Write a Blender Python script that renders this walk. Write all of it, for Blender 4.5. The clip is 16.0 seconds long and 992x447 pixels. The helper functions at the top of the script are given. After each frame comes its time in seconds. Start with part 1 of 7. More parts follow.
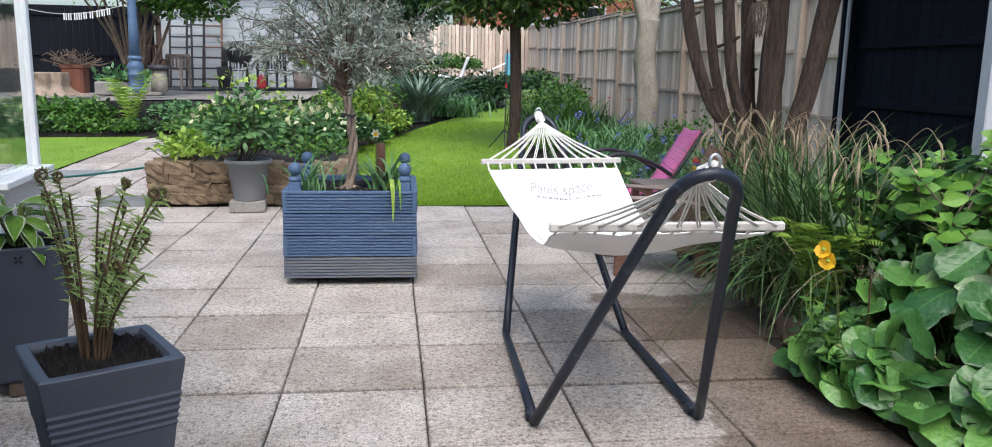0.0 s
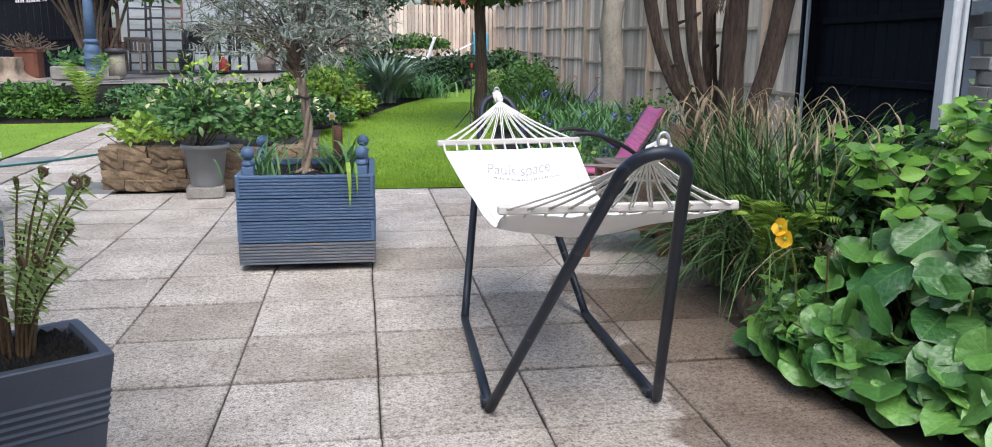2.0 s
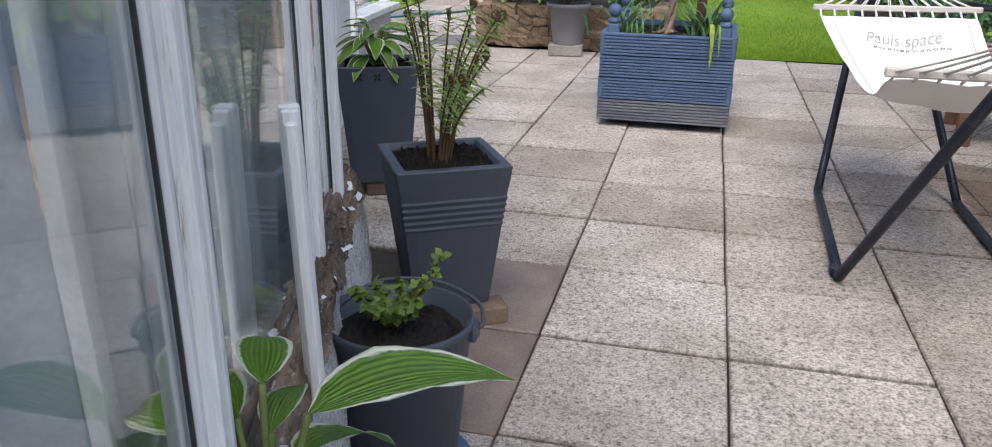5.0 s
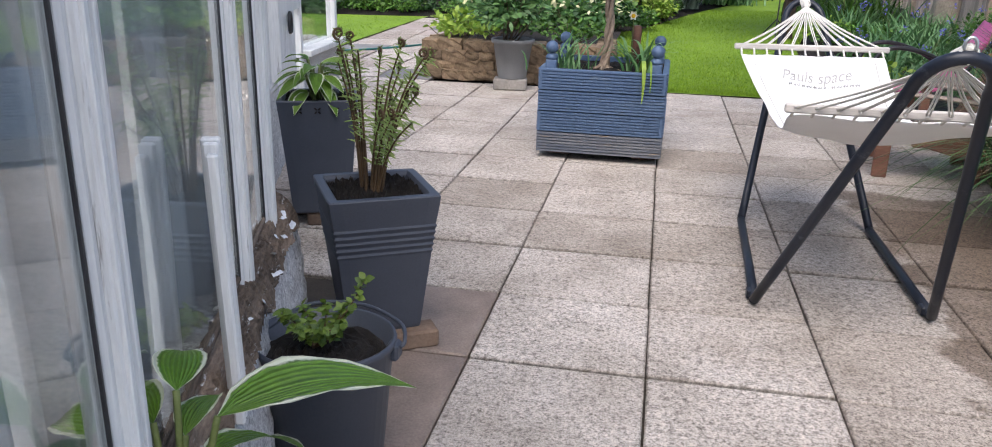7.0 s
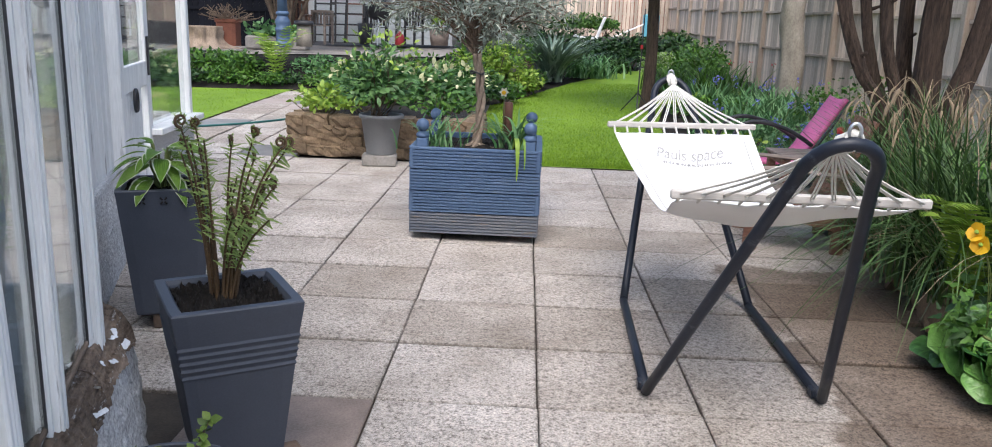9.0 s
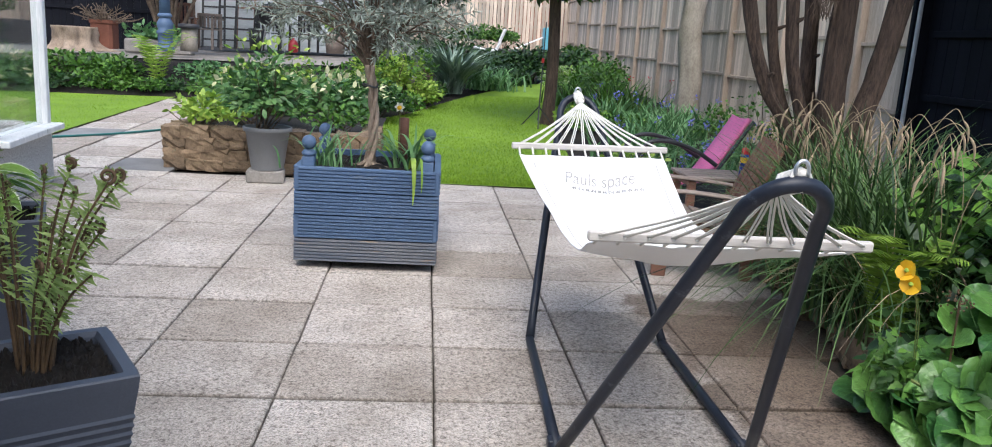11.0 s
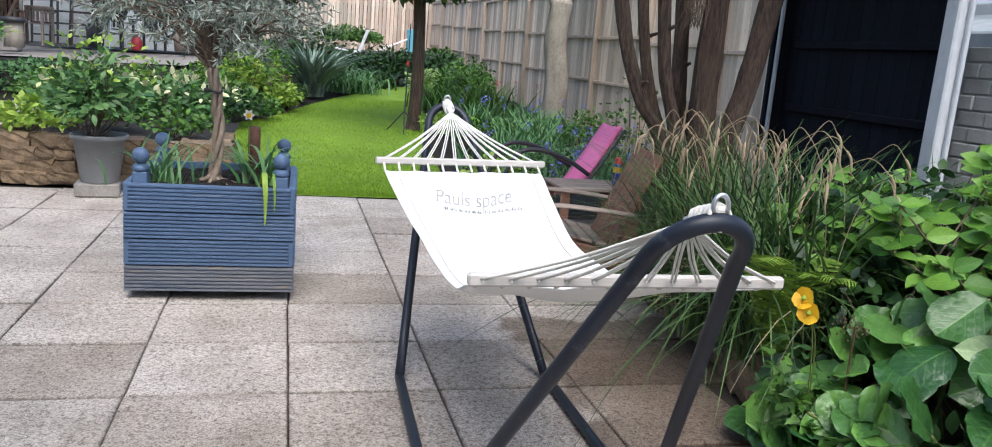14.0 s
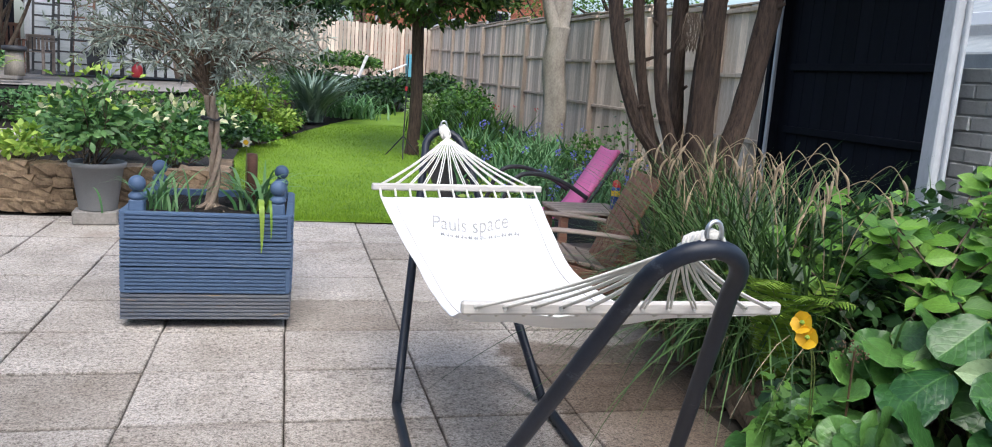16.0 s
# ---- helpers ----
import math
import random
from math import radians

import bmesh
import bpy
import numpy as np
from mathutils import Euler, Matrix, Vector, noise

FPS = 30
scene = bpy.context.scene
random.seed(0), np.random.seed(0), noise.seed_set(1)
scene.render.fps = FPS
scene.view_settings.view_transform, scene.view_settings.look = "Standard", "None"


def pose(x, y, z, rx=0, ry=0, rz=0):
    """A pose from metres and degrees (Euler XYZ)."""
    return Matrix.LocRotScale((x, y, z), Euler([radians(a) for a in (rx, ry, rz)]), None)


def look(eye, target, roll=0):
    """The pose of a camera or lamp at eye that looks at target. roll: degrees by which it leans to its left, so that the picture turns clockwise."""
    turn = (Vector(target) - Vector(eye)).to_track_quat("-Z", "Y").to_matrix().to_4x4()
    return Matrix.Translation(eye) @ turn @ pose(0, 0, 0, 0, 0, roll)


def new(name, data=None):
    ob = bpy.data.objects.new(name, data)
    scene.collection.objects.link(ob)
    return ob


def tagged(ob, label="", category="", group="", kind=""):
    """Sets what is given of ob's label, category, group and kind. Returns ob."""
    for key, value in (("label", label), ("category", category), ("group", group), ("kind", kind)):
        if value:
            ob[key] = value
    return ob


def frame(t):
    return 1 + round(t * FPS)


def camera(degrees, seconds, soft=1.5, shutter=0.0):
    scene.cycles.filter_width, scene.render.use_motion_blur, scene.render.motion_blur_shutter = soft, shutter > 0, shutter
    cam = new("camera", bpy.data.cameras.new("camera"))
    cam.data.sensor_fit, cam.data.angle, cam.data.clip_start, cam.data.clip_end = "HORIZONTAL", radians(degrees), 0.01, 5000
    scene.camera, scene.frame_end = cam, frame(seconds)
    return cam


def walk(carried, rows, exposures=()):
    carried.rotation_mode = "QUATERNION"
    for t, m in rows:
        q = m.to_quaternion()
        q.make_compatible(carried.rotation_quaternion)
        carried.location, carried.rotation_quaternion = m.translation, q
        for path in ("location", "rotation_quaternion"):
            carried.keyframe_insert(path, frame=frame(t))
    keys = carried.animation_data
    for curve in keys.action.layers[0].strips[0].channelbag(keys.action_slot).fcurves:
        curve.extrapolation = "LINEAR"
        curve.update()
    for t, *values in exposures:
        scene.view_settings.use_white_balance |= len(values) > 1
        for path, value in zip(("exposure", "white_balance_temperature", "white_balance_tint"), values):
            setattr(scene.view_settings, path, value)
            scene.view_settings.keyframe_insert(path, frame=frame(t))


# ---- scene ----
cam = camera(62.3, 16.0, 1.0)
PATH = [
    (0, (-0.136, 0.097, 1.35), (0.117, 2.047, 0.985), 1.1),
    (0.5, (-0.114, 0.106, 1.345), (0.136, 2.056, 0.974), 1.1),
    (1, (-0.093, 0.124, 1.342), (0.158, 2.071, 0.955), 0.8),
    (1.5, (-0.074, 0.143, 1.342), (0.193, 2.084, 0.939), 0.6),
    (2, (-0.043, 0.168, 1.343), (0.274, 2.1, 0.933), 0.5),
    (2.5, (-0.04, 0.179, 1.342), (0.305, 2.104, 0.92), 0.4),
    (3, (-0.053, 0.172, 1.332), (0.275, 2.094, 0.886), 0.4),
    (3.5, (-0.1, 0.169, 1.316), (-0.143, 2.099, 0.792), -0.1),
    (4, (-0.145, 0.148, 1.289), (-0.573, 1.988, 0.634), 0.4),
    (4.5, (-0.17, 0.054, 1.293), (-0.621, 1.88, 0.613), 0.7),
    (4.7, (-0.171, 0.019, 1.287), (-0.623, 1.835, 0.579), 0.7),
    (6.8, (-0.042, -0.161, 1.314), (-0.479, 1.679, 0.664), 1.3),
    (7, (-0.048, -0.133, 1.32), (-0.401, 1.731, 0.688), 1.5),
    (7.5, (-0.08, -0.076, 1.333), (-0.304, 1.834, 0.784), 1.7),
    (8, (-0.11, -0.032, 1.34), (-0.264, 1.902, 0.851), 2.0),
    (8.5, (-0.118, 0.02, 1.336), (-0.196, 1.962, 0.862), 1.9),
    (9, (-0.098, 0.132, 1.34), (-0.154, 2.077, 0.876), 2.1),
    (9.2, (-0.093, 0.181, 1.347), (-0.142, 2.126, 0.885), 2.4),
    (11.3, (-0.078, 0.6, 1.346), (0.141, 2.542, 0.922), 3.7),
    (11.5, (-0.047, 0.637, 1.344), (0.191, 2.578, 0.922), 3.8),
    (12, (-0.023, 0.702, 1.337), (0.311, 2.627, 0.91), 4.5),
    (12.5, (-0.074, 0.838, 1.34), (0.397, 2.733, 0.908), 5.0),
    (13, (-0.072, 0.912, 1.346), (0.442, 2.796, 0.916), 4.4),
    (13.5, (-0.055, 0.917, 1.359), (0.454, 2.806, 0.942), 4.4),
    (14, (-0.037, 0.927, 1.357), (0.466, 2.821, 0.955), 4.6),
    (14.5, (-0.026, 0.928, 1.357), (0.477, 2.825, 0.974), 4.7),
    (15, (-0.018, 0.93, 1.358), (0.477, 2.831, 0.981), 4.6),
    (15.5, (-0.015, 0.933, 1.368), (0.479, 2.837, 1.008), 4.2),
    (16, (-0.018, 0.936, 1.366), (0.482, 2.841, 1.019), 4.1),
]
walk(cam, [(t, look(eye, target, roll)) for t, eye, target, roll in PATH], [(0.0, 0.95, 6050, 8), (3.0, 0.95, 6050, 8), (4.5, 0.74, 6250, 10), (7.0, 0.86, 6300, 12), (8.0, 0.88, 6250, 11), (11.5, 0.95, 6050, 8), (16.0, 0.95, 6050, 8)])

# world, sun and exposure: a bright overcast day
world = bpy.data.worlds.new("world")
scene.world = world
world.use_nodes = True
wn = world.node_tree.nodes
sky = wn.new("ShaderNodeTexSky")
sky.sky_type = 'NISHITA'
sky.sun_disc = False
sky.sun_elevation = radians(58)
sky.sun_rotation = radians(182)
sky.air_density, sky.dust_density = 1.0, 4.0
world.node_tree.links.new(sky.outputs[0], wn["Background"].inputs[0])
wn["Background"].inputs[1].default_value = 0.15
sun_data = bpy.data.lights.new("sun", 'SUN')
sun_data.energy, sun_data.angle, sun_data.color = 1.0, radians(50), (1.0, 0.97, 0.93)
sun = new("sun", sun_data)
sun.matrix_world = look((0, 0, 30), (0.35, 10.0, 14))

# ---- materials ----


class Nodes:
    """A small builder for node materials."""

    def __init__(self, name):
        self.m = bpy.data.materials.new(name)
        self.m.use_nodes = True
        self.t = self.m.node_tree
        self.b = self.t.nodes["Principled BSDF"]
        self.out = self.t.nodes["Material Output"]

    def n(self, kind, **props):
        node = self.t.nodes.new("ShaderNode" + kind)
        for k, v in props.items():
            if k == "blend_type":
                node.blend_type = v
            elif k == "data_type":
                node.data_type = v
            elif k == "operation":
                node.operation = v
        return node

    def link(self, a, b):
        self.t.links.new(a, b)

    def coords(self, stretch=(1, 1, 1)):
        c, mp = self.n("TexCoord"), self.n("Mapping")
        mp.inputs["Scale"].default_value = stretch
        self.link(c.outputs["Object"], mp.inputs["Vector"])
        return mp.outputs[0]

    def noise(self, scale, detail=6.0, rough=0.6, vec=None, distortion=0.0):
        x = self.n("TexNoise")
        x.inputs["Scale"].default_value, x.inputs["Detail"].default_value = scale, detail
        x.inputs["Roughness"].default_value, x.inputs["Distortion"].default_value = rough, distortion
        if vec:
            self.link(vec, x.inputs["Vector"])
        return x.outputs[0]

    def ramp(self, fac, stops):
        r = self.n("ValToRGB")
        e = r.color_ramp.elements
        while len(e) < len(stops):
            e.new(0.5)
        for el, (p, c) in zip(e, stops):
            el.position, el.color = p, (*c, 1) if len(c) == 3 else c
        self.link(fac, r.inputs[0])
        return r.outputs[0]

    def mix(self, fac, a, b, mode="MIX"):
        x = self.n("Mix", data_type="RGBA", blend_type=mode)
        for sock, v in ((x.inputs[0], fac), (x.inputs[6], a), (x.inputs[7], b)):
            if isinstance(v, (int, float)):
                sock.default_value = v
            elif isinstance(v, tuple):
                sock.default_value = (*v, 1)
            else:
                self.link(v, sock)
        return x.outputs[2]

    def bump(self, height, strength=0.3, distance=0.01):
        x = self.n("Bump")
        x.inputs["Strength"].default_value, x.inputs["Distance"].default_value = strength, distance
        self.link(height, x.inputs["Height"])
        self.link(x.outputs[0], self.b.inputs["Normal"])

    def done(self, colour, rough=0.6, metal=0.0, spec=0.5):
        if isinstance(colour, tuple):
            self.b.inputs["Base Color"].default_value = (*colour, 1)
        else:
            self.link(colour, self.b.inputs["Base Color"])
        if isinstance(rough, (int, float)):
            self.b.inputs["Roughness"].default_value = rough
        else:
            self.link(rough, self.b.inputs["Roughness"])
        self.b.inputs["Metallic"].default_value = metal
        self.b.inputs["Specular IOR Level"].default_value = spec
        return self.m


def surface(name, low, high, coarse=3.0, fine=60.0, rough=0.7, bump=0.3, dist=0.004, stretch=(1, 1, 1), metal=0.0, spec=0.4, each=0.15, wear=None):
    """Two scales of variation between two colours, with fine relief; each: change from object to object."""
    k = Nodes(name)
    v = k.coords(stretch)
    big, small = k.noise(coarse, 5, 0.6, v), k.noise(fine, 6, 0.65, v)
    fac = k.mix(0.45, big, small)
    col = k.ramp(fac, [(0.33, low), (0.67, high)])
    if wear:
        spots = k.ramp(k.noise(coarse * 2.6, 8, 0.7, v), [(0.60, (0, 0, 0)), (0.68, (1, 1, 1))])
        col = k.mix(spots, col, wear)
    if each:
        info = k.n("ObjectInfo")
        lo, hi = (1 - each,) * 3, (1 + each * 0.6,) * 3
        col = k.mix(1.0, col, k.ramp(info.outputs["Random"], [(0, lo), (1, hi)]), "MULTIPLY")
    if bump:
        k.bump(k.mix(0.6, big, small), bump, dist)
    return k.done(col, rough, metal, spec)


def leafy(name, dark, light, rough=0.45, veins=0.0, through_light=0.25, edge=None, by_object=False, spec=0.4, pucker=0.0, ribs=0):
    """Leaf material: colour changes from leaf to leaf, with some light let through."""
    k = Nodes(name)
    if by_object:
        fac = k.n("ObjectInfo").outputs["Random"]
    else:
        fac = k.n("NewGeometry").outputs["Random Per Island"]
    col = k.ramp(fac, [(0.0, dark), (0.55, tuple((a + b) / 2 for a, b in zip(dark, light))), (1.0, light)])
    v = k.coords()
    col = k.mix(0.35, col, k.mix(1.0, col, k.ramp(k.noise(14, 5, 0.6, v), [(0.3, (0.45,) * 3), (0.7, (1.4,) * 3)]), "MULTIPLY"))
    uv = k.n("UVMap")
    sep = k.n("SeparateXYZ")
    k.link(uv.outputs[0], sep.inputs[0])
    if veins:
        across = k.n("Math", operation="SUBTRACT")
        across.inputs[1].default_value = 0.5
        k.link(sep.outputs[0], across.inputs[0])
        mag = k.n("Math", operation="ABSOLUTE")
        k.link(across.outputs[0], mag.inputs[0])
        rib = k.ramp(mag.outputs[0], [(0.0, (1, 1, 1)), (0.035, (0, 0, 0))])
        # side veins run forward from the midrib
        slant = k.n("Math", operation="MULTIPLY_ADD")
        k.link(mag.outputs[0], slant.inputs[0])
        slant.inputs[1].default_value = -0.9
        k.link(sep.outputs[1], slant.inputs[2])
        wave = k.n("Math", operation="MULTIPLY")
        k.link(slant.outputs[0], wave.inputs[0])
        wave.inputs[1].default_value = 34.0
        sn = k.n("Math", operation="SINE")
        k.link(wave.outputs[0], sn.inputs[0])
        side = k.ramp(sn.outputs[0], [(0.80, (0, 0, 0)), (1.0, (1, 1, 1))])
        both = k.mix(1.0, rib, k.mix(0.55, (0, 0, 0), side), "ADD")
        col = k.mix(k.mix(1.0, both, (veins,) * 3, "MULTIPLY"), col, tuple(min(1, c * 1.9 + 0.03) for c in light))
        k.bump(both, 0.35, -0.004)
    if pucker:
        cell = k.n("TexVoronoi")
        cell.inputs["Scale"].default_value = 9.0
        k.link(k.coords(), cell.inputs["Vector"])
        k.bump(k.mix(0.35, cell.outputs["Distance"], both), pucker, -0.05)
    if ribs:
        fan = k.n("Math", operation="MULTIPLY")
        k.link(sep.outputs[0], fan.inputs[0])
        fan.inputs[1].default_value = ribs * 6.283
        crest = k.n("Math", operation="SINE")
        k.link(fan.outputs[0], crest.inputs[0])
        col = k.mix(1.0, col, k.ramp(crest.outputs[0], [(0.0, (0.80, 0.82, 0.78)), (0.5, (1.0,) * 3), (1.0, (1.1, 1.08, 1.1))]), "MULTIPLY")
        k.bump(crest.outputs[0], 0.5, 0.02)
    if edge:
        mag2 = k.n("Math", operation="SUBTRACT")
        k.link(sep.outputs[0], mag2.inputs[0])
        mag2.inputs[1].default_value = 0.5
        ab = k.n("Math", operation="ABSOLUTE")
        k.link(mag2.outputs[0], ab.inputs[0])
        wob = k.n("Math", operation="MULTIPLY_ADD")
        k.link(k.noise(22, 3, 0.5, v), wob.inputs[0])
        wob.inputs[1].default_value = 0.10
        k.link(ab.outputs[0], wob.inputs[2])
        col = k.mix(k.ramp(wob.outputs[0], [(0.445, (0, 0, 0)), (0.475, (1, 1, 1))]), col, edge)
    m = k.done(col, rough, 0.0, spec)
    if through_light:
        tr = k.n("BsdfTranslucent")
        if isinstance(col, tuple):
            tr.inputs[0].default_value = (*col, 1)
        else:
            k.link(col, tr.inputs[0])
        ms = k.n("MixShader")
        ms.inputs[0].default_value = through_light
        k.link(k.b.outputs[0], ms.inputs[1])
        k.link(tr.outputs[0], ms.inputs[2])
        k.link(ms.outputs[0], k.out.inputs[0])
    return m


def glass_material():
    k = Nodes("window_glass")
    k.b.inputs["Transmission Weight"].default_value = 1.0
    k.b.inputs["IOR"].default_value = 1.5
    k.bump(k.noise(2.2, 3, 0.5, k.coords()), 0.05, 0.01)
    return k.done((0.93, 0.97, 0.97), 0.02)


def slab_material():
    k = Nodes("concrete_slab")
    v = k.coords()
    g = k.n("TexCoord")
    info = k.n("ObjectInfo")
    world_at = k.n("NewGeometry").outputs["Position"]
    base = k.ramp(k.noise(2.4, 6, 0.65, world_at), [(0.3, (0.33, 0.298, 0.262)), (0.55, (0.47, 0.435, 0.397)), (0.75, (0.56, 0.53, 0.495))])
    grain = k.noise(110, 6, 0.8, world_at)
    col = k.mix(1.0, base, k.ramp(grain, [(0.36, (0.26, 0.24, 0.22)), (0.47, (0.84,) * 3), (0.60, (1.30, 1.29, 1.28))]), "MULTIPLY")
    pits = k.n("TexVoronoi")
    pits.inputs["Scale"].default_value = 70.0
    k.link(world_at, pits.inputs["Vector"])
    patch = k.ramp(k.noise(9, 3, 0.6, world_at), [(0.35, (0.1,) * 3), (0.7, (0.6,) * 3)])
    holes = k.ramp(pits.outputs["Distance"], [(0.18, (1, 1, 1)), (0.36, (0, 0, 0))])
    col = k.mix(k.mix(1.0, holes, patch, "MULTIPLY"), col, (0.11, 0.095, 0.08))
    tone = k.ramp(info.outputs["Random"], [(0.0, (0.80, 0.76, 0.72)), (0.5, (1, 0.98, 0.96)), (1.0, (1.12, 1.11, 1.1))])
    col = k.mix(1.0, col, tone, "MULTIPLY")
    dirt = k.ramp(k.noise(1.1, 5, 0.7, world_at), [(0.55, (0, 0, 0)), (0.72, (1, 1, 1))])
    col = k.mix(k.mix(1.0, dirt, (0.45,) * 3, "MULTIPLY"), col, (0.24, 0.18, 0.13))
    spots = k.n("TexVoronoi")
    spots.inputs["Scale"].default_value = 7.0
    k.link(world_at, spots.inputs["Vector"])
    dots = k.ramp(spots.outputs["Distance"], [(0.045, (1, 1, 1)), (0.075, (0, 0, 0))])
    col = k.mix(k.mix(1.0, dots, (0.55,) * 3, "MULTIPLY"), col, (0.09, 0.08, 0.07))
    # coarse aggregate and small dark chips
    agg = k.noise(42, 4, 0.75, world_at)
    col = k.mix(1.0, col, k.ramp(agg, [(0.34, (0.42, 0.40, 0.38)), (0.48, (0.98,) * 3), (0.64, (1.16, 1.15, 1.14))]), "MULTIPLY")
    # grime gathered along the worn edges of each slab
    own = k.n("SeparateXYZ")
    k.link(g.outputs["Object"], own.inputs[0])

    def calc(op, a, b=0.0):
        x = k.n("Math", operation=op)
        for sock, val in zip(x.inputs, (a, b)):
            if isinstance(val, (int, float)):
                sock.default_value = val
            else:
                k.link(val, sock)
        return x.outputs[0]

    rag = calc("MULTIPLY", calc("SUBTRACT", k.noise(30, 4, 0.7, world_at), 0.5), 0.035)
    edge = calc("ADD", calc("MAXIMUM", calc("ABSOLUTE", own.outputs[0]), calc("ADD", calc("ABSOLUTE", own.outputs[1]), 0.0215)), rag)
    grime = k.ramp(edge, [(0.290, (0, 0, 0)), (0.302, (0.7,) * 3)])
    col = k.mix(grime, col, (0.085, 0.07, 0.055))
    # slabs turn darker and browner beside the planted bed, with a wandering edge
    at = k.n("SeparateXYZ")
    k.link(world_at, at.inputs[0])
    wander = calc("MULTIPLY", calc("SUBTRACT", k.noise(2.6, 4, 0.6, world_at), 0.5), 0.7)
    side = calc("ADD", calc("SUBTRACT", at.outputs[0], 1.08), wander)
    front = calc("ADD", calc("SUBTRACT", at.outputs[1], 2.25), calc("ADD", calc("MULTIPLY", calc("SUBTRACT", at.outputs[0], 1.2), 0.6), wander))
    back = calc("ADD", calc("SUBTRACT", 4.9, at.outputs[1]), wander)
    browned = calc("MINIMUM", calc("MINIMUM", side, front), back)
    browned = k.ramp(browned, [(0.0, (0, 0, 0)), (0.07, (0.72,) * 3), (0.4, (0.9,) * 3)])
    col = k.mix(browned, col, k.mix(1.0, col, (0.30, 0.24, 0.19), "MULTIPLY"))
    k.bump(k.mix(0.5, grain, k.noise(26, 4, 0.6, world_at)), 0.9, 0.008)
    return k.done(col, 0.82, 0.0, 0.3)


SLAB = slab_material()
JOINT = surface("joint_sand", (0.02, 0.017, 0.013), (0.075, 0.06, 0.045), 6, 90, 0.95, 0.5, each=0)
SOIL = surface("soil", (0.004, 0.0035, 0.003), (0.022, 0.017, 0.013), 8, 70, 0.95, 0.9, 0.012, each=0)
LAWN = surface("lawn_turf", (0.085, 0.16, 0.010), (0.21, 0.34, 0.022), 1.2, 120, 0.8, 0.8, 0.01, each=0)
GRAVEL = surface("gravel", (0.13, 0.115, 0.10), (0.34, 0.31, 0.28), 2, 90, 0.95, 0.8, 0.01, each=0)
SANDSTONE = surface("sandstone", (0.085, 0.058, 0.036), (0.30, 0.215, 0.135), 7, 60, 0.9, 0.8, 0.01, each=0.4, wear=(0.13, 0.12, 0.08))
FENCE_WOOD = surface("weathered_fence", (0.42, 0.33, 0.25), (0.80, 0.67, 0.54), 2.5, 40, 0.85, 0.5, 0.004, (3, 3, 0.3), each=0.38)
POST_WOOD = surface("fence_post_wood", (0.30, 0.235, 0.175), (0.55, 0.45, 0.36), 3, 40, 0.85, 0.4, 0.003, (3, 3, 0.35), each=0.15)
BARK = surface("ribbed_bark", (0.010, 0.007, 0.005), (0.135, 0.09, 0.065), 22, 70, 0.95, 1.0, 0.035, (2.2, 2.2, 0.22), each=0.1)
PALE_BARK = surface("pale_bark", (0.17, 0.145, 0.115), (0.40, 0.36, 0.30), 5, 50, 0.9, 0.6, 0.008, (1, 1, 0.6), each=0.1, wear=(0.2, 0.2, 0.13))
OLIVE_BARK = surface("olive_bark", (0.14, 0.10, 0.07), (0.38, 0.30, 0.23), 9, 70, 0.9, 0.7, 0.006, (1, 1, 0.4), each=0)
PAINT_BLUE = surface("blue_painted_wood", (0.058, 0.100, 0.185), (0.098, 0.152, 0.25), 4, 60, 0.55, 0.25, 0.002, (0.3, 2, 2), each=0.1, wear=(0.14, 0.18, 0.24))
PAINT_WORN = surface("worn_blue_wood", (0.075, 0.095, 0.135), (0.18, 0.18, 0.185), 7, 60, 0.75, 0.4, 0.003, (0.25, 2, 2), each=0.1, wear=(0.26, 0.19, 0.12))
PLASTIC_GREY = surface("charcoal_plastic", (0.038, 0.045, 0.061), (0.062, 0.070, 0.090), 2, 200, 0.5, 0.08, 0.001, each=0)
PLASTIC_PALE = surface("grey_plastic", (0.15, 0.155, 0.16), (0.21, 0.215, 0.22), 3, 120, 0.55, 0.1, 0.001, each=0)
STEEL_NAVY = surface("navy_steel", (0.007, 0.010, 0.018), (0.015, 0.020, 0.033), 6, 120, 0.42, 0.1, 0.001, each=0, wear=(0.05, 0.055, 0.07))
STEEL = surface("galvanised_steel", (0.45, 0.46, 0.47), (0.65, 0.66, 0.67), 8, 120, 0.35, 0.1, 0.001, metal=1.0, each=0)
CANVAS = surface("white_canvas", (0.76, 0.75, 0.74), (0.86, 0.86, 0.86), 3, 300, 0.9, 0.15, 0.001, each=0)
ROPE = surface("cotton_rope", (0.52, 0.50, 0.45), (0.74, 0.72, 0.67), 12, 260, 0.95, 0.6, 0.002, each=0)
PALE_WOOD = surface("bleached_wood", (0.36, 0.33, 0.30), (0.60, 0.57, 0.53), 5, 60, 0.8, 0.3, 0.002, (0.2, 3, 3), each=0.08)
INK = surface("faded_ink", (0.20, 0.20, 0.19), (0.52, 0.51, 0.49), 20, 90, 0.9, 0, each=0)
WHITE_PAINT = surface("peeling_white_paint", (0.58, 0.59, 0.585), (0.87, 0.875, 0.865), 4, 50, 0.6, 0.5, 0.004, (2.4, 2.4, 0.22), each=0.06, wear=(0.24, 0.22, 0.20))
ROT_WOOD = surface("rotten_wood", (0.022, 0.014, 0.009), (0.36, 0.27, 0.20), 9, 45, 0.95, 1.0, 0.02, (0.35, 2.4, 2.4), each=0.3, wear=(0.70, 0.70, 0.68))
ROUGHCAST = surface("white_roughcast", (0.17, 0.17, 0.17), (0.84, 0.84, 0.83), 70, 160, 0.95, 1.0, 0.012, each=0)
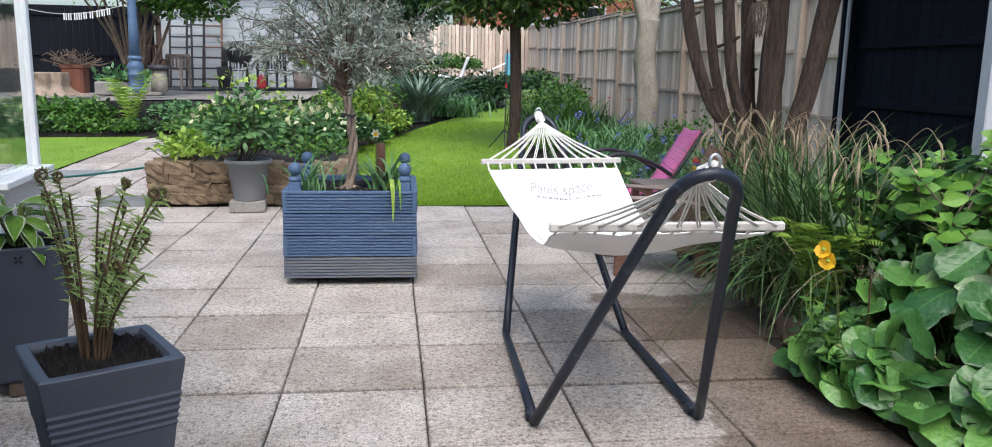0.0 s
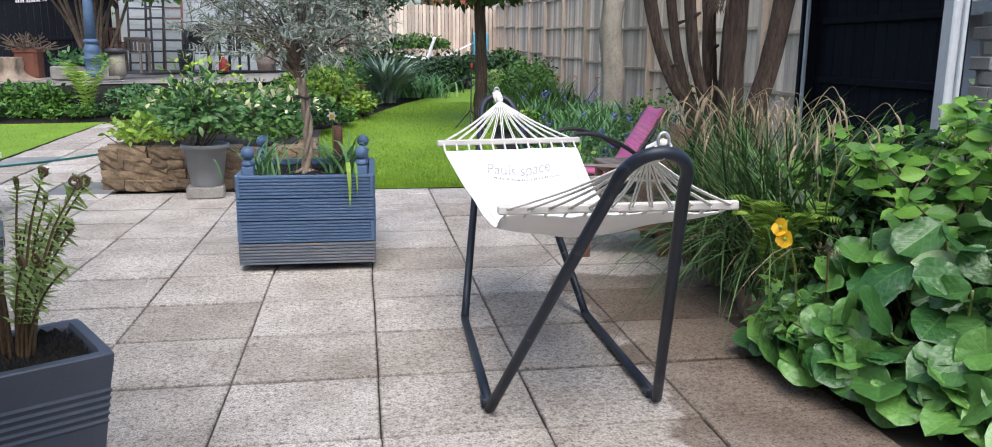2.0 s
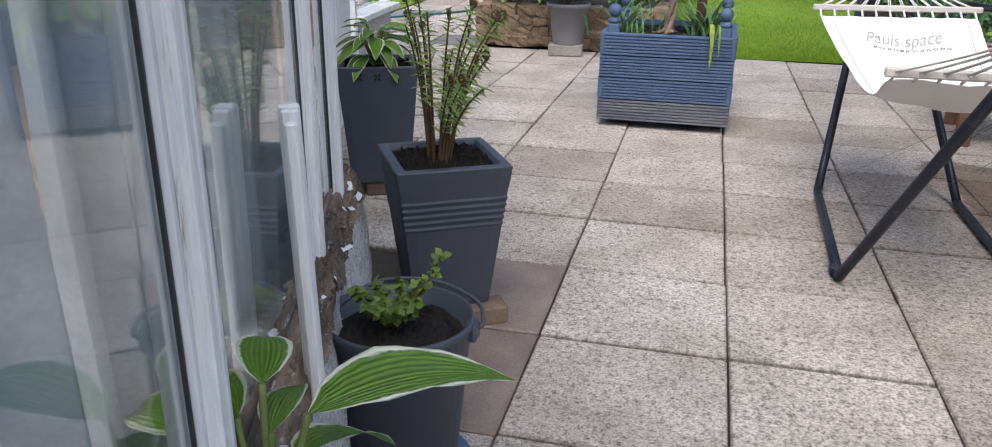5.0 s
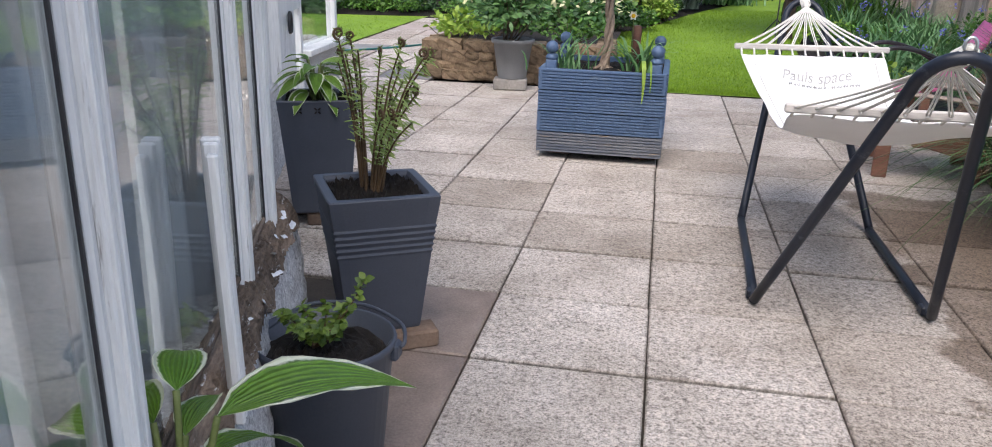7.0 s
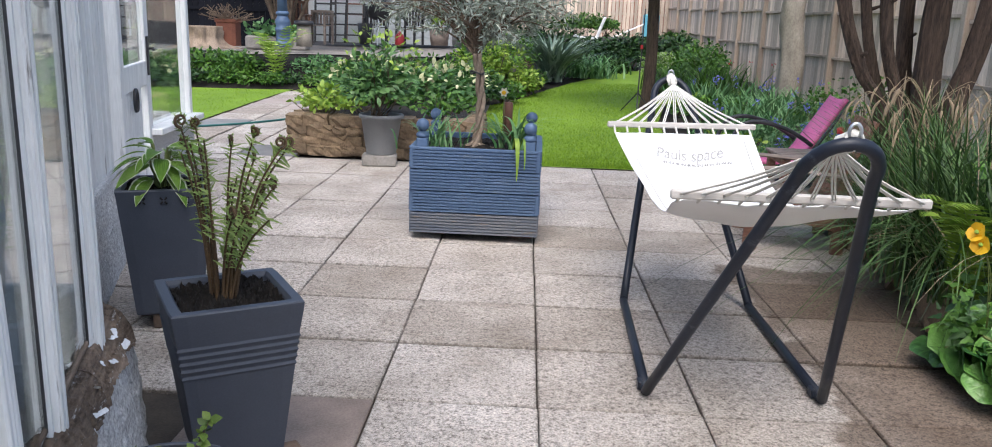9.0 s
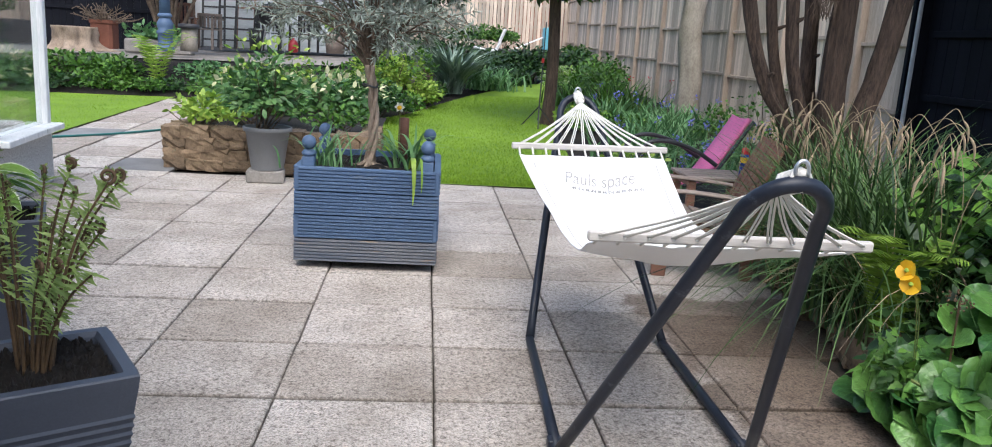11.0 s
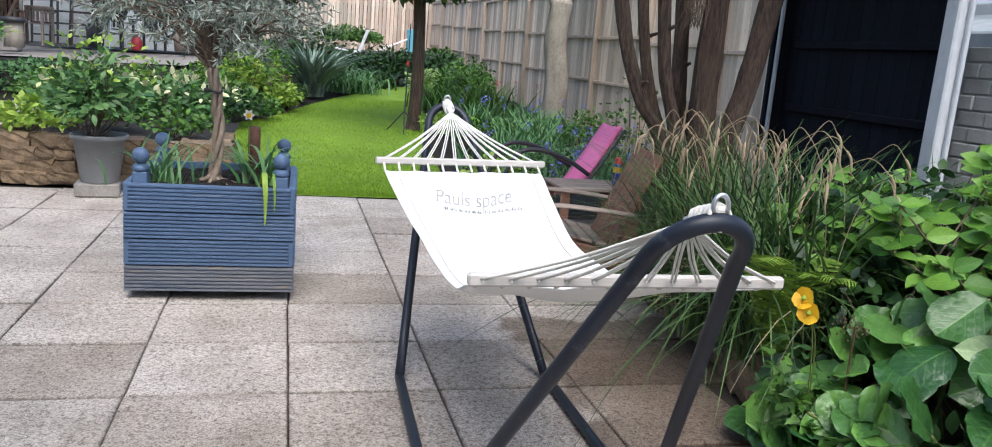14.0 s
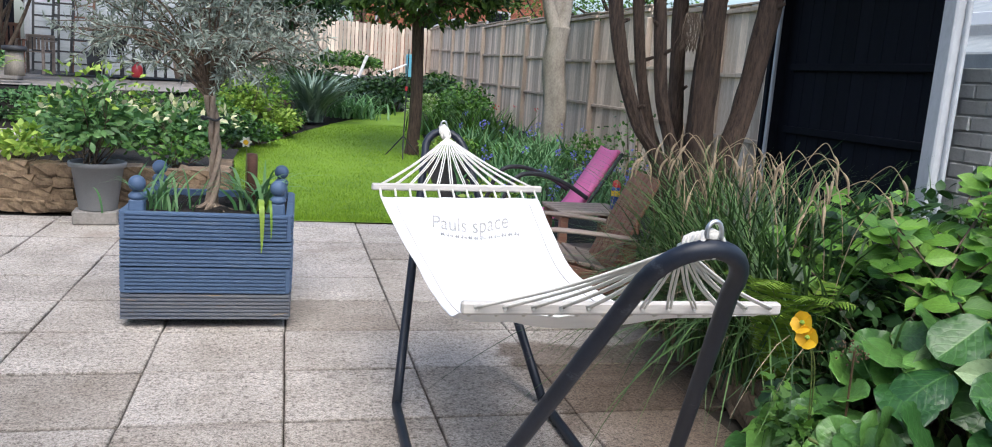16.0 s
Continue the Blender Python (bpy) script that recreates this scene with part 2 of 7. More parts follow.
# black stain, taken below real paint so the colour also holds the shelter's shade
BLACK_BOARD = surface("black_stain_and_shade_board", (0.004, 0.005, 0.008), (0.009, 0.010, 0.016), 2, 40, 0.8, 0.3, 0.003, (3, 3, 0.4), spec=0.15, each=0.2)
TRIM_GREY = surface("pale_grey_trim", (0.36, 0.375, 0.39), (0.50, 0.515, 0.53), 4, 40, 0.6, 0.3, 0.003, (1, 1, 0.4), each=0.05)
BLOCK = surface("painted_block", (0.52, 0.53, 0.51), (0.74, 0.75, 0.73), 6, 60, 0.9, 0.7, 0.006, each=0.12)
BRICK = surface("red_brick", (0.24, 0.075, 0.045), (0.42, 0.16, 0.10), 5, 50, 0.9, 0.4, 0.004, each=0.25)
ROOF_RED = surface("red_roof_felt", (0.30, 0.10, 0.07), (0.42, 0.18, 0.12), 3, 40, 0.9, 0.3, 0.004, each=0.1)
FELT = surface("grey_roof_felt", (0.22, 0.24, 0.24), (0.36, 0.38, 0.38), 3, 60, 0.9, 0.3, 0.004, each=0.1)
SHIPLAP = surface("white_shiplap", (0.36, 0.40, 0.43), (0.54, 0.58, 0.61), 1.5, 40, 0.7, 0.25, 0.003, (0.3, 1, 1), each=0.08)
WOOD_RED = surface("red_brown_wood", (0.10, 0.045, 0.030), (0.24, 0.12, 0.08), 6, 50, 0.7, 0.35, 0.003, (0.4, 3, 3), each=0.15)
WOOD_OLD = surface("silvered_wood", (0.13, 0.10, 0.085), (0.31, 0.25, 0.21), 6, 50, 0.8, 0.4, 0.003, (0.4, 3, 3), each=0.15)
PINK = surface("pink_fabric", (0.72, 0.15, 0.33), (0.85, 0.24, 0.44), 4, 220, 0.85, 0.2, 0.001, each=0)
TERRACOTTA = surface("terracotta", (0.10, 0.035, 0.022), (0.20, 0.075, 0.045), 5, 60, 0.85, 0.3, 0.003, each=0)
DARK_METAL = surface("dark_painted_metal", (0.02, 0.02, 0.022), (0.05, 0.05, 0.055), 6, 80, 0.5, 0.2, 0.001, each=0.2)
CLAY_BRICK = surface("old_brick", (0.10, 0.065, 0.045), (0.22, 0.155, 0.11), 12, 80, 0.95, 0.7, 0.005, each=0.2)
STONE_GREY = surface("grey_stone", (0.16, 0.148, 0.135), (0.36, 0.335, 0.31), 4, 60, 0.9, 0.6, 0.006, each=0.15)
CURTAIN = surface("net_curtain", (0.40, 0.45, 0.49), (0.60, 0.64, 0.68), 3, 120, 0.9, 0.15, 0.002, each=0)
INSIDE = surface("room_wall", (0.20, 0.24, 0.28), (0.30, 0.34, 0.38), 1, 30, 0.9, 0.1, each=0)
TWIG = surface("twig", (0.06, 0.04, 0.028), (0.19, 0.14, 0.10), 9, 60, 0.9, 0.5, 0.003, each=0)
GLASS = glass_material()
STEM_RED = surface("reddish_stem", (0.04, 0.023, 0.012), (0.14, 0.085, 0.04), 9, 80, 0.7, 0.4, 0.002, each=0)
STEM_GREEN = surface("green_stem", (0.09, 0.12, 0.03), (0.19, 0.22, 0.07), 9, 80, 0.6, 0.3, 0.002, each=0)

L_BERGENIA = leafy("bergenia_leaf", (0.024, 0.085, 0.022), (0.14, 0.30, 0.06), 0.34, 0.16, 0.12, by_object=True, spec=0.5, pucker=0.15)
L_PALE = leafy("pale_leaf_underside", (0.24, 0.36, 0.17), (0.40, 0.50, 0.28), 0.6, 0.2, 0.15, by_object=True)
L_HYDRANGEA = leafy("hydrangea_leaf", (0.05, 0.15, 0.018), (0.19, 0.37, 0.045), 0.45, 0.14, 0.25, by_object=True)
L_ROSE = leafy("rose_leaf", (0.05, 0.10, 0.012), (0.17, 0.25, 0.04), 0.4, 0.1, 0.2, by_object=True)
L_HOSTA = leafy("variegated_hosta_leaf", (0.12, 0.26, 0.025), (0.26, 0.43, 0.07), 0.42, 0, 0.28, edge=(0.74, 0.78, 0.60), by_object=True, ribs=11)
L_OLIVE = leafy("olive_leaf", (0.13, 0.165, 0.125), (0.36, 0.40, 0.34), 0.5, 0, 0.12)
L_FERN = leafy("fern_frond", (0.10, 0.20, 0.018), (0.25, 0.37, 0.05), 0.55, 0, 0.3)
L_FERN_OLD = leafy("unfurling_fern", (0.13, 0.20, 0.04), (0.28, 0.37, 0.11), 0.6, 0, 0.25)
L_SEDGE = leafy("sedge_blade", (0.012, 0.04, 0.012), (0.11, 0.195, 0.055), 0.5, 0, 0.2)
L_SEDGE_DRY = leafy("dry_sedge", (0.24, 0.17, 0.10), (0.42, 0.33, 0.22), 0.8, 0, 0.15)
L_BUSH = leafy("bush_leaf", (0.022, 0.07, 0.012), (0.13, 0.27, 0.036), 0.5, 0, 0.25)
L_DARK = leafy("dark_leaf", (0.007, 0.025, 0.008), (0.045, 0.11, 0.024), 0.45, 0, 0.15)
L_LIME = leafy("lime_leaf", (0.16, 0.30, 0.03), (0.40, 0.52, 0.09), 0.5, 0, 0.3)
L_CREAM = leafy("cream_young_leaf", (0.45, 0.46, 0.22), (0.72, 0.68, 0.46), 0.6, 0, 0.25)
L_HELLEBORE = leafy("hellebore_leaf", (0.03, 0.095, 0.025), (0.16, 0.30, 0.09), 0.45, 0, 0.15)
L_CONIFER = leafy("conifer_spray", (0.018, 0.045, 0.010), (0.10, 0.17, 0.028), 0.65, 0, 0.12)
L_YUCCA = leafy("yucca_blade", (0.07, 0.125, 0.09), (0.30, 0.38, 0.30), 0.45, 0, 0.1)
L_IRIS = leafy("iris_blade", (0.06, 0.17, 0.055), (0.19, 0.34, 0.14), 0.5, 0, 0.25)
L_GRASS = leafy("grass_blade", (0.11, 0.21, 0.010), (0.30, 0.46, 0.03), 0.6, 0, 0.3)
P_YELLOW = leafy("yellow_petal", (0.75, 0.42, 0.01), (0.85, 0.56, 0.03), 0.5, 0, 0.3)
P_BLUE = leafy("blue_petal", (0.10, 0.11, 0.45), (0.26, 0.27, 0.70), 0.6, 0, 0.3)
P_RED = leafy("red_petal", (0.45, 0.02, 0.03), (0.65, 0.06, 0.06), 0.6, 0, 0.2)
P_WHITE = leafy("white_petal", (0.70, 0.68, 0.55), (0.85, 0.84, 0.76), 0.6, 0, 0.3)

# ---- mesh tools ----


class Shape:
    """Gathers vertices and faces of one mesh."""

    def __init__(self):
        self.v, self.f, self.uv, self.count = [], [], [], 0

    def add(self, verts, faces, uv=None):
        verts = np.asarray(verts, dtype=float).reshape(-1, 3)
        self.v.append(verts)
        self.uv.append(np.zeros((len(verts), 2)) if uv is None else np.asarray(uv, dtype=float).reshape(-1, 2))
        self.f.extend([tuple(i + self.count for i in face) for face in faces])
        self.count += len(verts)
        return self

    def box(self, c, s, m=None, b=0.004):
        """A box of size s round c with chamfered edges."""
        h = np.array(s) / 2
        b = min(b, h.min() * 0.45)
        vs, ids = [], {}
        for sx in (-1, 1):
            for sy in (-1, 1):
                for sz in (-1, 1):
                    sg = np.array((sx, sy, sz))
                    for a in range(3):
                        p = sg * (h - b)
                        p[a] = sg[a] * h[a]
                        ids[(sx, sy, sz, a)] = len(vs)
                        vs.append(p)
        fs = []
        for a in range(3):
            o, q = [k for k in range(3) if k != a]
            for sa in (-1, 1):
                loop = []
                for so, sq in ((-1, -1), (1, -1), (1, 1), (-1, 1)):
                    key = [0, 0, 0]
                    key[a], key[o], key[q] = sa, so, sq
                    loop.append(ids[(*key, a)])
                flip = (sa > 0) == (a == 1)
                fs.append(tuple(reversed(loop)) if flip else tuple(loop))
            for so in (-1, 1):
                for sq in (-1, 1):
                    k0, k1 = [0, 0, 0], [0, 0, 0]
                    k0[a], k1[a] = -1, 1
                    for kk in (k0, k1):
                        kk[o], kk[q] = so, sq
                    fs.append((ids[(*k0, o)], ids[(*k1, o)], ids[(*k1, q)], ids[(*k0, q)]))
        for sx in (-1, 1):
            for sy in (-1, 1):
                for sz in (-1, 1):
                    fs.append(tuple(ids[(sx, sy, sz, a)] for a in range(3)))
        vs = np.array(vs) + np.array(c)
        if m is not None:
            vs = vs @ np.array(m.to_3x3()).T + np.array(m.translation)
        return self.add(vs, fs)

    def tube(self, pts, r, seg=8, flat=1.0, cap=True):
        """A tube along pts; r: one radius or one for each point."""
        pts = np.array(pts, dtype=float)
        n = len(pts)
        r = np.full(n, r) if isinstance(r, (int, float)) else np.array(r, dtype=float)
        tan = np.gradient(pts, axis=0)
        tan /= np.linalg.norm(tan, axis=1)[:, None] + 1e-9
        side = np.cross(tan[0], (0, 0, 1) if abs(tan[0][2]) < 0.9 else (1, 0, 0))
        side /= np.linalg.norm(side)
        rings = []
        ang = np.linspace(0, 2 * np.pi, seg, endpoint=False)
        for i in range(n):
            side = side - tan[i] * np.dot(side, tan[i])
            side /= np.linalg.norm(side) + 1e-9
            up = np.cross(tan[i], side)
            rings.append(pts[i] + r[i] * (np.cos(ang)[:, None] * side + flat * np.sin(ang)[:, None] * up))
        fs = [(i * seg + j, i * seg + (j + 1) % seg, (i + 1) * seg + (j + 1) % seg, (i + 1) * seg + j) for i in range(n - 1) for j in range(seg)]
        if cap:
            fs += [tuple(range(seg - 1, -1, -1)), tuple((n - 1) * seg + j for j in range(seg))]
        return self.add(np.concatenate(rings), fs)

    def lathe(self, profile, at=(0, 0, 0), seg=24, sx=1.0, sy=1.0, turn=0.0, power=None):
        """Turns (radius, height) pairs round the upright axis through at. power: squareness of the plan."""
        ang = np.linspace(0, 2 * np.pi, seg, endpoint=False) + turn
        cx, sy_ = np.cos(ang), np.sin(ang)
        if power:
            k = (np.abs(cx) ** power + np.abs(sy_) ** power) ** (-1 / power)
            cx, sy_ = cx * k, sy_ * k
        vs = np.concatenate([np.stack([cx * r * sx + at[0], sy_ * r * sy + at[1], np.full(seg, h + at[2])], 1) for r, h in profile])
        n = len(profile)
        fs = [(i * seg + j, i * seg + (j + 1) % seg, (i + 1) * seg + (j + 1) % seg, (i + 1) * seg + j) for i in range(n - 1) for j in range(seg)]
        fs += [tuple(range(seg - 1, -1, -1)), tuple((n - 1) * seg + j for j in range(seg))]
        return self.add(vs, fs)

    def scatter(self, template, mats):
        """Copies of a template (verts, faces, uv) at an array of 3 x 4 matrices."""
        tv, tf, tuv = template
        mats = np.asarray(mats)
        out = np.einsum("nij,vj->nvi", mats[:, :, :3], tv) + mats[:, None, :, 3]
        n, k = len(mats), len(tv)
        tf_ids = [np.array(face) for face in tf]
        base = self.count
        for i in range(n):
            off = base + i * k
            self.f.extend([tuple(face + off) for face in tf_ids])
        self.v.append(out.reshape(-1, 3))
        self.uv.append(np.tile(tuv, (n, 1)))
        self.count += n * k
        return self

    def mesh(self, name, material, smooth=False):
        me = bpy.data.meshes.new(name)
        v = np.concatenate(self.v)
        me.from_pydata(v.tolist(), [], self.f)
        uv = np.concatenate(self.uv)
        if uv.any():
            layer = me.uv_layers.new(name="UVMap")
            idx = np.zeros(len(me.loops), dtype=np.int32)
            me.loops.foreach_get("vertex_index", idx)
            layer.data.foreach_set("uv", uv[idx].ravel())
        if smooth:
            me.polygons.foreach_set("use_smooth", [True] * len(me.polygons))
        me.materials.append(material)
        return me


def part(name, shape, material, parent=None, label="", smooth=False, m=None):
    """Links a shape as one mesh object, under a thing or part if given."""
    ob = new(name, shape.mesh(name, material, smooth) if isinstance(shape, Shape) else shape)
    if parent:
        ob.parent = parent
    if m is not None:
        ob.matrix_basis = m
    if name in ("foliage", "dry_foliage", "crown", "twig_mass"):
        tagged(ob, kind="stuff")
    return tagged(ob, label)


def settle(x, y, z):
    """Sets a place of the upper garden on the land, which falls a little to the left."""
    if y < 8.6:
        return (x, y, z)
    y2 = y - 0.5
    return ((x * 0.972 + 0.0075 * y - 0.03) * y2 / y, y2, z - 0.0135 * (y - 8.27) + 0.0185 * x * min(1.0, (y - 8.27) / 6))


def thing(name, at, label, category, group="", turn=0.0, kind=""):
    """An empty at a thing's base, to carry its parts."""
    ob = new(name)
    ob.empty_display_size = 0.05
    ob.matrix_basis = pose(*settle(*at), 0, 0, turn)
    return tagged(ob, label, category, group, kind)


def leaf(length=1.0, width=0.4, n=5, peak=0.45, fold=0.15, curl=0.3, point=1.0, half=1, ripple=0.0):
    """A leaf along +y that faces +z: rows across a midrib, folded and curling down."""
    vs, uv = [], []
    cols = 2 * half + 1
    for i in range(n + 1):
        t = i / n
        w = (math.sin(math.pi * min(1, t ** (math.log(0.5) / math.log(peak)))) ** point) * width / 2
        w = max(w, 0.012 * width)
        y, z = length * t * (1 - 0.12 * curl * t), -curl * length * t * t * 0.6
        for j in range(cols):
            q = (j - half) / half
            vs.append((w * q, y, z + fold * abs(w * q) + ripple * width * math.sin(t * 19 + j * 2.2) * abs(q) * math.sin(math.pi * t)))
            uv.append((0.5 + q / 2, t))
    fs = [(i * cols + j, i * cols + j + 1, (i + 1) * cols + j + 1, (i + 1) * cols + j) for i in range(n) for j in range(cols - 1)]
    return np.array(vs), fs, np.array(uv)


def frames_along(points, ways, ups, scales, spin=None):
    """3 x 4 matrices that set +y along ways and +z near ups."""
    y = ways / (np.linalg.norm(ways, axis=1)[:, None] + 1e-9)
    x = np.cross(y, ups)
    x /= np.linalg.norm(x, axis=1)[:, None] + 1e-9
    z = np.cross(x, y)
    m = np.stack([x, y, z, points], axis=2)
    m[:, :, :3] *= np.asarray(scales)[:, None, None]
    return m


RNG = np.random.default_rng(5)


def unit(n, rng):
    d = rng.normal(size=(n, 3))
    return d / np.linalg.norm(d, axis=1)[:, None]


def leaf_cloud(shape, template, n, centre, radii, size, rng, shell=0.55, up=0.5, droop=0.0, lumps=5, flat_base=True):
    """Leaves through a lumpy ellipsoid, denser towards its skin."""
    centre, radii = np.array(centre, float), np.array(radii, float)
    d = unit(n, rng)
    knots = unit(lumps * 3, rng)
    lump = 1 + 0.22 * np.max(np.clip(d @ knots.T, 0, 1) ** 6, axis=1) - 0.14
    rad = (1 - shell * rng.random(n) ** 1.6) * lump
    if flat_base:
        d[:, 2] = np.where(d[:, 2] < -0.35, -0.35 * rng.random(n), d[:, 2])
    p = centre + d * rad[:, None] * radii
    way = d * np.array((1, 1, 0.6)) + 0.9 * unit(n, rng) * np.array((1, 1, 0.6)) + np.array((0, 0, 0.15 - droop))
    ups = np.array((0, 0, 1.0)) * up + d * 0.6 + 0.5 * unit(n, rng)
    s = size * (0.6 + 0.8 * rng.random(n))
    return shape.scatter(template, frames_along(p, way, ups, s))


def blades(shape, n, base, spread, length, width, rng, lean=0.6, droop=1.0, rows=6, wave=0.1, lo=0.6):
    """Long arching blades that rise from a clump."""
    base = np.array(base, float)
    t = np.linspace(0, 1, rows + 1)
    for _ in range(n):
        a = rng.random() * 2 * math.pi
        out = np.array((math.cos(a), math.sin(a), 0))
        p0 = base + np.array((rng.normal() * spread[0], rng.normal() * spread[1], 0))
        ln, le, dr = length * (lo + (1.15 - lo) * rng.random()), lean * (0.4 + 0.9 * rng.random()), droop * (0.6 + 0.7 * rng.random())
        h = ln * (t - dr * 0.5 * t ** 2.4)
        o = ln * le * t ** 1.5
        side = np.cross(out, (0, 0, 1))
        mid = p0 + out * o[:, None] + np.array((0, 0, 1)) * h[:, None] + side * (wave * ln * rng.normal() * t ** 2)[:, None]
        w = width * (0.7 + 0.5 * rng.random()) * np.clip(1.06 - t ** 2.5, 0.05, 1) / 2
        vs = np.empty(((rows + 1) * 2, 3))
        vs[0::2], vs[1::2] = mid - side * w[:, None], mid + side * w[:, None]
        shape.add(vs, [(2 * i, 2 * i + 1, 2 * i + 3, 2 * i + 2) for i in range(rows)])
    return shape


def slope(y):
    """Height of the garden: level patio, then a gentle rise."""
    return 0.0 if y < 8.5 else min(0.05 * (y - 8.5), 1.1)

# ---- large structure ----


def sheet(name, xs, ys, height, material, kind="structure", label="", category=""):
    """A ground sheet over a grid of x and y."""
    s = Shape()
    xs, ys = np.asarray(xs, float), np.asarray(ys, float)
    vs = [(x, y, height(x, y)) for y in ys for x in xs]
    w = len(xs)
    s.add(vs, [(j * w + i, j * w + i + 1, (j + 1) * w + i + 1, (j + 1) * w + i) for j in range(len(ys) - 1) for i in range(w - 1)])
    return tagged(part(name, s, material, smooth=True), label, category, kind=kind)


def land(x, y):
    """Height of the ground: level patio, then a gentle rise that falls to the left."""
    if y < 8.27:
        return 0.0
    return min(0.0365 * (y - 8.27), 0.8) + 0.0185 * x * min(1.0, (y - 8.27) / 6) * (1 if abs(x) < 30 else 0)


def lerp_curve(table, y):
    ys, xs = zip(*table)
    return float(np.interp(y, ys, xs))


LAWN_LEFT = ((8.262, -0.45), (9.2, -0.75), (10.6, -1.25), (11.8, -1.3), (13.4, -0.3), (14.9, 0.2), (16.7, 0.88), (18.7, 1.8), (19.6, 2.4))
LAWN_RIGHT = ((8.262, 1.75), (9.6, 1.6), (11.5, 1.75), (13.0, 2.05), (15.4, 2.3), (18.2, 2.65), (19.6, 2.85))


def ground_height(x, y):
    z = land(x, y) - 0.03
    if y > 14.6 and x < -0.4:  # bank up to the gravel terrace
        k = min(1.0, (-0.4 - x) / 1.4)
        z = max(z, z + k * (min(land(x, 16.0) + 0.50, land(x, 14.6) + 0.62 * (y - 14.6)) - z))
    if x > 2.05 and 2.75 < y < 8.5 or x > 2.8 and 0.5 < y < 2.8:  # planted bed behind the stone edging
        z = 0.16
    return z


far_x = [-2500, -300, -60, -20, -14, *np.arange(-12, 8.1, 0.5), 12, 20, 60, 300, 2500]
far_y = [-2500, -300, -60, -20, -8, *np.arange(-4, 31, 0.5), 40, 60, 300, 2500]
sheet("ground", far_x, far_y, ground_height, SOIL, label="dark bare garden soil", category="ground")


def lawn_sheet(name, left, right, label):
    s = Shape()
    ys = np.linspace(left[0][0], left[-1][0], 50)
    vs = []
    for y in ys:
        a, b = lerp_curve(left, y), lerp_curve(right, y)
        vs += [(a + (b - a) * i / 12, y, land(a + (b - a) * i / 12, y) + 0.012 + 0.008 * noise.noise((a + (b - a) * i / 12, y, 0))) for i in range(13)]
    s.add(vs, [(j * 13 + i, j * 13 + i + 1, (j + 1) * 13 + i + 1, (j + 1) * 13 + i) for j in range(49) for i in range(12)])
    return tagged(part(name, s, LAWN, smooth=True), label, "lawn", kind="structure")


lawn_sheet("lawn", LAWN_LEFT, LAWN_RIGHT, "bright green freshly mown lawn with curved edge")
LEFT_LAWN_L = ((9.3, -11.0), (14.5, -11.0))
LEFT_LAWN_R = ((9.3, -4.21), (12.0, -4.21), (13.6, -4.21), (14.5, -4.15))
lawn_sheet("lawn_side", LEFT_LAWN_L, LEFT_LAWN_R, "small bright green mown lawn beside the path")


def grass_blades(name, left, right, n, y0, y1, seed):
    rng = np.random.default_rng(seed)
    y = y0 + (y1 - y0) * rng.random(n) ** 1.5
    a = np.array([lerp_curve(left, v) for v in y])
    b = np.array([lerp_curve(right, v) for v in y])
    a = np.maximum(a, -8.5)
    x = a + (b - a) * rng.random(n)
    p = np.stack([x, y, np.array([land(u, v) for u, v in zip(x, y)]) + 0.005], 1)
    way = np.stack([0.5 * rng.normal(size=n), 0.5 * rng.normal(size=n), np.ones(n)], 1)
    ups = unit(n, rng)
    tpl = (np.array([(-0.1, 0, 0), (0.1, 0, 0), (0.02, 1, 0)]), [(0, 1, 2)], np.array([(0, 0), (1, 0), (0.5, 1)]))
    s = Shape().scatter(tpl, frames_along(p, way, ups, 0.022 + 0.02 * rng.random(n)))
    tagged(part(name, s, L_GRASS), "short green grass blades of the lawn", "grass", kind="stuff")


grass_blades("grass", LAWN_LEFT, LAWN_RIGHT, 60000, 8.29, 16.5, 3)
grass_blades("grass_side", LEFT_LAWN_L, LEFT_LAWN_R, 16000, 9.3, 14.4, 4)

# gravel terrace at the far left
sheet("gravel_terrace", np.linspace(-10, -1.7, 24), np.linspace(15.7, 23, 16), lambda x, y: land(x, 16.0) + 0.52 + 0.02 * noise.noise((x, y, 0)), GRAVEL, label="grey gravel seating area above the beds", category="gravel")

# bedding under the slabs
sheet("paving_bed", [-5.0, -3, -1, 1, 2.42], [-4, 0, 4, 8.26], lambda x, y: -0.022, JOINT, label="dark sandy bed between the paving slabs", category="paving")
sheet("path_bed", [-4.35, -3.4, -2.5], np.linspace(8.2, 14.4, 12), lambda x, y: land(x, y) - 0.008, JOINT, label="dark sandy bed under the garden path", category="path")

# right boundary: feather-edge fence
FENCE_X = 4.6


def fence_top(y):
    return 2.33 + 0.0275 * (y - 8.9)


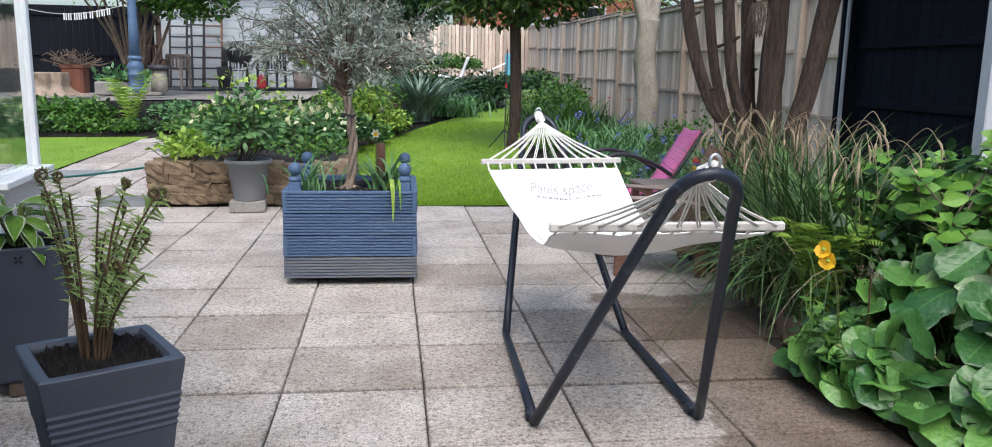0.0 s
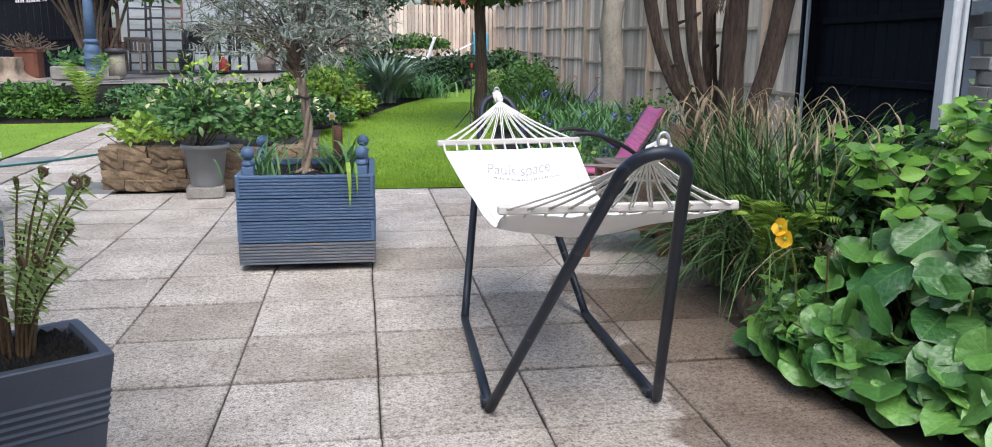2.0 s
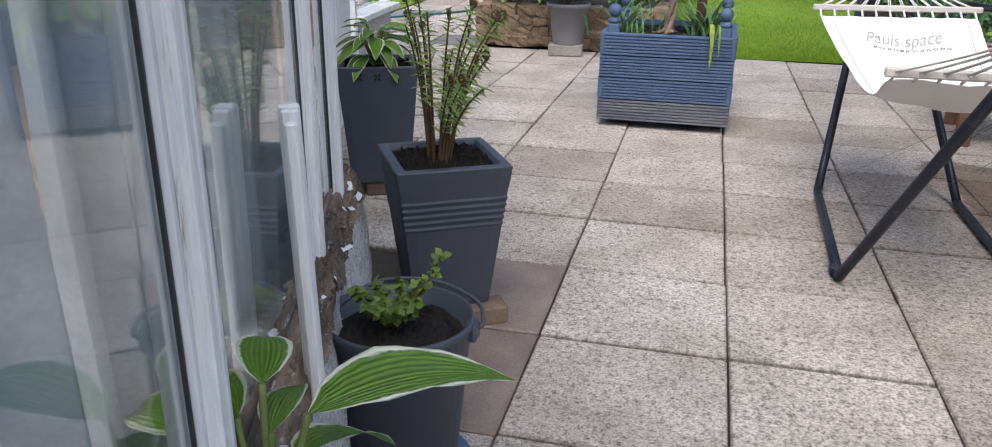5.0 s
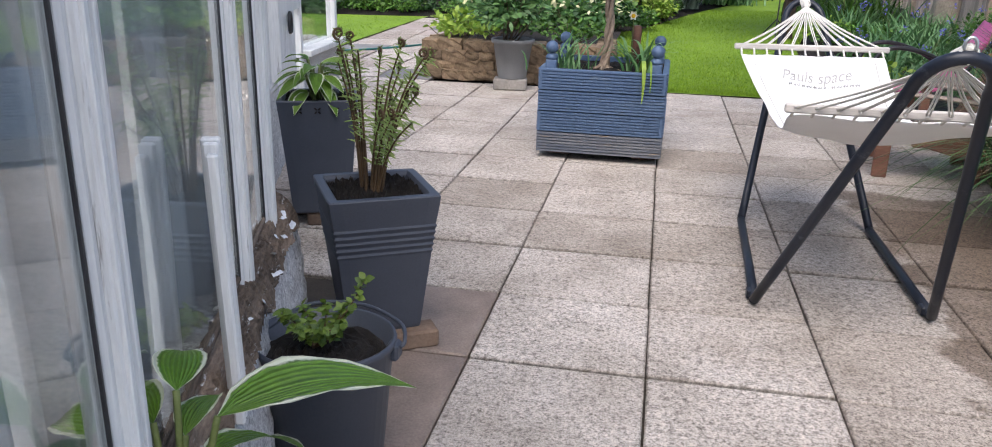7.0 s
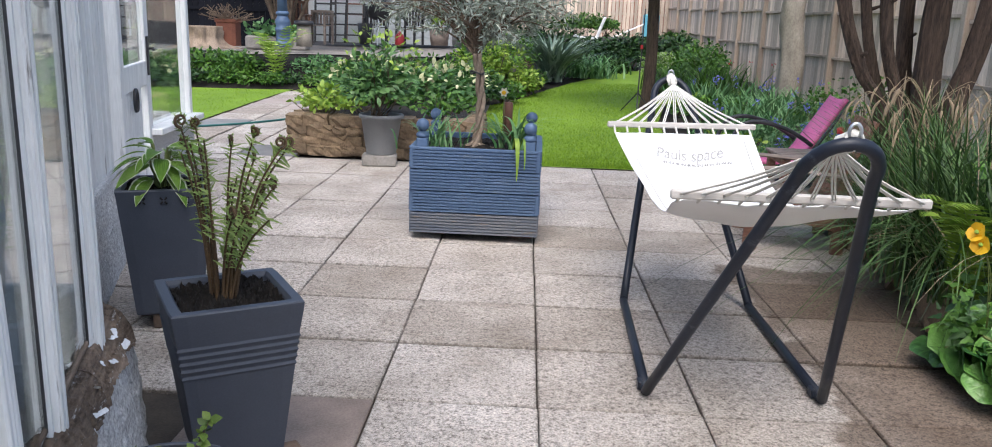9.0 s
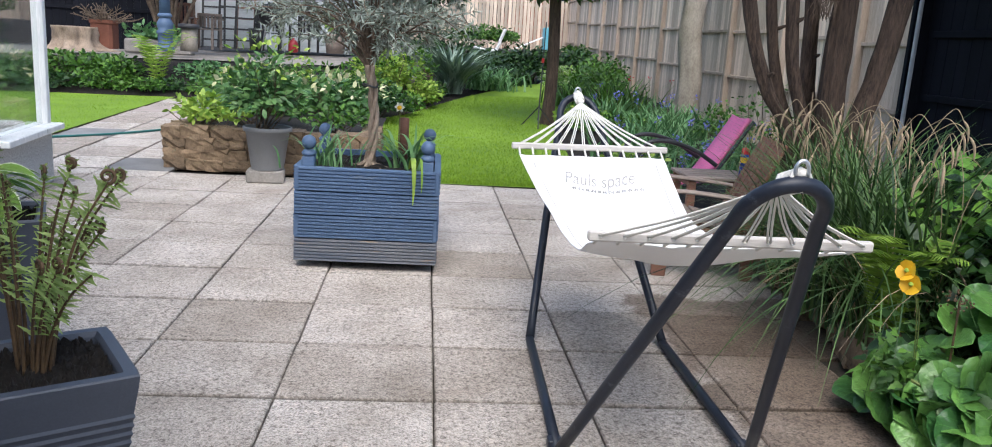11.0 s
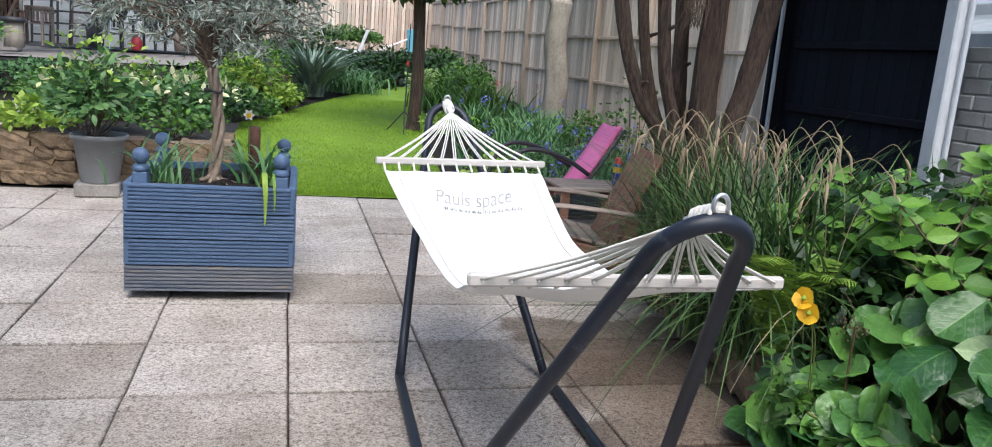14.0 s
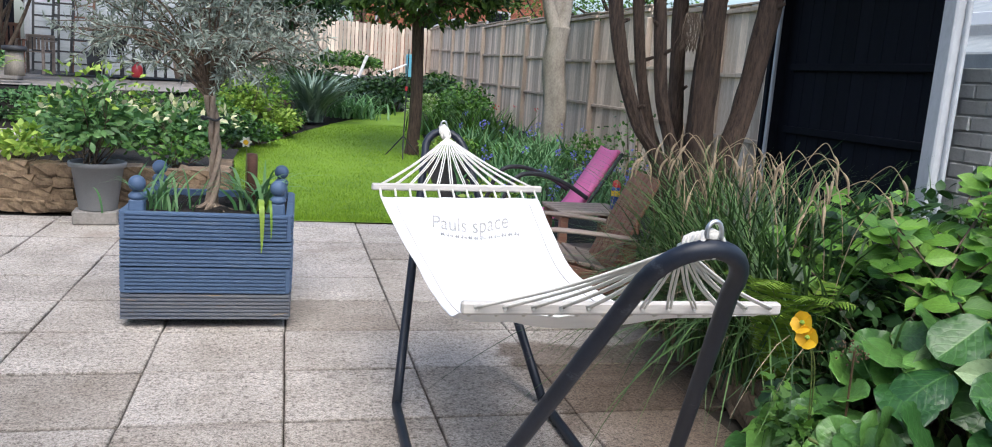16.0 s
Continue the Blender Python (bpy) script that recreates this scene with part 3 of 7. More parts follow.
def timber_fence():
    f = thing("fence", (FENCE_X, 8, 0), "tall weathered grey-brown feather-edge board fence", "fence", kind="structure")
    inv = Matrix.Translation((-FENCE_X, -8, 0))
    joints = [15.05 + 1.93 * k for k in range(-4, 8)]
    rng = random.Random(4)
    for y in joints:
        s = Shape().box((FENCE_X - 0.05, y, fence_top(y) / 2 - 0.05), (0.10, 0.10, fence_top(y) - 0.1), inv, 0.008)
        part("post", s, POST_WOOD, f)
    for i, y0 in enumerate(joints[:-1]):
        y1 = joints[i + 1]
        top = (fence_top(y0) + fence_top(y1)) / 2 + rng.uniform(-0.03, 0.03)
        low = land(FENCE_X, (y0 + y1) / 2) - 0.02
        near = y0 < 17
        boards = Shape()
        count = 13
        tilt = rng.uniform(-0.01, 0.01)
        for k in range(count):
            w = (y1 - y0 - 0.1) / count
            y = y0 + 0.05 + (k + 0.5) * w
            mm = inv @ Matrix.Translation((FENCE_X, y, (top + low) / 2)) @ pose(0, 0, 0, 0, 0, rng.uniform(4, 7)) @ pose(0, 0, 0, math.degrees(tilt) + rng.uniform(-0.2, 0.2))
            bs = Shape().box((0, 0, rng.uniform(-0.01, 0.01)), (0.014, w - 0.004, top - low), mm, 0.003)
            part("board", bs, FENCE_WOOD, f)
        for z in (top - 0.05, top - 0.72, top - 1.38):
            rail = Shape().box((FENCE_X - 0.035, (y0 + y1) / 2, z), (0.035, y1 - y0 - 0.1, 0.045), inv, 0.005)
            part("rail", rail, POST_WOOD, f)
        cap = Shape().box((FENCE_X - 0.012, (y0 + y1) / 2, top + 0.012), (0.06, y1 - y0 - 0.08, 0.022), inv, 0.004)
        part("capping", cap, POST_WOOD, f)


timber_fence()


def far_fence():
    f = thing("fence_far", (0, 29.0, 0.02), "brown close-board fence along the garden's end", "fence", kind="structure")
    rng = random.Random(9)
    x = -2.2
    while x < 4.55:
        top = 3.12 + rng.uniform(-0.03, 0.03)
        part("board", Shape().box((x, rng.choice((0, 0.03)), (top + 1.2) / 2), (0.105, 0.02, top - 1.2), None, 0.004), FENCE_WOOD, f)
        x += 0.125
    for z in (1.6, 2.2, 2.9):
        part("rail", Shape().box((1.2, 0.06, z), (6.8, 0.05, 0.08), None, 0.006), POST_WOOD, f)


far_fence()

# low retaining wall in front of the far fence
s = Shape().box((1.7, 24.4, 0.75), (6.0, 0.22, 0.9), None, 0.02)
tagged(part("retaining_wall", s, surface("dark_block_wall", (0.05, 0.05, 0.05), (0.14, 0.135, 0.13), 4, 50, 0.95, 0.6, each=0)), "low dark retaining wall below the far fence", "wall", kind="structure")
sheet("upper_bed", [-1.4, 1, 4.6], [24.5, 27, 29.6], lambda x, y: 1.17, SOIL, label="raised soil bed below the far fence", category="ground")

# ---- conservatory on the left ----
WALL_M = pose(-1.0, 1.6, 0, 0, 0, 108.97)  # local x runs along the wall, local -y faces the patio


def conservatory():
    wall = thing("wall_conservatory", (-1.0, 1.6, 0), "white timber conservatory wall with peeling paint over roughcast", "wall", turn=108.97, kind="structure")

    def bit(name, c, s, material, label="", b=0.006, parent=None):
        return part(name, Shape().box(c, s, None, b), material, parent or wall, label)

    # roughcast plinth, near stretch and far stretch
    def rough_plinth(x0, x1, y_front, top):
        sh = Shape()
        nx, nz = int((x1 - x0) / 0.03), int(top / 0.03)
        rng = np.random.default_rng(8)
        vs = []
        for k in range(nz + 1):
            for i in range(nx + 1):
                z = top * k / nz
                vs.append((x0 + (x1 - x0) * i / nx, y_front + 0.012 * rng.random() + 0.03 * (k / nz) ** 3, z))
        sh.add(vs, [(j * (nx + 1) + i, j * (nx + 1) + i + 1, (j + 1) * (nx + 1) + i + 1, (j + 1) * (nx + 1) + i) for j in range(nz) for i in range(nx)])
        sh.box(((x0 + x1) / 2, y_front + 0.14, top / 2), (x1 - x0, 0.22, top), None, 0.01)
        return part("plinth", sh, ROUGHCAST, wall, "white roughcast plinth")

    rough_plinth(-2.6, 0.74, -0.075, 0.46)
    rough_plinth(0.74, 4.95, 0.27, 0.50)
    # rotten sill: broken lengths of wood
    rng = random.Random(3)
    x = -2.6
    while x < 0.69:
        ln = min(rng.uniform(0.35, 0.8), 0.72 - x)
        sh = Shape()
        seg = 44
        vs = []
        for i in range(seg + 1):
            xx = x + ln * i / seg
            for yy, zz in ((0.03, 0.555), (-0.012, 0.54), (-0.028, 0.515), (-0.045, 0.485), (-0.050, 0.445), (0.03, 0.445)):
                vs.append((xx, yy + rng.uniform(-0.006, 0.008) + 0.014 * noise.noise((xx * 14, yy * 30, zz * 20)), zz + rng.uniform(-0.006, 0.006) + 0.016 * noise.noise((xx * 9, yy * 30, zz * 20 + 4))))
        sh.add(vs, [(6 * i + j, 6 * i + 6 + j, 6 * i + 6 + (j + 1) % 6, 6 * i + (j + 1) % 6) for i in range(seg) for j in range(6)] + [(5, 4, 3, 2, 1, 0), tuple(6 * seg + j for j in range(6))])
        part("sill", sh, ROT_WOOD, wall, "rotten wooden sill with flaking white paint")
        x += ln
    # curled flakes of white paint left along the sill
    for k in range(13):
        fx = rng.uniform(-1.6, 0.68)
        side = rng.random()
        fm = pose(fx, -0.020 - 0.030 * side, 0.535 - 0.065 * side, 55 * side + rng.uniform(-20, 20), rng.uniform(-15, 15), rng.uniform(-30, 30))
        w, d, c = rng.uniform(0.012, 0.030), rng.uniform(0.005, 0.012), rng.uniform(0.02, 0.3)
        vs = []
        for q in range(5):
            for e in (-1, 0, 1):
                u = q / 4 - 0.5
                vs.append((w * u * 2 * (1 - 0.3 * abs(e) * rng.random()), d * e * (1 - 0.35 * rng.random()), 0.003 + c * w * (2 * u) ** 2 + 0.002 * rng.random()))
        part("paint_flake", Shape().add(vs, [(3 * q + e, 3 * q + e + 1, 3 * q + e + 4, 3 * q + e + 3) for q in range(4) for e in (0, 1)]), WHITE_PAINT, wall, m=fm)
    TOP = 2.35
    # mullions: stepped mouldings
    for c, w, z0 in ((-2.0, 0.11, 0.53), (-0.955, 0.095, 0.53), (-0.02, 0.085, 0.53), (0.45, 0.11, 0.34)):
        m = bit("mullion", (c, 0.02, (z0 + TOP) / 2), (w, 0.045, TOP - z0), WHITE_PAINT, "white mullion with flaking paint")
        bit("moulding", (c, -0.007, (z0 + TOP) / 2), (w * 0.62, 0.014, TOP - z0), WHITE_PAINT, parent=m)
        bit("bead", (c + w * 0.18, -0.016, (z0 + TOP) / 2), (w * 0.16, 0.008, TOP - z0), WHITE_PAINT, parent=m, b=0.005)
        bit("bead", (c - w * 0.18, -0.016, (z0 + TOP) / 2), (w * 0.16, 0.008, TOP - z0), WHITE_PAINT, parent=m, b=0.005)
    bit("head", (-0.9, 0.02, TOP + 0.04), (3.4, 0.10, 0.10), WHITE_PAINT)
    # panes with thin dark putty lines
    for a, b, z0 in ((-1.94, -1.01, 0.56), (-0.90, -0.07, 0.56), (0.03, 0.385, 0.56)):
        p = bit("pane", ((a + b) / 2, 0.008, (z0 + TOP) / 2), (b - a + 0.02, 0.005, TOP - z0), GLASS, "clear old window glass", b=0.001)
        p.visible_shadow = False
        bit("glazing_bar", ((a + b) / 2, 0.012, z0 + 0.004), (b - a, 0.022, 0.016), ROT_WOOD, "rotten strip of the glazing frame")
        for e in (a + 0.008, b - 0.008):
            bit("putty", (e, 0.003, (z0 + TOP) / 2), (0.005, 0.006, TOP - z0), DARK_METAL, b=0.002)
    # recessed stretch with the doorway, then a window facet and the corner
    bit("infill", (0.58, 0.16, 1.17), (0.12, 0.30, 2.34), WHITE_PAINT)
    bit("backing", (2.05, 0.38, 1.17), (2.6, 0.06, 2.34), WHITE_PAINT)
    for q in range(17):
        bit("wall_board", (0.84 + q * 0.152, 0.345, 1.4), (0.138, 0.02, 1.88), WHITE_PAINT)
    bit("door_jamb", (3.38, 0.32, 1.17), (0.08, 0.10, 2.34), WHITE_PAINT)
    bit("door_jamb", (4.60, 0.32, 1.17), (0.16, 0.10, 2.34), WHITE_PAINT)
    return wall


def far_window():
    """The window facet past the door, and the corner."""
    w = thing("window_1", (-2.96, 6.35, 0), "tall white conservatory window above a roughcast plinth", "window", turn=97.0, kind="structure")

    def bit(name, c, s, material, label="", b=0.006, parent=None):
        return part(name, Shape().box(c, s, None, b), material, parent or w, label)

    L = 1.2
    bit("plinth", (L / 2, 0.1, 0.22), (L, 0.2, 0.44), ROUGHCAST, "white roughcast plinth", 0.02)
    bit("window_sill", (L / 2, 0.02, 0.465), (L + 0.04, 0.22, 0.05), WHITE_PAINT)
    bit("frame", (0.04, 0.05, 1.41), (0.08, 0.09, 1.84), WHITE_PAINT)
    bit("frame", (L - 0.04, 0.05, 1.41), (0.08, 0.09, 1.84), WHITE_PAINT)
    bit("frame", (L / 2, 0.05, 2.34), (L, 0.09, 0.06), WHITE_PAINT)
    p = bit("pane", (L / 2, 0.05, 1.40), (L - 0.16, 0.005, 1.82), GLASS, "clear glass", 0.001)
    p.visible_shadow = False
    for k in range(3):
        bit("return_plinth", (L - 0.1, 0.75 + k * 1.1, 0.25), (0.2, 1.1, 0.5), ROUGHCAST, b=0.02)
        bit("return_frame", (L - 0.05, 0.75 + k * 1.1, 1.41), (0.09, 0.08, 1.84), WHITE_PAINT)
    p = bit("pane", (L - 0.05, 1.7, 1.40), (0.005, 3.2, 1.82), GLASS, "clear glass", 0.001)
    p.visible_shadow = False


def room_shell():
    w = thing("wall_room", (-1.0, 1.6, 0), "plain grey-blue inner walls of the conservatory", "wall", turn=108.97, kind="structure")

    def bit(name, c, s, material, b=0.006):
        return part(name, Shape().box(c, s, None, b), material, w)

    # back and roof of the room close the place
    bit("back_wall", (1.6, 3.2, 1.2), (8.6, 0.1, 2.4), INSIDE)
    bit("end_wall", (-2.65, 1.6, 1.2), (0.1, 3.3, 2.4), INSIDE)
    for cx, cy, sx, sy in ((-0.9, 1.6, 3.6, 3.4), (3.2, 1.85, 4.6, 2.9)):
        g = bit("roof_glass", (cx, cy, 2.46), (sx, sy, 0.008), GLASS, 0.001)
        g.visible_shadow = False
        for q in range(6):
            bit("roof_bar", (cx - sx / 2 + sx * (q + 0.5) / 6, cy, 2.47), (0.05, sy, 0.06), WHITE_PAINT)
    bit("floor", (-0.9, 1.65, 0.03), (3.5, 2.9, 0.06), WOOD_OLD)
    bit("floor", (3.2, 1.9, 0.03), (4.6, 2.5, 0.06), WOOD_OLD)


conservatory()
far_window()
room_shell()


def garden_door():
    """A half-glazed door that stands slightly open."""
    d = tagged(new("door_1"), "white half-glazed door with peeling paint and a black lock plate", "door", kind="structure")
    d.matrix_basis = WALL_M @ pose(3.43, 0.30, 0.04, 0, 0, -2)
    W, H = 1.08, 2.05

    def bit(name, c, s, material, label="", parent=None, b=0.005):
        return part(name, Shape().box(c, s, None, b), material, parent or d, label)

    bit("stile", (0.05, 0, H / 2), (0.10, 0.045, H), WHITE_PAINT)
    bit("stile", (W - 0.05, 0, H / 2), (0.10, 0.045, H), WHITE_PAINT)
    for z, h in ((0.1, 0.2), (0.92, 0.16), (H - 0.05, 0.1)):
        bit("rail", (W / 2, 0, z), (W - 0.2, 0.04, h), WHITE_PAINT)
    for k in range(5):
        bit("panel_board", (0.17 + k * 0.14, 0.004, 0.52), (0.136, 0.02, 0.66), WHITE_PAINT)
    p = bit("pane", (W / 2, 0, 1.5), (W - 0.2, 0.005, 1.0), GLASS, b=0.001)
    p.visible_shadow = False
    plate = bit("lock_plate", (W - 0.05, -0.03, 1.03), (0.06, 0.012, 0.26), DARK_METAL, "black iron lock plate")
    part("handle", Shape().tube([(W - 0.05, -0.03, 1.08), (W - 0.05, -0.075, 1.08), (W - 0.15, -0.08, 1.075)], 0.009, 8), DARK_METAL, plate)
    part("horseshoe", Shape().tube([(0.42 + 0.05 * math.cos(a), -0.03, 0.78 + 0.07 * math.sin(a)) for a in np.linspace(-1.1, 4.24, 14)], 0.011, 6), DARK_METAL, d, "black iron horseshoe")


garden_door()

# net curtains inside the windows
for a, b in ((-1.92, -1.0), (-0.88, -0.42), (-0.25, 0.35)):
    sh = Shape()
    n = 48
    vs = []
    for z in (0.3, 0.9, 1.5, 2.3):
        for i in range(n + 1):
            x = a + (b - a) * i / n
            vs.append((x, 0.16 + 0.035 * math.sin(i * 0.9 + a * 3) + 0.02 * math.sin(i * 0.37 + z), z))
    sh.add(vs, [(j * (n + 1) + i, j * (n + 1) + i + 1, (j + 1) * (n + 1) + i + 1, (j + 1) * (n + 1) + i) for j in range(3) for i in range(n)])
    part("curtain", sh, CURTAIN, None, smooth=True, m=WALL_M)
for o in [o for o in scene.objects if o.name.startswith("curtain")]:
    tagged(o, "pale net curtain hanging behind the window", "curtain", "window curtains")

# a loose length of painted trim against the window
trim = thing("loose_trim", (0, 0, 0), "loose white painted window trim resting against the sill", "trim")
trim.matrix_basis = WALL_M @ pose(-0.53, -0.06, 0.45, -1.0, -1, 0)
for k, (dx, w, h) in enumerate(((0, 0.018, 0.53), (0.021, 0.014, 0.545), (0.041, 0.020, 0.55))):
    part("strip", Shape().box((dx, 0.004 * k, h / 2), (w, 0.020 + 0.007 * k, h), None, 0.004), WHITE_PAINT, trim)

# ---- dark open shelter on the right ----


def shelter():
    sh = thing("shelter", (3.5, 5.7, 0), "black-stained timber shelter, boards darkened for shade, with pale grey corner posts", "shelter", kind="structure")

    def bit(name, c, s, material, label="", b=0.006):
        return part(name, Shape().box((c[0] - 3.5, c[1] - 5.7, c[2]), s, None, b), material, sh, label)

    bit("post", (3.735, 5.07, 1.3), (0.085, 0.11, 2.6), TRIM_GREY, "pale grey painted post", 0.01)
    bit("trim", (3.765, 5.0, 1.3), (0.03, 0.03, 2.6), TRIM_GREY)
    bit("post", (3.76, 6.90, 1.3), (0.03, 0.03, 2.6), TRIM_GREY, "pale grey painted post", 0.01)
    rng = random.Random(2)
    y = 5.14
    while y < 6.82:
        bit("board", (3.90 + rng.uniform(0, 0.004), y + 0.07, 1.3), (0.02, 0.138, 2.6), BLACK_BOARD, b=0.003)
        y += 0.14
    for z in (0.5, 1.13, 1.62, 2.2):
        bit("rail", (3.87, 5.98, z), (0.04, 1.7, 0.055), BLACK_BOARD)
    # unseen roof and side wall, added to keep light off the boards
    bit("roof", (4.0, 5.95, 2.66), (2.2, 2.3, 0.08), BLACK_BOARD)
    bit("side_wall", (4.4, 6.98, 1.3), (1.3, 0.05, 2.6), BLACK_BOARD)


shelter()


def block_wall():
    """Pale painted blocks of the boundary behind the shelter."""
    w = thing("wall_blocks", (4.7, 3.5, 0), "pale grey painted block boundary wall", "wall", kind="structure")
    block = Shape().box((0, 0, 0), (0.12, 0.232, 0.102), None, 0.008).mesh("block", BLOCK)
    rng = random.Random(6)
    for r in range(15):
        for k in range(17):
            ob = new("block", block)
            ob.parent = w
            ob.matrix_basis = pose(rng.uniform(-0.006, 0.006), -1.6 + k * 0.242 + (r % 2) * 0.121, 0.055 + r * 0.112)
    part("mortar", Shape().box((0.01, 0.35, 0.84), (0.10, 4.2, 1.67), None, 0.002), BLOCK, w)


block_wall()

# ---- hammock and stand ----


def smooth_path(pts, n=8, closed=False):
    """Catmull-Rom through pts."""
    p = [np.array(q, float) for q in pts]
    out = []
    for i in range(len(p) - 1):
        a, b, c, d = p[max(i - 1, 0)], p[i], p[i + 1], p[min(i + 2, len(p) - 1)]
        for k in range(n):
            t = k / n
            out.append(0.5 * (2 * b + (c - a) * t + (2 * a - 5 * b + 4 * c - d) * t * t + (3 * b - a - 3 * c + d) * t ** 3))
    out.append(p[-1])
    return np.array(out)


def hammock_stand():
    st = thing("hammock_stand", (0.73, 3.55, 0), "dark navy tubular steel hammock stand on the paving", "hammock stand")
    R, o = 0.0200, np.array((0.73, 3.55, 0))

    def arch(y_top, y_base, name):
        zt, cr, hw = 1.075, 0.105, 0.105
        near_foot = y_base < 3.5
        foot_l = np.array((0.41 if near_foot else 0.446, y_base, 0.022))
        foot_r = np.array((1.07 if near_foot else 1.075, y_base, 0.022))
        sh_l = np.array((0.775 - hw, y_top + 0.09 * np.sign(y_base - y_top), zt - cr))
        sh_r = np.array((0.775 + hw, y_top + 0.09 * np.sign(y_base - y_top), zt - cr))
        left = [foot_l + (sh_l - foot_l) * t for t in np.linspace(0, 1, 7)]
        right = [sh_r + (foot_r - sh_r) * t for t in np.linspace(0, 1, 7)]
        top = []
        for a in np.linspace(math.pi, 0, 15)[1:-1]:
            k = math.sin(a)
            top.append(np.array((0.775 + hw * math.cos(a), y_top + 0.09 * np.sign(y_base - y_top) * (1 - k), zt - cr + cr * k)))
        pts = np.array(left + top + right)
        return part(name, Shape().tube(pts - o, R, 12), STEEL_NAVY, st, smooth=True)

    near = arch(2.32, 3.03, "arch")
    far = arch(5.17, 4.10, "arch")
    for x0, x1 in ((0.41, 0.446), (1.07, 1.075)):
        part("base_rail", Shape().tube(np.array([(x0, 3.03, 0.022), (x0 * 0.6 + x1 * 0.4, 3.4, 0.022), (x1, 4.10, 0.022)]) - o, R, 12), STEEL_NAVY, st, smooth=True)
        part("foot_bracket", Shape().box((x0 - o[0], 3.10 - o[1], 0.02), (0.05, 0.05, 0.036), None, 0.004), STEEL_NAVY, st)
    for y, ar in ((2.32, near), (5.17, far)):
        part("eye_bolt", Shape().tube(smooth_path([np.array((0.775 + 0.016 * math.cos(a), y, 1.105 + 0.024 * math.sin(a))) - o for a in np.linspace(-0.4, 3.54, 9)], 3), 0.005, 8), STEEL, ar, "galvanised eye bolt", smooth=True)


hammock_stand()

BAR_NEAR = (np.array((0.375, 2.695, 0.850)), np.array((1.175, 2.665, 0.856)))
BAR_FAR = (np.array((0.355, 4.535, 0.862)), np.array((1.145, 4.595, 0.868)))


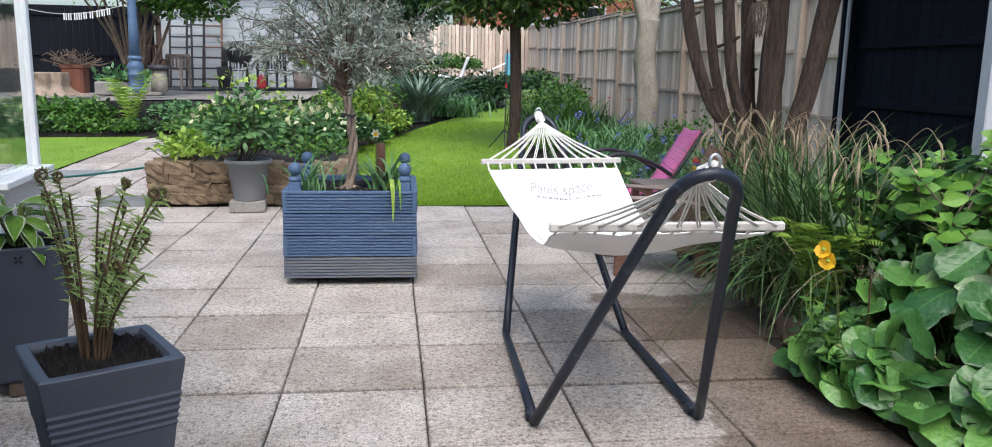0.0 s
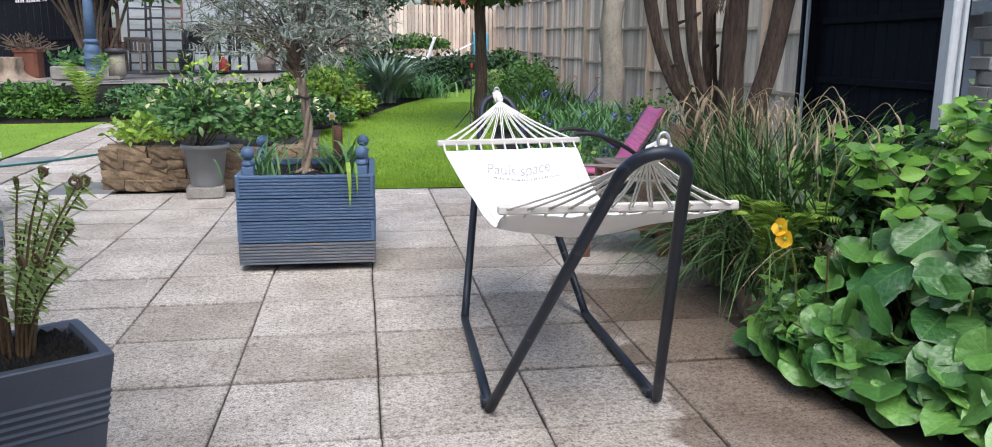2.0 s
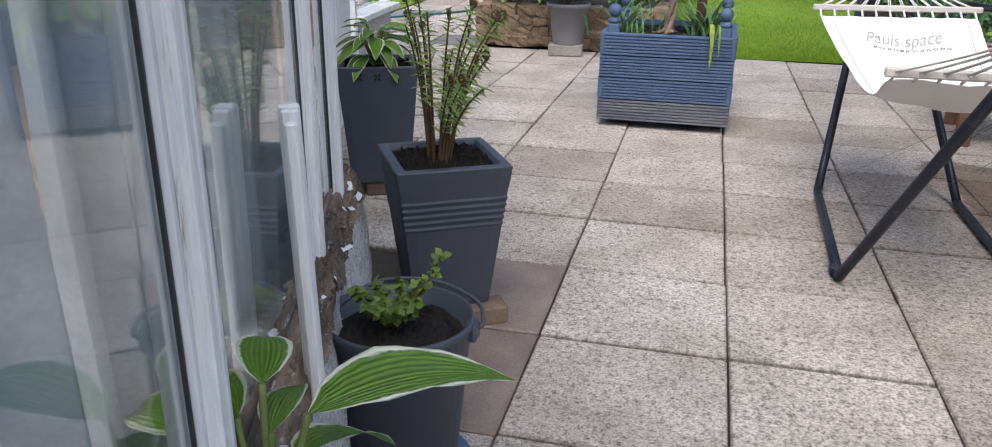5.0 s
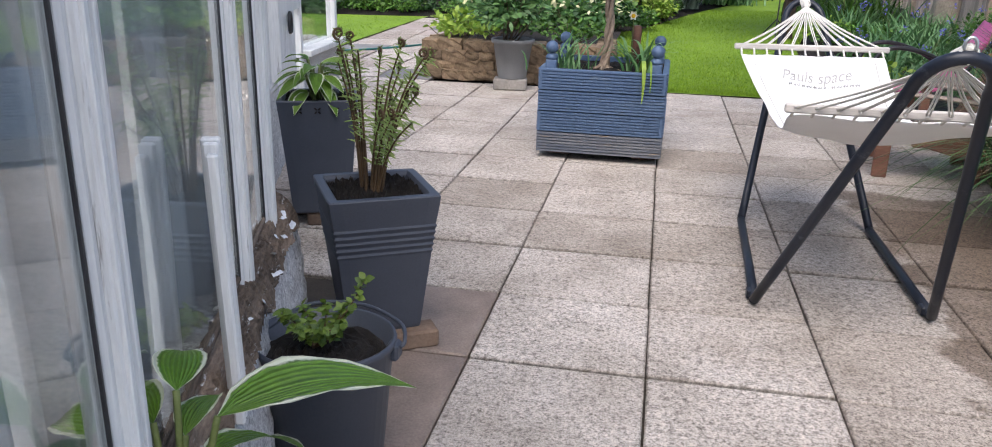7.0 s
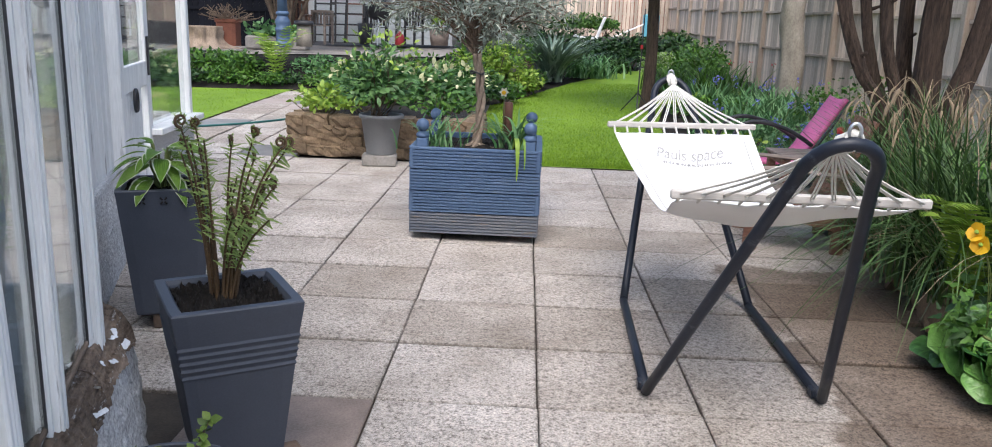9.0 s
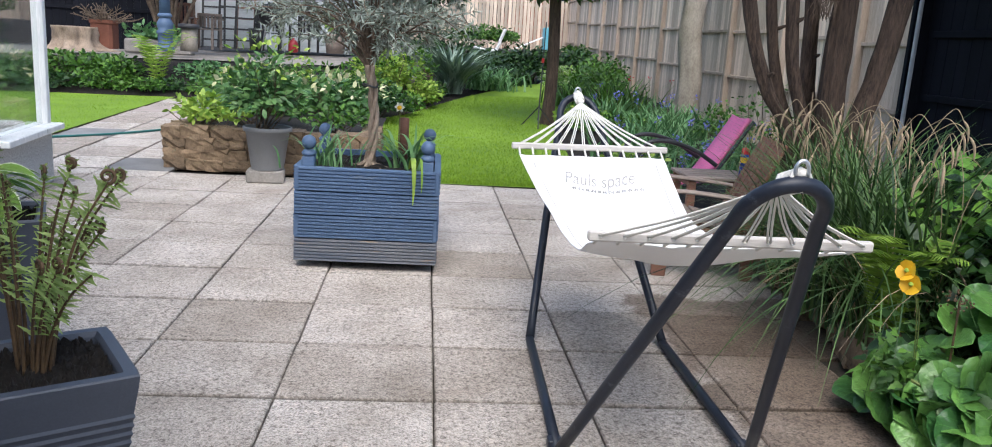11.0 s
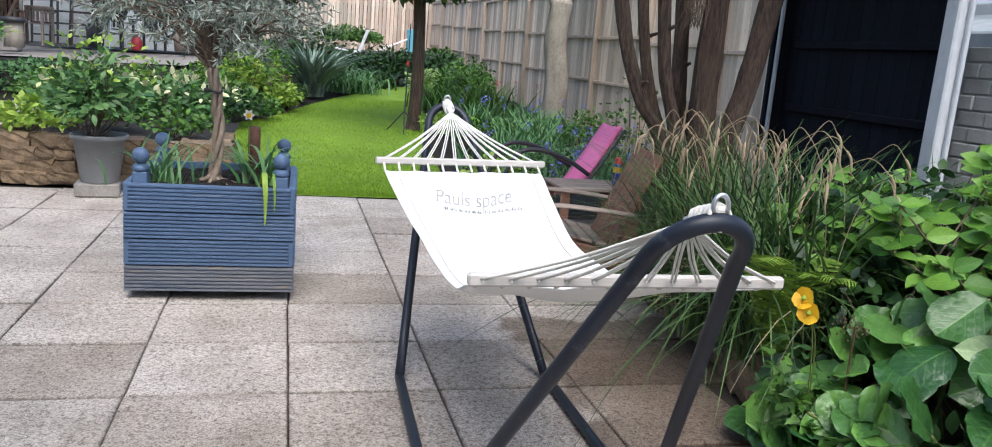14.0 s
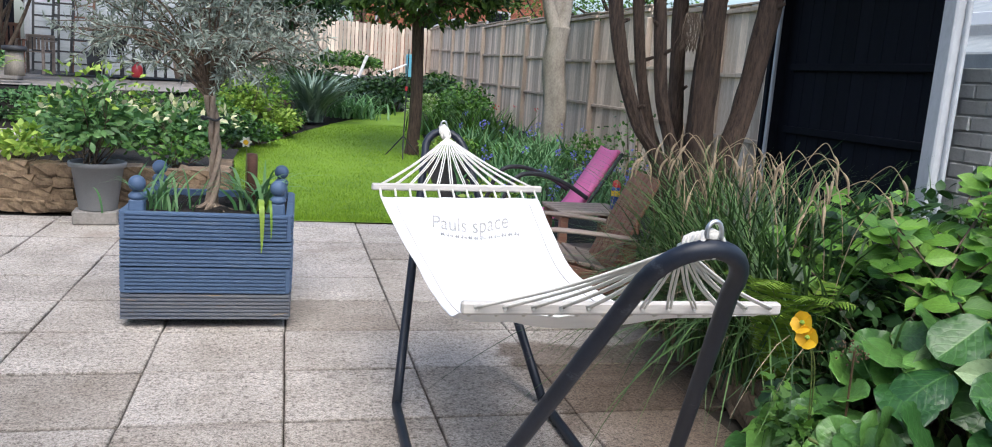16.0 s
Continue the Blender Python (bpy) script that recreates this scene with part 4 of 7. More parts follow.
def hammock():
    h = thing("hammock", (0.75, 3.6, 0.5), "white canvas hammock with rope cords and wooden spreader bars", "hammock")
    o = np.array((0.75, 3.6, 0.5))

    def bar(ends, name):
        a, b = ends
        c, d = (a + b) / 2, b - a
        m = Matrix.Translation(c - o) @ pose(0, 0, 0, 0, -math.degrees(math.atan2(d[2], d[0])), math.degrees(math.atan2(d[1], d[0])))
        return part(name, Shape().box((0, 0, 0), (0.80, 0.024, 0.031), m, 0.006), PALE_WOOD, h, "bleached wooden spreader bar")

    bn, bf = bar(BAR_NEAR, "spreader_bar"), bar(BAR_FAR, "spreader_bar")
    # canvas
    nu, nv = 26, 48
    vs, uv = [], []
    for j in range(nv + 1):
        t = j / nv
        for i in range(nu + 1):
            u = i / nu
            a = BAR_FAR[0] * (1 - u) + BAR_FAR[1] * u
            b = BAR_NEAR[0] * (1 - u) + BAR_NEAR[1] * u
            a, b = a + np.array((0, -0.06, -0.035)), b + np.array((0, 0.06, -0.035))
            p = a * (1 - t) + b * t
            inset = 0.03 + 0.075 * math.sin(math.pi * t) ** 1.3
            p[0] += (0.5 - u) * 2 * inset
            sag = 0.175 * math.sin(math.pi * t ** 1.05)
            sag += 0.06 * math.sin(math.pi * t) * math.sin(math.pi * u)
            scallop = 0.014 * abs(math.sin(u * math.pi * 10)) * (max(0, 1 - t * 14) + max(0, 1 - (1 - t) * 14))
            p[2] -= sag
            p[1] += (scallop if t > 0.5 else -scallop)
            p[2] += 0.004 * noise.noise((u * 5, t * 7, 1)) * 3
            vs.append(p - o)
            uv.append((u, t))
    w = nu + 1
    s = Shape().add(vs, [(j * w + i, j * w + i + 1, (j + 1) * w + i + 1, (j + 1) * w + i) for j in range(nv) for i in range(nu)], uv)
    cv = part("canvas", s, CANVAS, h, "plain white canvas bed", smooth=True)
    sol = cv.modifiers.new("thick", 'SOLIDIFY')
    sol.thickness, sol.offset = 0.004, 0
    grid = np.array(vs).reshape(nv + 1, w, 3)
    # stitched hems down both sides
    for col in (2, nu - 2):
        part("hem", Shape().tube(grid[2:-2, col] + np.array((0, 0, 0.0035)), 0.0022, 5), PALE_WOOD, cv, smooth=True)
    # cords and loops
    for ends, y_hook, sgn, row in ((BAR_NEAR, 2.32, 1, nv), (BAR_FAR, 5.17, -1, 0)):
        hook = np.array((0.775, y_hook, 1.085)) - o
        ring = hook + np.array((0, 0.12 * sgn, -0.035))
        knot = Shape().tube([hook + np.array((0, 0, 0.02)), hook * 0.6 + ring * 0.4, ring], [0.010, 0.020, 0.014], 8)
        for k in range(5):
            q = hook * (1 - 0.15 * k) + ring * 0.15 * k
            knot.tube([q + 0.024 * np.array((math.cos(a), 0.3 * math.sin(a), math.sin(a))) for a in np.linspace(0, 6.28, 9)], 0.006, 6)
        part("rope_knot", knot, ROPE, h, "wrapped cotton rope", smooth=True)
        for k in range(12):
            u = (k + 0.5) / 12
            q = ends[0] * (1 - u) + ends[1] * u - o
            lift = np.array((0, -0.013 * sgn, 0))
            mid = (ring + q) / 2 + np.array((0, 0, -0.012))
            cord = smooth_path([ring, mid, q + lift + np.array((0, 0, 0.004))], 5)
            off = np.array((0.0048, 0, 0))
            part("cord", Shape().tube(cord + off, 0.0032, 6).tube(cord - off, 0.0032, 6), ROPE, h, smooth=True)
            part("loop", Shape().tube(smooth_path([q + lift, q + np.array((0, 0.03 * sgn, -0.02)), q + np.array((0, 0.062 * sgn, -0.036))], 4), 0.0055, 6), ROPE, h, smooth=True)
    return h


hammock()

# ---- blue planter with the olive tree ----
PL_M = pose(-0.385, 5.63, 0, 0, 0, -1.0)


def blue_planter():
    b = tagged(new("planter_box"), "blue painted ribbed timber planter with ball finials", "planter")
    b.matrix_basis = PL_M
    W, D = 0.82, 0.82

    def reeded(name, c, s, axis, material, label=""):
        """A decking board with fine ridges on the outer face, drawn out from one outline."""
        n = max(3, int(s[2] / 0.019))
        step = s[2] / n
        line = []
        for k in range(n):
            z = -s[2] / 2 + k * step
            line += [(0.0, z + 0.1 * step), (-0.010, z + 0.26 * step), (-0.010, z + 0.76 * step), (0.0, z + 0.92 * step)]
        depth, run = (s[1], s[0]) if axis == "y" else (s[0], s[1])
        line = [(q - depth / 2, z) for q, z in line] + [(depth / 2, s[2] / 2 - 0.001), (depth / 2, -s[2] / 2 + 0.001)]
        m = len(line)
        sg = 1 if c[0] > 0 else -1
        vs = []
        for e in (-0.5, 0.5):
            vs += [(c[0] + e * run, c[1] + q, c[2] + z) if axis == "y" else (c[0] - sg * q, c[1] + e * run, c[2] + z) for q, z in line]
        fs = [(i, (i + 1) % m, m + (i + 1) % m, m + i) for i in range(m)] + [tuple(range(m - 1, -1, -1)), tuple(range(m, 2 * m))]
        return part(name, Shape().add(vs, fs), material, b, label)

    rows = ((0.045, 0.135, PAINT_WORN, 0), (0.183, 0.135, PAINT_BLUE, 0.022), (0.321, 0.135, PAINT_BLUE, 0), (0.459, 0.140, PAINT_BLUE, 0.022))
    for z0, hgt, mt, inset in rows:
        lab = "bare worn wooden board" if mt is PAINT_WORN else ""
        reeded("board", (0, -D / 2 + 0.014, z0 + hgt / 2), (W - 2 * inset, 0.028, hgt), "y", mt, lab)
        part("board", Shape().box((0, D / 2 - 0.014, z0 + hgt / 2), (W, 0.028, hgt), None, 0.004), mt, b, lab)
        for sx in (-1, 1):
            reeded("board", (sx * (W / 2 - 0.014 - (0.004 if not inset else 0)), 0, z0 + hgt / 2), (0.028, D - 0.064, hgt), "x", mt, lab)
            if inset:
                part("end_grain", Shape().box((sx * (W / 2 - 0.011), -D / 2 + 0.018, z0 + hgt / 2), (0.022, 0.034, hgt - 0.003), None, 0.002), mt, b)
    for sx in (-1, 1):
        for sy in (-1, 1):
            x, y = sx * (W / 2 - 0.07), sy * (D / 2 - 0.07)
            p = part("corner_post", Shape().box((x, y, 0.35), (0.072, 0.072, 0.60), None, 0.006), PAINT_BLUE, b)
            prof = [(0.030, 0.65), (0.040, 0.655), (0.042, 0.668), (0.030, 0.684), (0.017, 0.692)]
            prof += [(0.0415 * math.cos(a), 0.728 + 0.0415 * math.sin(a)) for a in np.linspace(-1.15, 1.5, 12)]
            part("finial", Shape().lathe(prof, (x, y, 0), 20), PAINT_BLUE, p, "turned ball finial", smooth=True)
    for x in (-0.28, 0.30):
        part("bearer", Shape().box((x, 0.04, 0.022), (0.16, 0.60, 0.043), None, 0.004), WOOD_RED, b)
    soil = Shape()
    n = 26
    rng = np.random.default_rng(2)
    vs = [((i / n - 0.5) * (W - 0.06), (j / n - 0.5) * (D - 0.06), 0.555 + 0.03 * noise.noise((i * 0.4, j * 0.4, 0)) + 0.012 * rng.random()) for j in range(n + 1) for i in range(n + 1)]
    soil.add(vs, [(j * (n + 1) + i, j * (n + 1) + i + 1, (j + 1) * (n + 1) + i + 1, (j + 1) * (n + 1) + i) for j in range(n) for i in range(n)])
    part("soil", soil, SOIL, b, "dark potting soil")


blue_planter()
OLIVE = leaf(1.0, 0.17, 3, 0.45, 0.1, 0.15)


def olive_tree():
    t = thing("olive_tree", (-0.41, 5.60, 0.55), "silvery grey-green olive tree with a braided trunk", "tree")
    rng = np.random.default_rng(11)
    trunk = Shape()
    zs = np.linspace(0, 0.62, 26)
    for ph in (0, 2.1, 4.2):
        pts = [(0.018 * math.cos(ph + z * 13) + 0.03 * math.sin(z * 5) - 0.02 * z, 0.018 * math.sin(ph + z * 13) + 0.02 * z, z) for z in zs]
        trunk.tube(pts, [0.0150 + 0.010 * max(0, 1 - z * 9) + 0.004 * noise.noise((ph, z * 20, 0)) for z in zs], 8)
    for k in range(7):
        a = k * 0.9
        trunk.tube(smooth_path([(0, 0, 0.06), (0.05 * math.cos(a), 0.05 * math.sin(a), 0.02), (0.12 * math.cos(a), 0.11 * math.sin(a), 0.0)], 4), 0.011, 6)
    tr = part("trunk", trunk, OLIVE_BARK, t, "three braided grey-brown stems", smooth=True)
    part("tie", Shape().tube([(0.045 * math.cos(a) - 0.005, 0.045 * math.sin(a) + 0.01, 0.50 + 0.01 * math.sin(a * 2)) for a in np.linspace(0, 12.5, 24)], 0.006, 6), DARK_METAL, tr, "black tie cord")
    crown = Shape()
    twigs = Shape()
    pts, ways = [], []
    for k in range(80):
        d = unit(1, rng)[0]
        d[2] = abs(d[2]) * 1.05 - 0.06
        tip = np.array((-0.07, 0.02, 0.80)) + d * np.array((0.80, 0.62, 0.70)) * (0.5 + 0.55 * rng.random())
        tip[2] -= 0.06 * rng.random()
        start = np.array((-0.01, 0.01, 0.58 + 0.2 * rng.random()))
        mid = (start + tip) / 2 + np.array((0, 0, 0.10)) + 0.05 * rng.normal(size=3)
        path = smooth_path([start, mid, tip], 10)
        twigs.tube(path, np.linspace(0.008, 0.0018, len(path)), 5)
        for q in range(3):
            i0 = rng.integers(6, len(path) - 1)
            s0 = path[i0]
            e0 = s0 + (0.10 + 0.16 * rng.random()) * (unit(1, rng)[0] + d * 0.5 + np.array((0, 0, 0.1)))
            sub = smooth_path([s0, (s0 + e0) / 2 + 0.01 * rng.normal(size=3), e0], 6)
            twigs.tube(sub, np.linspace(0.003, 0.001, len(sub)), 4)
            for g, p in enumerate(sub[1:]):
                for _ in range(3):
                    pts.append(p)
                    ways.append((e0 - s0) / np.linalg.norm(e0 - s0) * 0.7 + unit(1, rng)[0])
        for p in path[8:]:
            for _ in range(3):
                pts.append(p)
                ways.append(d * 0.5 + unit(1, rng)[0])
    pts, ways = np.array(pts), np.array(ways)
    n = len(pts)
    crown.scatter(OLIVE, frames_along(pts, ways, unit(n, rng) + np.array((0, 0, 0.5)), 0.034 + 0.028 * rng.random(n)))
    part("twig_mass", twigs, TWIG, t, "thin grey twigs", smooth=True)
    part("crown", crown, L_OLIVE, t, "narrow silvery leaves")


olive_tree()


def square_pot(name, at, turn, top, bottom, height, label, ribs=True, rim=0.03, soil_drop=0.03):
    p = thing(name, at, label, "planter", turn=turn)
    sh = Shape()
    t, b = top / 2, bottom / 2
    q = 40.0
    prof = [(b, 0.0), (b + 0.004, 0.01)]
    if ribs:
        for k in range(5):
            z = height * (0.60 + 0.045 * k)
            r = b + (t - b) * z / height
            prof += [(r - 0.001, z - 0.008), (r + 0.003, z), (r, z + 0.008)]
    prof += [(b + (t - b) * 0.93, height - rim * 1.3), (t - 0.003, height - rim), (t, height - 0.004), (t - 0.004, height), (t - rim, height), (t - rim - 0.008, height - 0.012), (t - rim - 0.02, height - 0.06)]
    sh.lathe(prof, (0, 0, 0), 48, 1, 1, 0.0, 40)
    part("pot", sh, PLASTIC_GREY, p, smooth=False)
    so = Shape()
    n = 40
    rng = np.random.default_rng(len(name))
    w = 2 * (t - rim - 0.012)
    vs = [((i / n - 0.5) * w, (j / n - 0.5) * w, height - soil_drop + 0.02 * noise.noise((i * 0.5, j * 0.5, 3)) + 0.028 * rng.random() ** 2) for j in range(n + 1) for i in range(n + 1)]
    so.add(vs, [(j * (n + 1) + i, j * (n + 1) + i + 1, (j + 1) * (n + 1) + i + 1, (j + 1) * (n + 1) + i) for j in range(n) for i in range(n)])
    part("soil", so, SOIL, p, "dark damp potting soil")
    return p


def brick(at, turn, size=(0.215, 0.10, 0.065), material=None):
    ob = part("brick", Shape().box((0, 0, size[2] / 2), size, None, 0.008), material or CLAY_BRICK)
    ob.matrix_basis = pose(*at, 0, 0, turn)
    return tagged(ob, "old brown brick propping up a plant pot", "brick", "bricks under pots")


square_pot("fern_planter", (-0.955, 2.425, 0.065), 31, 0.37, 0.245, 0.49, "tall charcoal plastic planter with ribbed band")


def rim_pattern(pot, half, z, turn):
    """Small four-petal cut-outs along the rim of a square pot."""
    for face in range(4):
        for k in (-1, 0, 1):
            s = Shape()
            for q in range(4):
                m = Matrix.Rotation(radians(90 * face), 4, 'Z') @ Matrix.Translation((k * 0.085, -half - 0.001, z)) @ Matrix.Rotation(radians(45 + 90 * q), 4, 'Y')
                s.box((0, 0, 0.012), (0.007, 0.003, 0.014), m, 0.002)
            part("cutout", s, SOIL, pot, "dark petal-shaped cut-outs")


brick((-0.83, 2.36, 0), 31)
brick((-1.0, 2.50, 0), 31)
HP = square_pot("hosta_planter", (-1.66, 3.62, 0.07), 22, 0.38, 0.27, 0.56, "tall charcoal planter with cut-out rim pattern", ribs=False, rim=0.025)
brick((-1.60, 3.56, 0), 22)
brick((-1.72, 3.70, 0), 22)
rim_pattern(HP, 0.1865, 0.515, 0)

# ---- planted bed on the right ----


def leaf_objects(parent, meshes, mats, name="leaf"):
    """One object for each leaf, sharing a few meshes."""
    for i, m in enumerate(mats):
        ob = new(name, meshes[i % len(meshes)])
        ob.parent = parent
        full = Matrix.Identity(4)
        for r in range(3):
            for c in range(4):
                full[r][c] = float(m[r][c])
        ob.matrix_basis = full


def leaf_meshes(name, material, specs):
    out = []
    for spec in specs:
        sh = Shape().add(*leaf(**spec))
        out.append(sh.mesh(name, material, True))
    return out


def quilted_leaf(width, fold, curl, seed, n=18, half=5):
    """A rounded leaf, broadest past its middle, that is dished between the side veins and waved at its margin."""
    rng = np.random.default_rng(seed)
    ph = rng.random(3) * 6.28
    vs, uv = [], []
    cols = 2 * half + 1
    for i in range(n + 1):
        t = i / n
        w = width / 2 * (0.10 * (1 - t) ** 4 + math.sqrt(max(0.0, 1 - ((t - 0.56) / (0.56 if t < 0.56 else 0.44)) ** 2)) ** (1.15 if t < 0.56 else 0.9))
        w = max(w, 0.012)
        for j in range(cols):
            q = (j - half) / half
            quilt = 0.020 * math.cos(6.283 * (7 * t - 1.6 * abs(q))) * min(1, 4 * abs(q)) * (1 - 0.5 * abs(q))
            margin = 0.035 * abs(q) ** 3 * (math.sin(9 * t + ph[0] + (2 if q > 0 else 0)) + 0.5 * math.sin(23 * t + ph[1]))
            vs.append((w * q, t * (1 - 0.10 * abs(curl) * t), -curl * 0.6 * t * t + fold * abs(w * q) + quilt + margin * (1 if t < 0.97 else 0)))
            uv.append((0.5 + q / 2, t))
    fs = [(i * cols + j, i * cols + j + 1, (i + 1) * cols + j + 1, (i + 1) * cols + j) for i in range(n) for j in range(cols - 1)]
    return np.array(vs), fs, np.array(uv)


def bergenia():
    b = thing("bergenia", (2.0, 2.75, 0.1), "large glossy round-leaved bergenia with insect-bitten leaves", "plant")
    rng = np.random.default_rng(31)
    big = [Shape().add(*quilted_leaf(w, f, c, k)).mesh("leaf", L_BERGENIA, True) for k, (w, f, c) in enumerate(((0.80, 0.25, 0.25), (0.86, 0.10, 0.45), (0.72, 0.40, 0.15), (0.84, -0.10, 0.5), (0.78, 0.2, -0.15), (0.82, 0.3, 0.6)))]
    pale = leaf_meshes("leaf", L_PALE, [dict(length=1, width=0.5, n=8, peak=0.55, fold=0.5, curl=0.3, point=0.6, half=3, ripple=0.05)])
    stems = Shape()
    mats, pmats = [], []
    o = np.array((2.0, 2.75, 0.1))
    front = ((2.2, 2.18), (2.5, 1.98), (2.9, 1.80), (3.2, 1.74), (3.5, 1.82))
    for i in range(165):
        y = 2.28 + 1.22 * rng.random()
        reach = rng.random() ** 1.2 if i < 115 else 0.16 * rng.random()
        x = lerp_curve(front, y) - 0.07 + 0.85 * reach
        h = 0.10 + 0.58 * min(1, reach * 2.2 + 0.05) * (0.5 + 0.5 * rng.random())
        if y > 3.3:
            h *= 0.85
        foot = np.array((x + 0.10 + 0.10 * rng.random(), y + 0.05 * rng.normal(), 0.06))
        p = np.array((x, y, h))
        out = np.array((-0.55 + 0.55 * rng.normal(), -0.55 + 0.55 * rng.normal(), -0.05 + 0.40 * rng.normal()))
        out /= np.linalg.norm(out)
        up = np.array((-0.45, -0.65, 0.75)) + 0.33 * rng.normal(size=3)
        size = 0.16 + 0.10 * rng.random()
        p = p - out * size * 0.4
        p[2] = max(p[2], 0.05 + 0.5 * size * max(0, -out[2]))
        stems.tube(smooth_path([foot - o, (foot + p) / 2 - o + np.array((0.03, 0, 0.03)), p - o], 4), 0.007, 5)
        m = frames_along((p - o)[None], out[None], up[None], [size])[0]
        (pmats if i % 16 == 3 else mats).append(m)
    leaf_objects(b, big, mats)
    leaf_objects(b, pale, pmats)
    part("twig_mass", stems, STEM_GREEN, b, smooth=True)
    seed = Shape()
    seed.tube([(-0.14, 0.45, 0.1), (-0.17, 0.42, 0.46)], 0.004, 5)
    for k in range(40):
        seed.box((-0.18 + 0.03 * rng.normal(), 0.42 + 0.03 * rng.normal(), 0.46 + 0.02 * rng.normal()), (0.006, 0.006, 0.007), None, 0.002)
    part("seed_head", seed, STEM_RED, b, "brown dried flower head")


bergenia()


def hydrangea():
    o = np.array((2.45, 3.55, 0.1))
    h = thing("hydrangea", tuple(o), "bright green hydrangea bush without flowers", "bush")
    rng = np.random.default_rng(17)
    meshes = leaf_meshes("leaf", L_HYDRANGEA, [dict(length=1, width=w, n=7, peak=0.43, fold=f, curl=c, point=1.0, half=2, ripple=0.03) for w, f, c in ((0.62, 0.25, 0.3), (0.66, 0.15, 0.45), (0.56, 0.35, 0.15), (0.64, 0.05, 0.4))])
    stems = Shape()
    mats = []
    for k in range(96):
        y = 3.05 + 1.7 * rng.random()
        x = 2.08 + 1.05 * rng.random() + 0.10 * (y - 3.4)
        z = 0.55 + 0.66 * rng.random() * min(1, 0.4 + (x - 1.9) * 0.9)
        z -= 0.36 * max(0.0, y - 3.7)
        tip = np.array((x, y, z))
        foot = np.array((2.5 + 0.25 * rng.normal(), 3.6 + 0.3 * rng.normal(), 0.12))
        path = smooth_path([foot, (foot + tip) / 2 + np.array((0.05, 0, 0.10)), tip], 6)
        part("stem", Shape().tube(path - o, np.linspace(0.007, 0.003, len(path)), 5), TWIG, h, smooth=True)
        turn = rng.random() * 3
        for node in range(3):
            p = path[-1 - node - (1 if node == 2 else 0)]
            for q in range(4 if node == 0 else 2):
                a = turn + q * math.pi / (2 if node == 0 else 1) + node * 1.57
                out = np.array((math.cos(a), math.sin(a), 0.35 - 0.15 * node)) + 0.15 * rng.normal(size=3)
                up = np.array((-0.35, -0.75, 0.85)) + 0.45 * out + 0.3 * rng.normal(size=3)
                mats.append(frames_along((p - o)[None], out[None], up[None], [(0.062 + 0.026 * node + 0.045 * rng.random())])[0])
    leaf_objects(h, meshes, mats)
    # inner leaves: the shade inside the bush is put into their dark colour
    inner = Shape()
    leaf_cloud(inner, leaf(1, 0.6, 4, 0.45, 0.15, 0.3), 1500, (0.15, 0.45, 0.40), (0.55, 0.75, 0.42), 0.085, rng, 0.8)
    part("foliage", inner, L_DARK, h, "inner leaves coloured dark for the bush's shade", smooth=True)


hydrangea()


def sedge(name, at, n, length, label, heads=26, seed=1, spread=(0.22, 0.4), material=None):
    s = thing(name, at, label, "ornamental grass")
    rng = np.random.default_rng(seed)
    b = Shape()
    blades(b, n * 3 // 5, (0, 0, 0), spread, length * 1.2, 0.012, rng, 0.6, 0.72, 8, 0.10, 0.5)
    blades(b, n * 2 // 5, (0, 0, 0), spread, length * 1.05, 0.012, rng, 1.05, 1.75, 9, 0.14, 0.6)
    part("foliage", b, material or L_SEDGE, s, smooth=True)
    if heads:
        for k in range(heads):
            a = rng.random() * 6.28
            p0 = np.array((spread[0] * rng.normal(), spread[1] * rng.normal(), 0))
            out = np.array((math.cos(a), math.sin(a), 0))
            hgt, rch = 0.82 + 0.22 * rng.random(), 0.2 + 0.25 * rng.random()
            path = smooth_path([p0, p0 + out * rch * 0.35 + np.array((0, 0, hgt * 0.75)), p0 + out * rch * 0.8 + np.array((0, 0, hgt)), p0 + out * rch * 1.05 + np.array((0, 0, hgt - 0.05))], 6)
            part("stalk", Shape().tube(path, 0.002, 4), L_SEDGE_DRY, s)
            e = path[-1]
            sp = smooth_path([e, e + out * 0.025 + np.array((0, 0, -0.04)), e + out * 0.035 + np.array((0, 0, -0.11))], 4)
            part("seed_head", Shape().tube(sp, [0.003, 0.006, 0.007, 0.007, 0.0065, 0.006, 0.005, 0.004, 0.002], 6), L_SEDGE_DRY, s, smooth=True)
    dead = Shape()
    blades(dead, n // 7, (0, 0, 0), spread, length * 0.9, 0.008, rng, 0.95, 1.3, 7, 0.2, 0.5)
    part("dry_foliage", dead, L_SEDGE_DRY, s, "dry straw-coloured blades", smooth=True)
    return s


sedge("sedge", (2.36, 4.95, 0.12), 800, 1.0, "arching green sedge clump with drooping seed heads", 44, 1, (0.17, 0.32))
sedge("sedge", (2.12, 4.25, 0.12), 950, 1.02, "arching green sedge clump with drooping seed heads", 14, 2, (0.12, 0.25))
sedge("sedge", (3.15, 4.5, 0.12), 160, 1.0, "dark strappy clump beside the pale grey post", 0, 5, (0.2, 0.3), L_DARK)


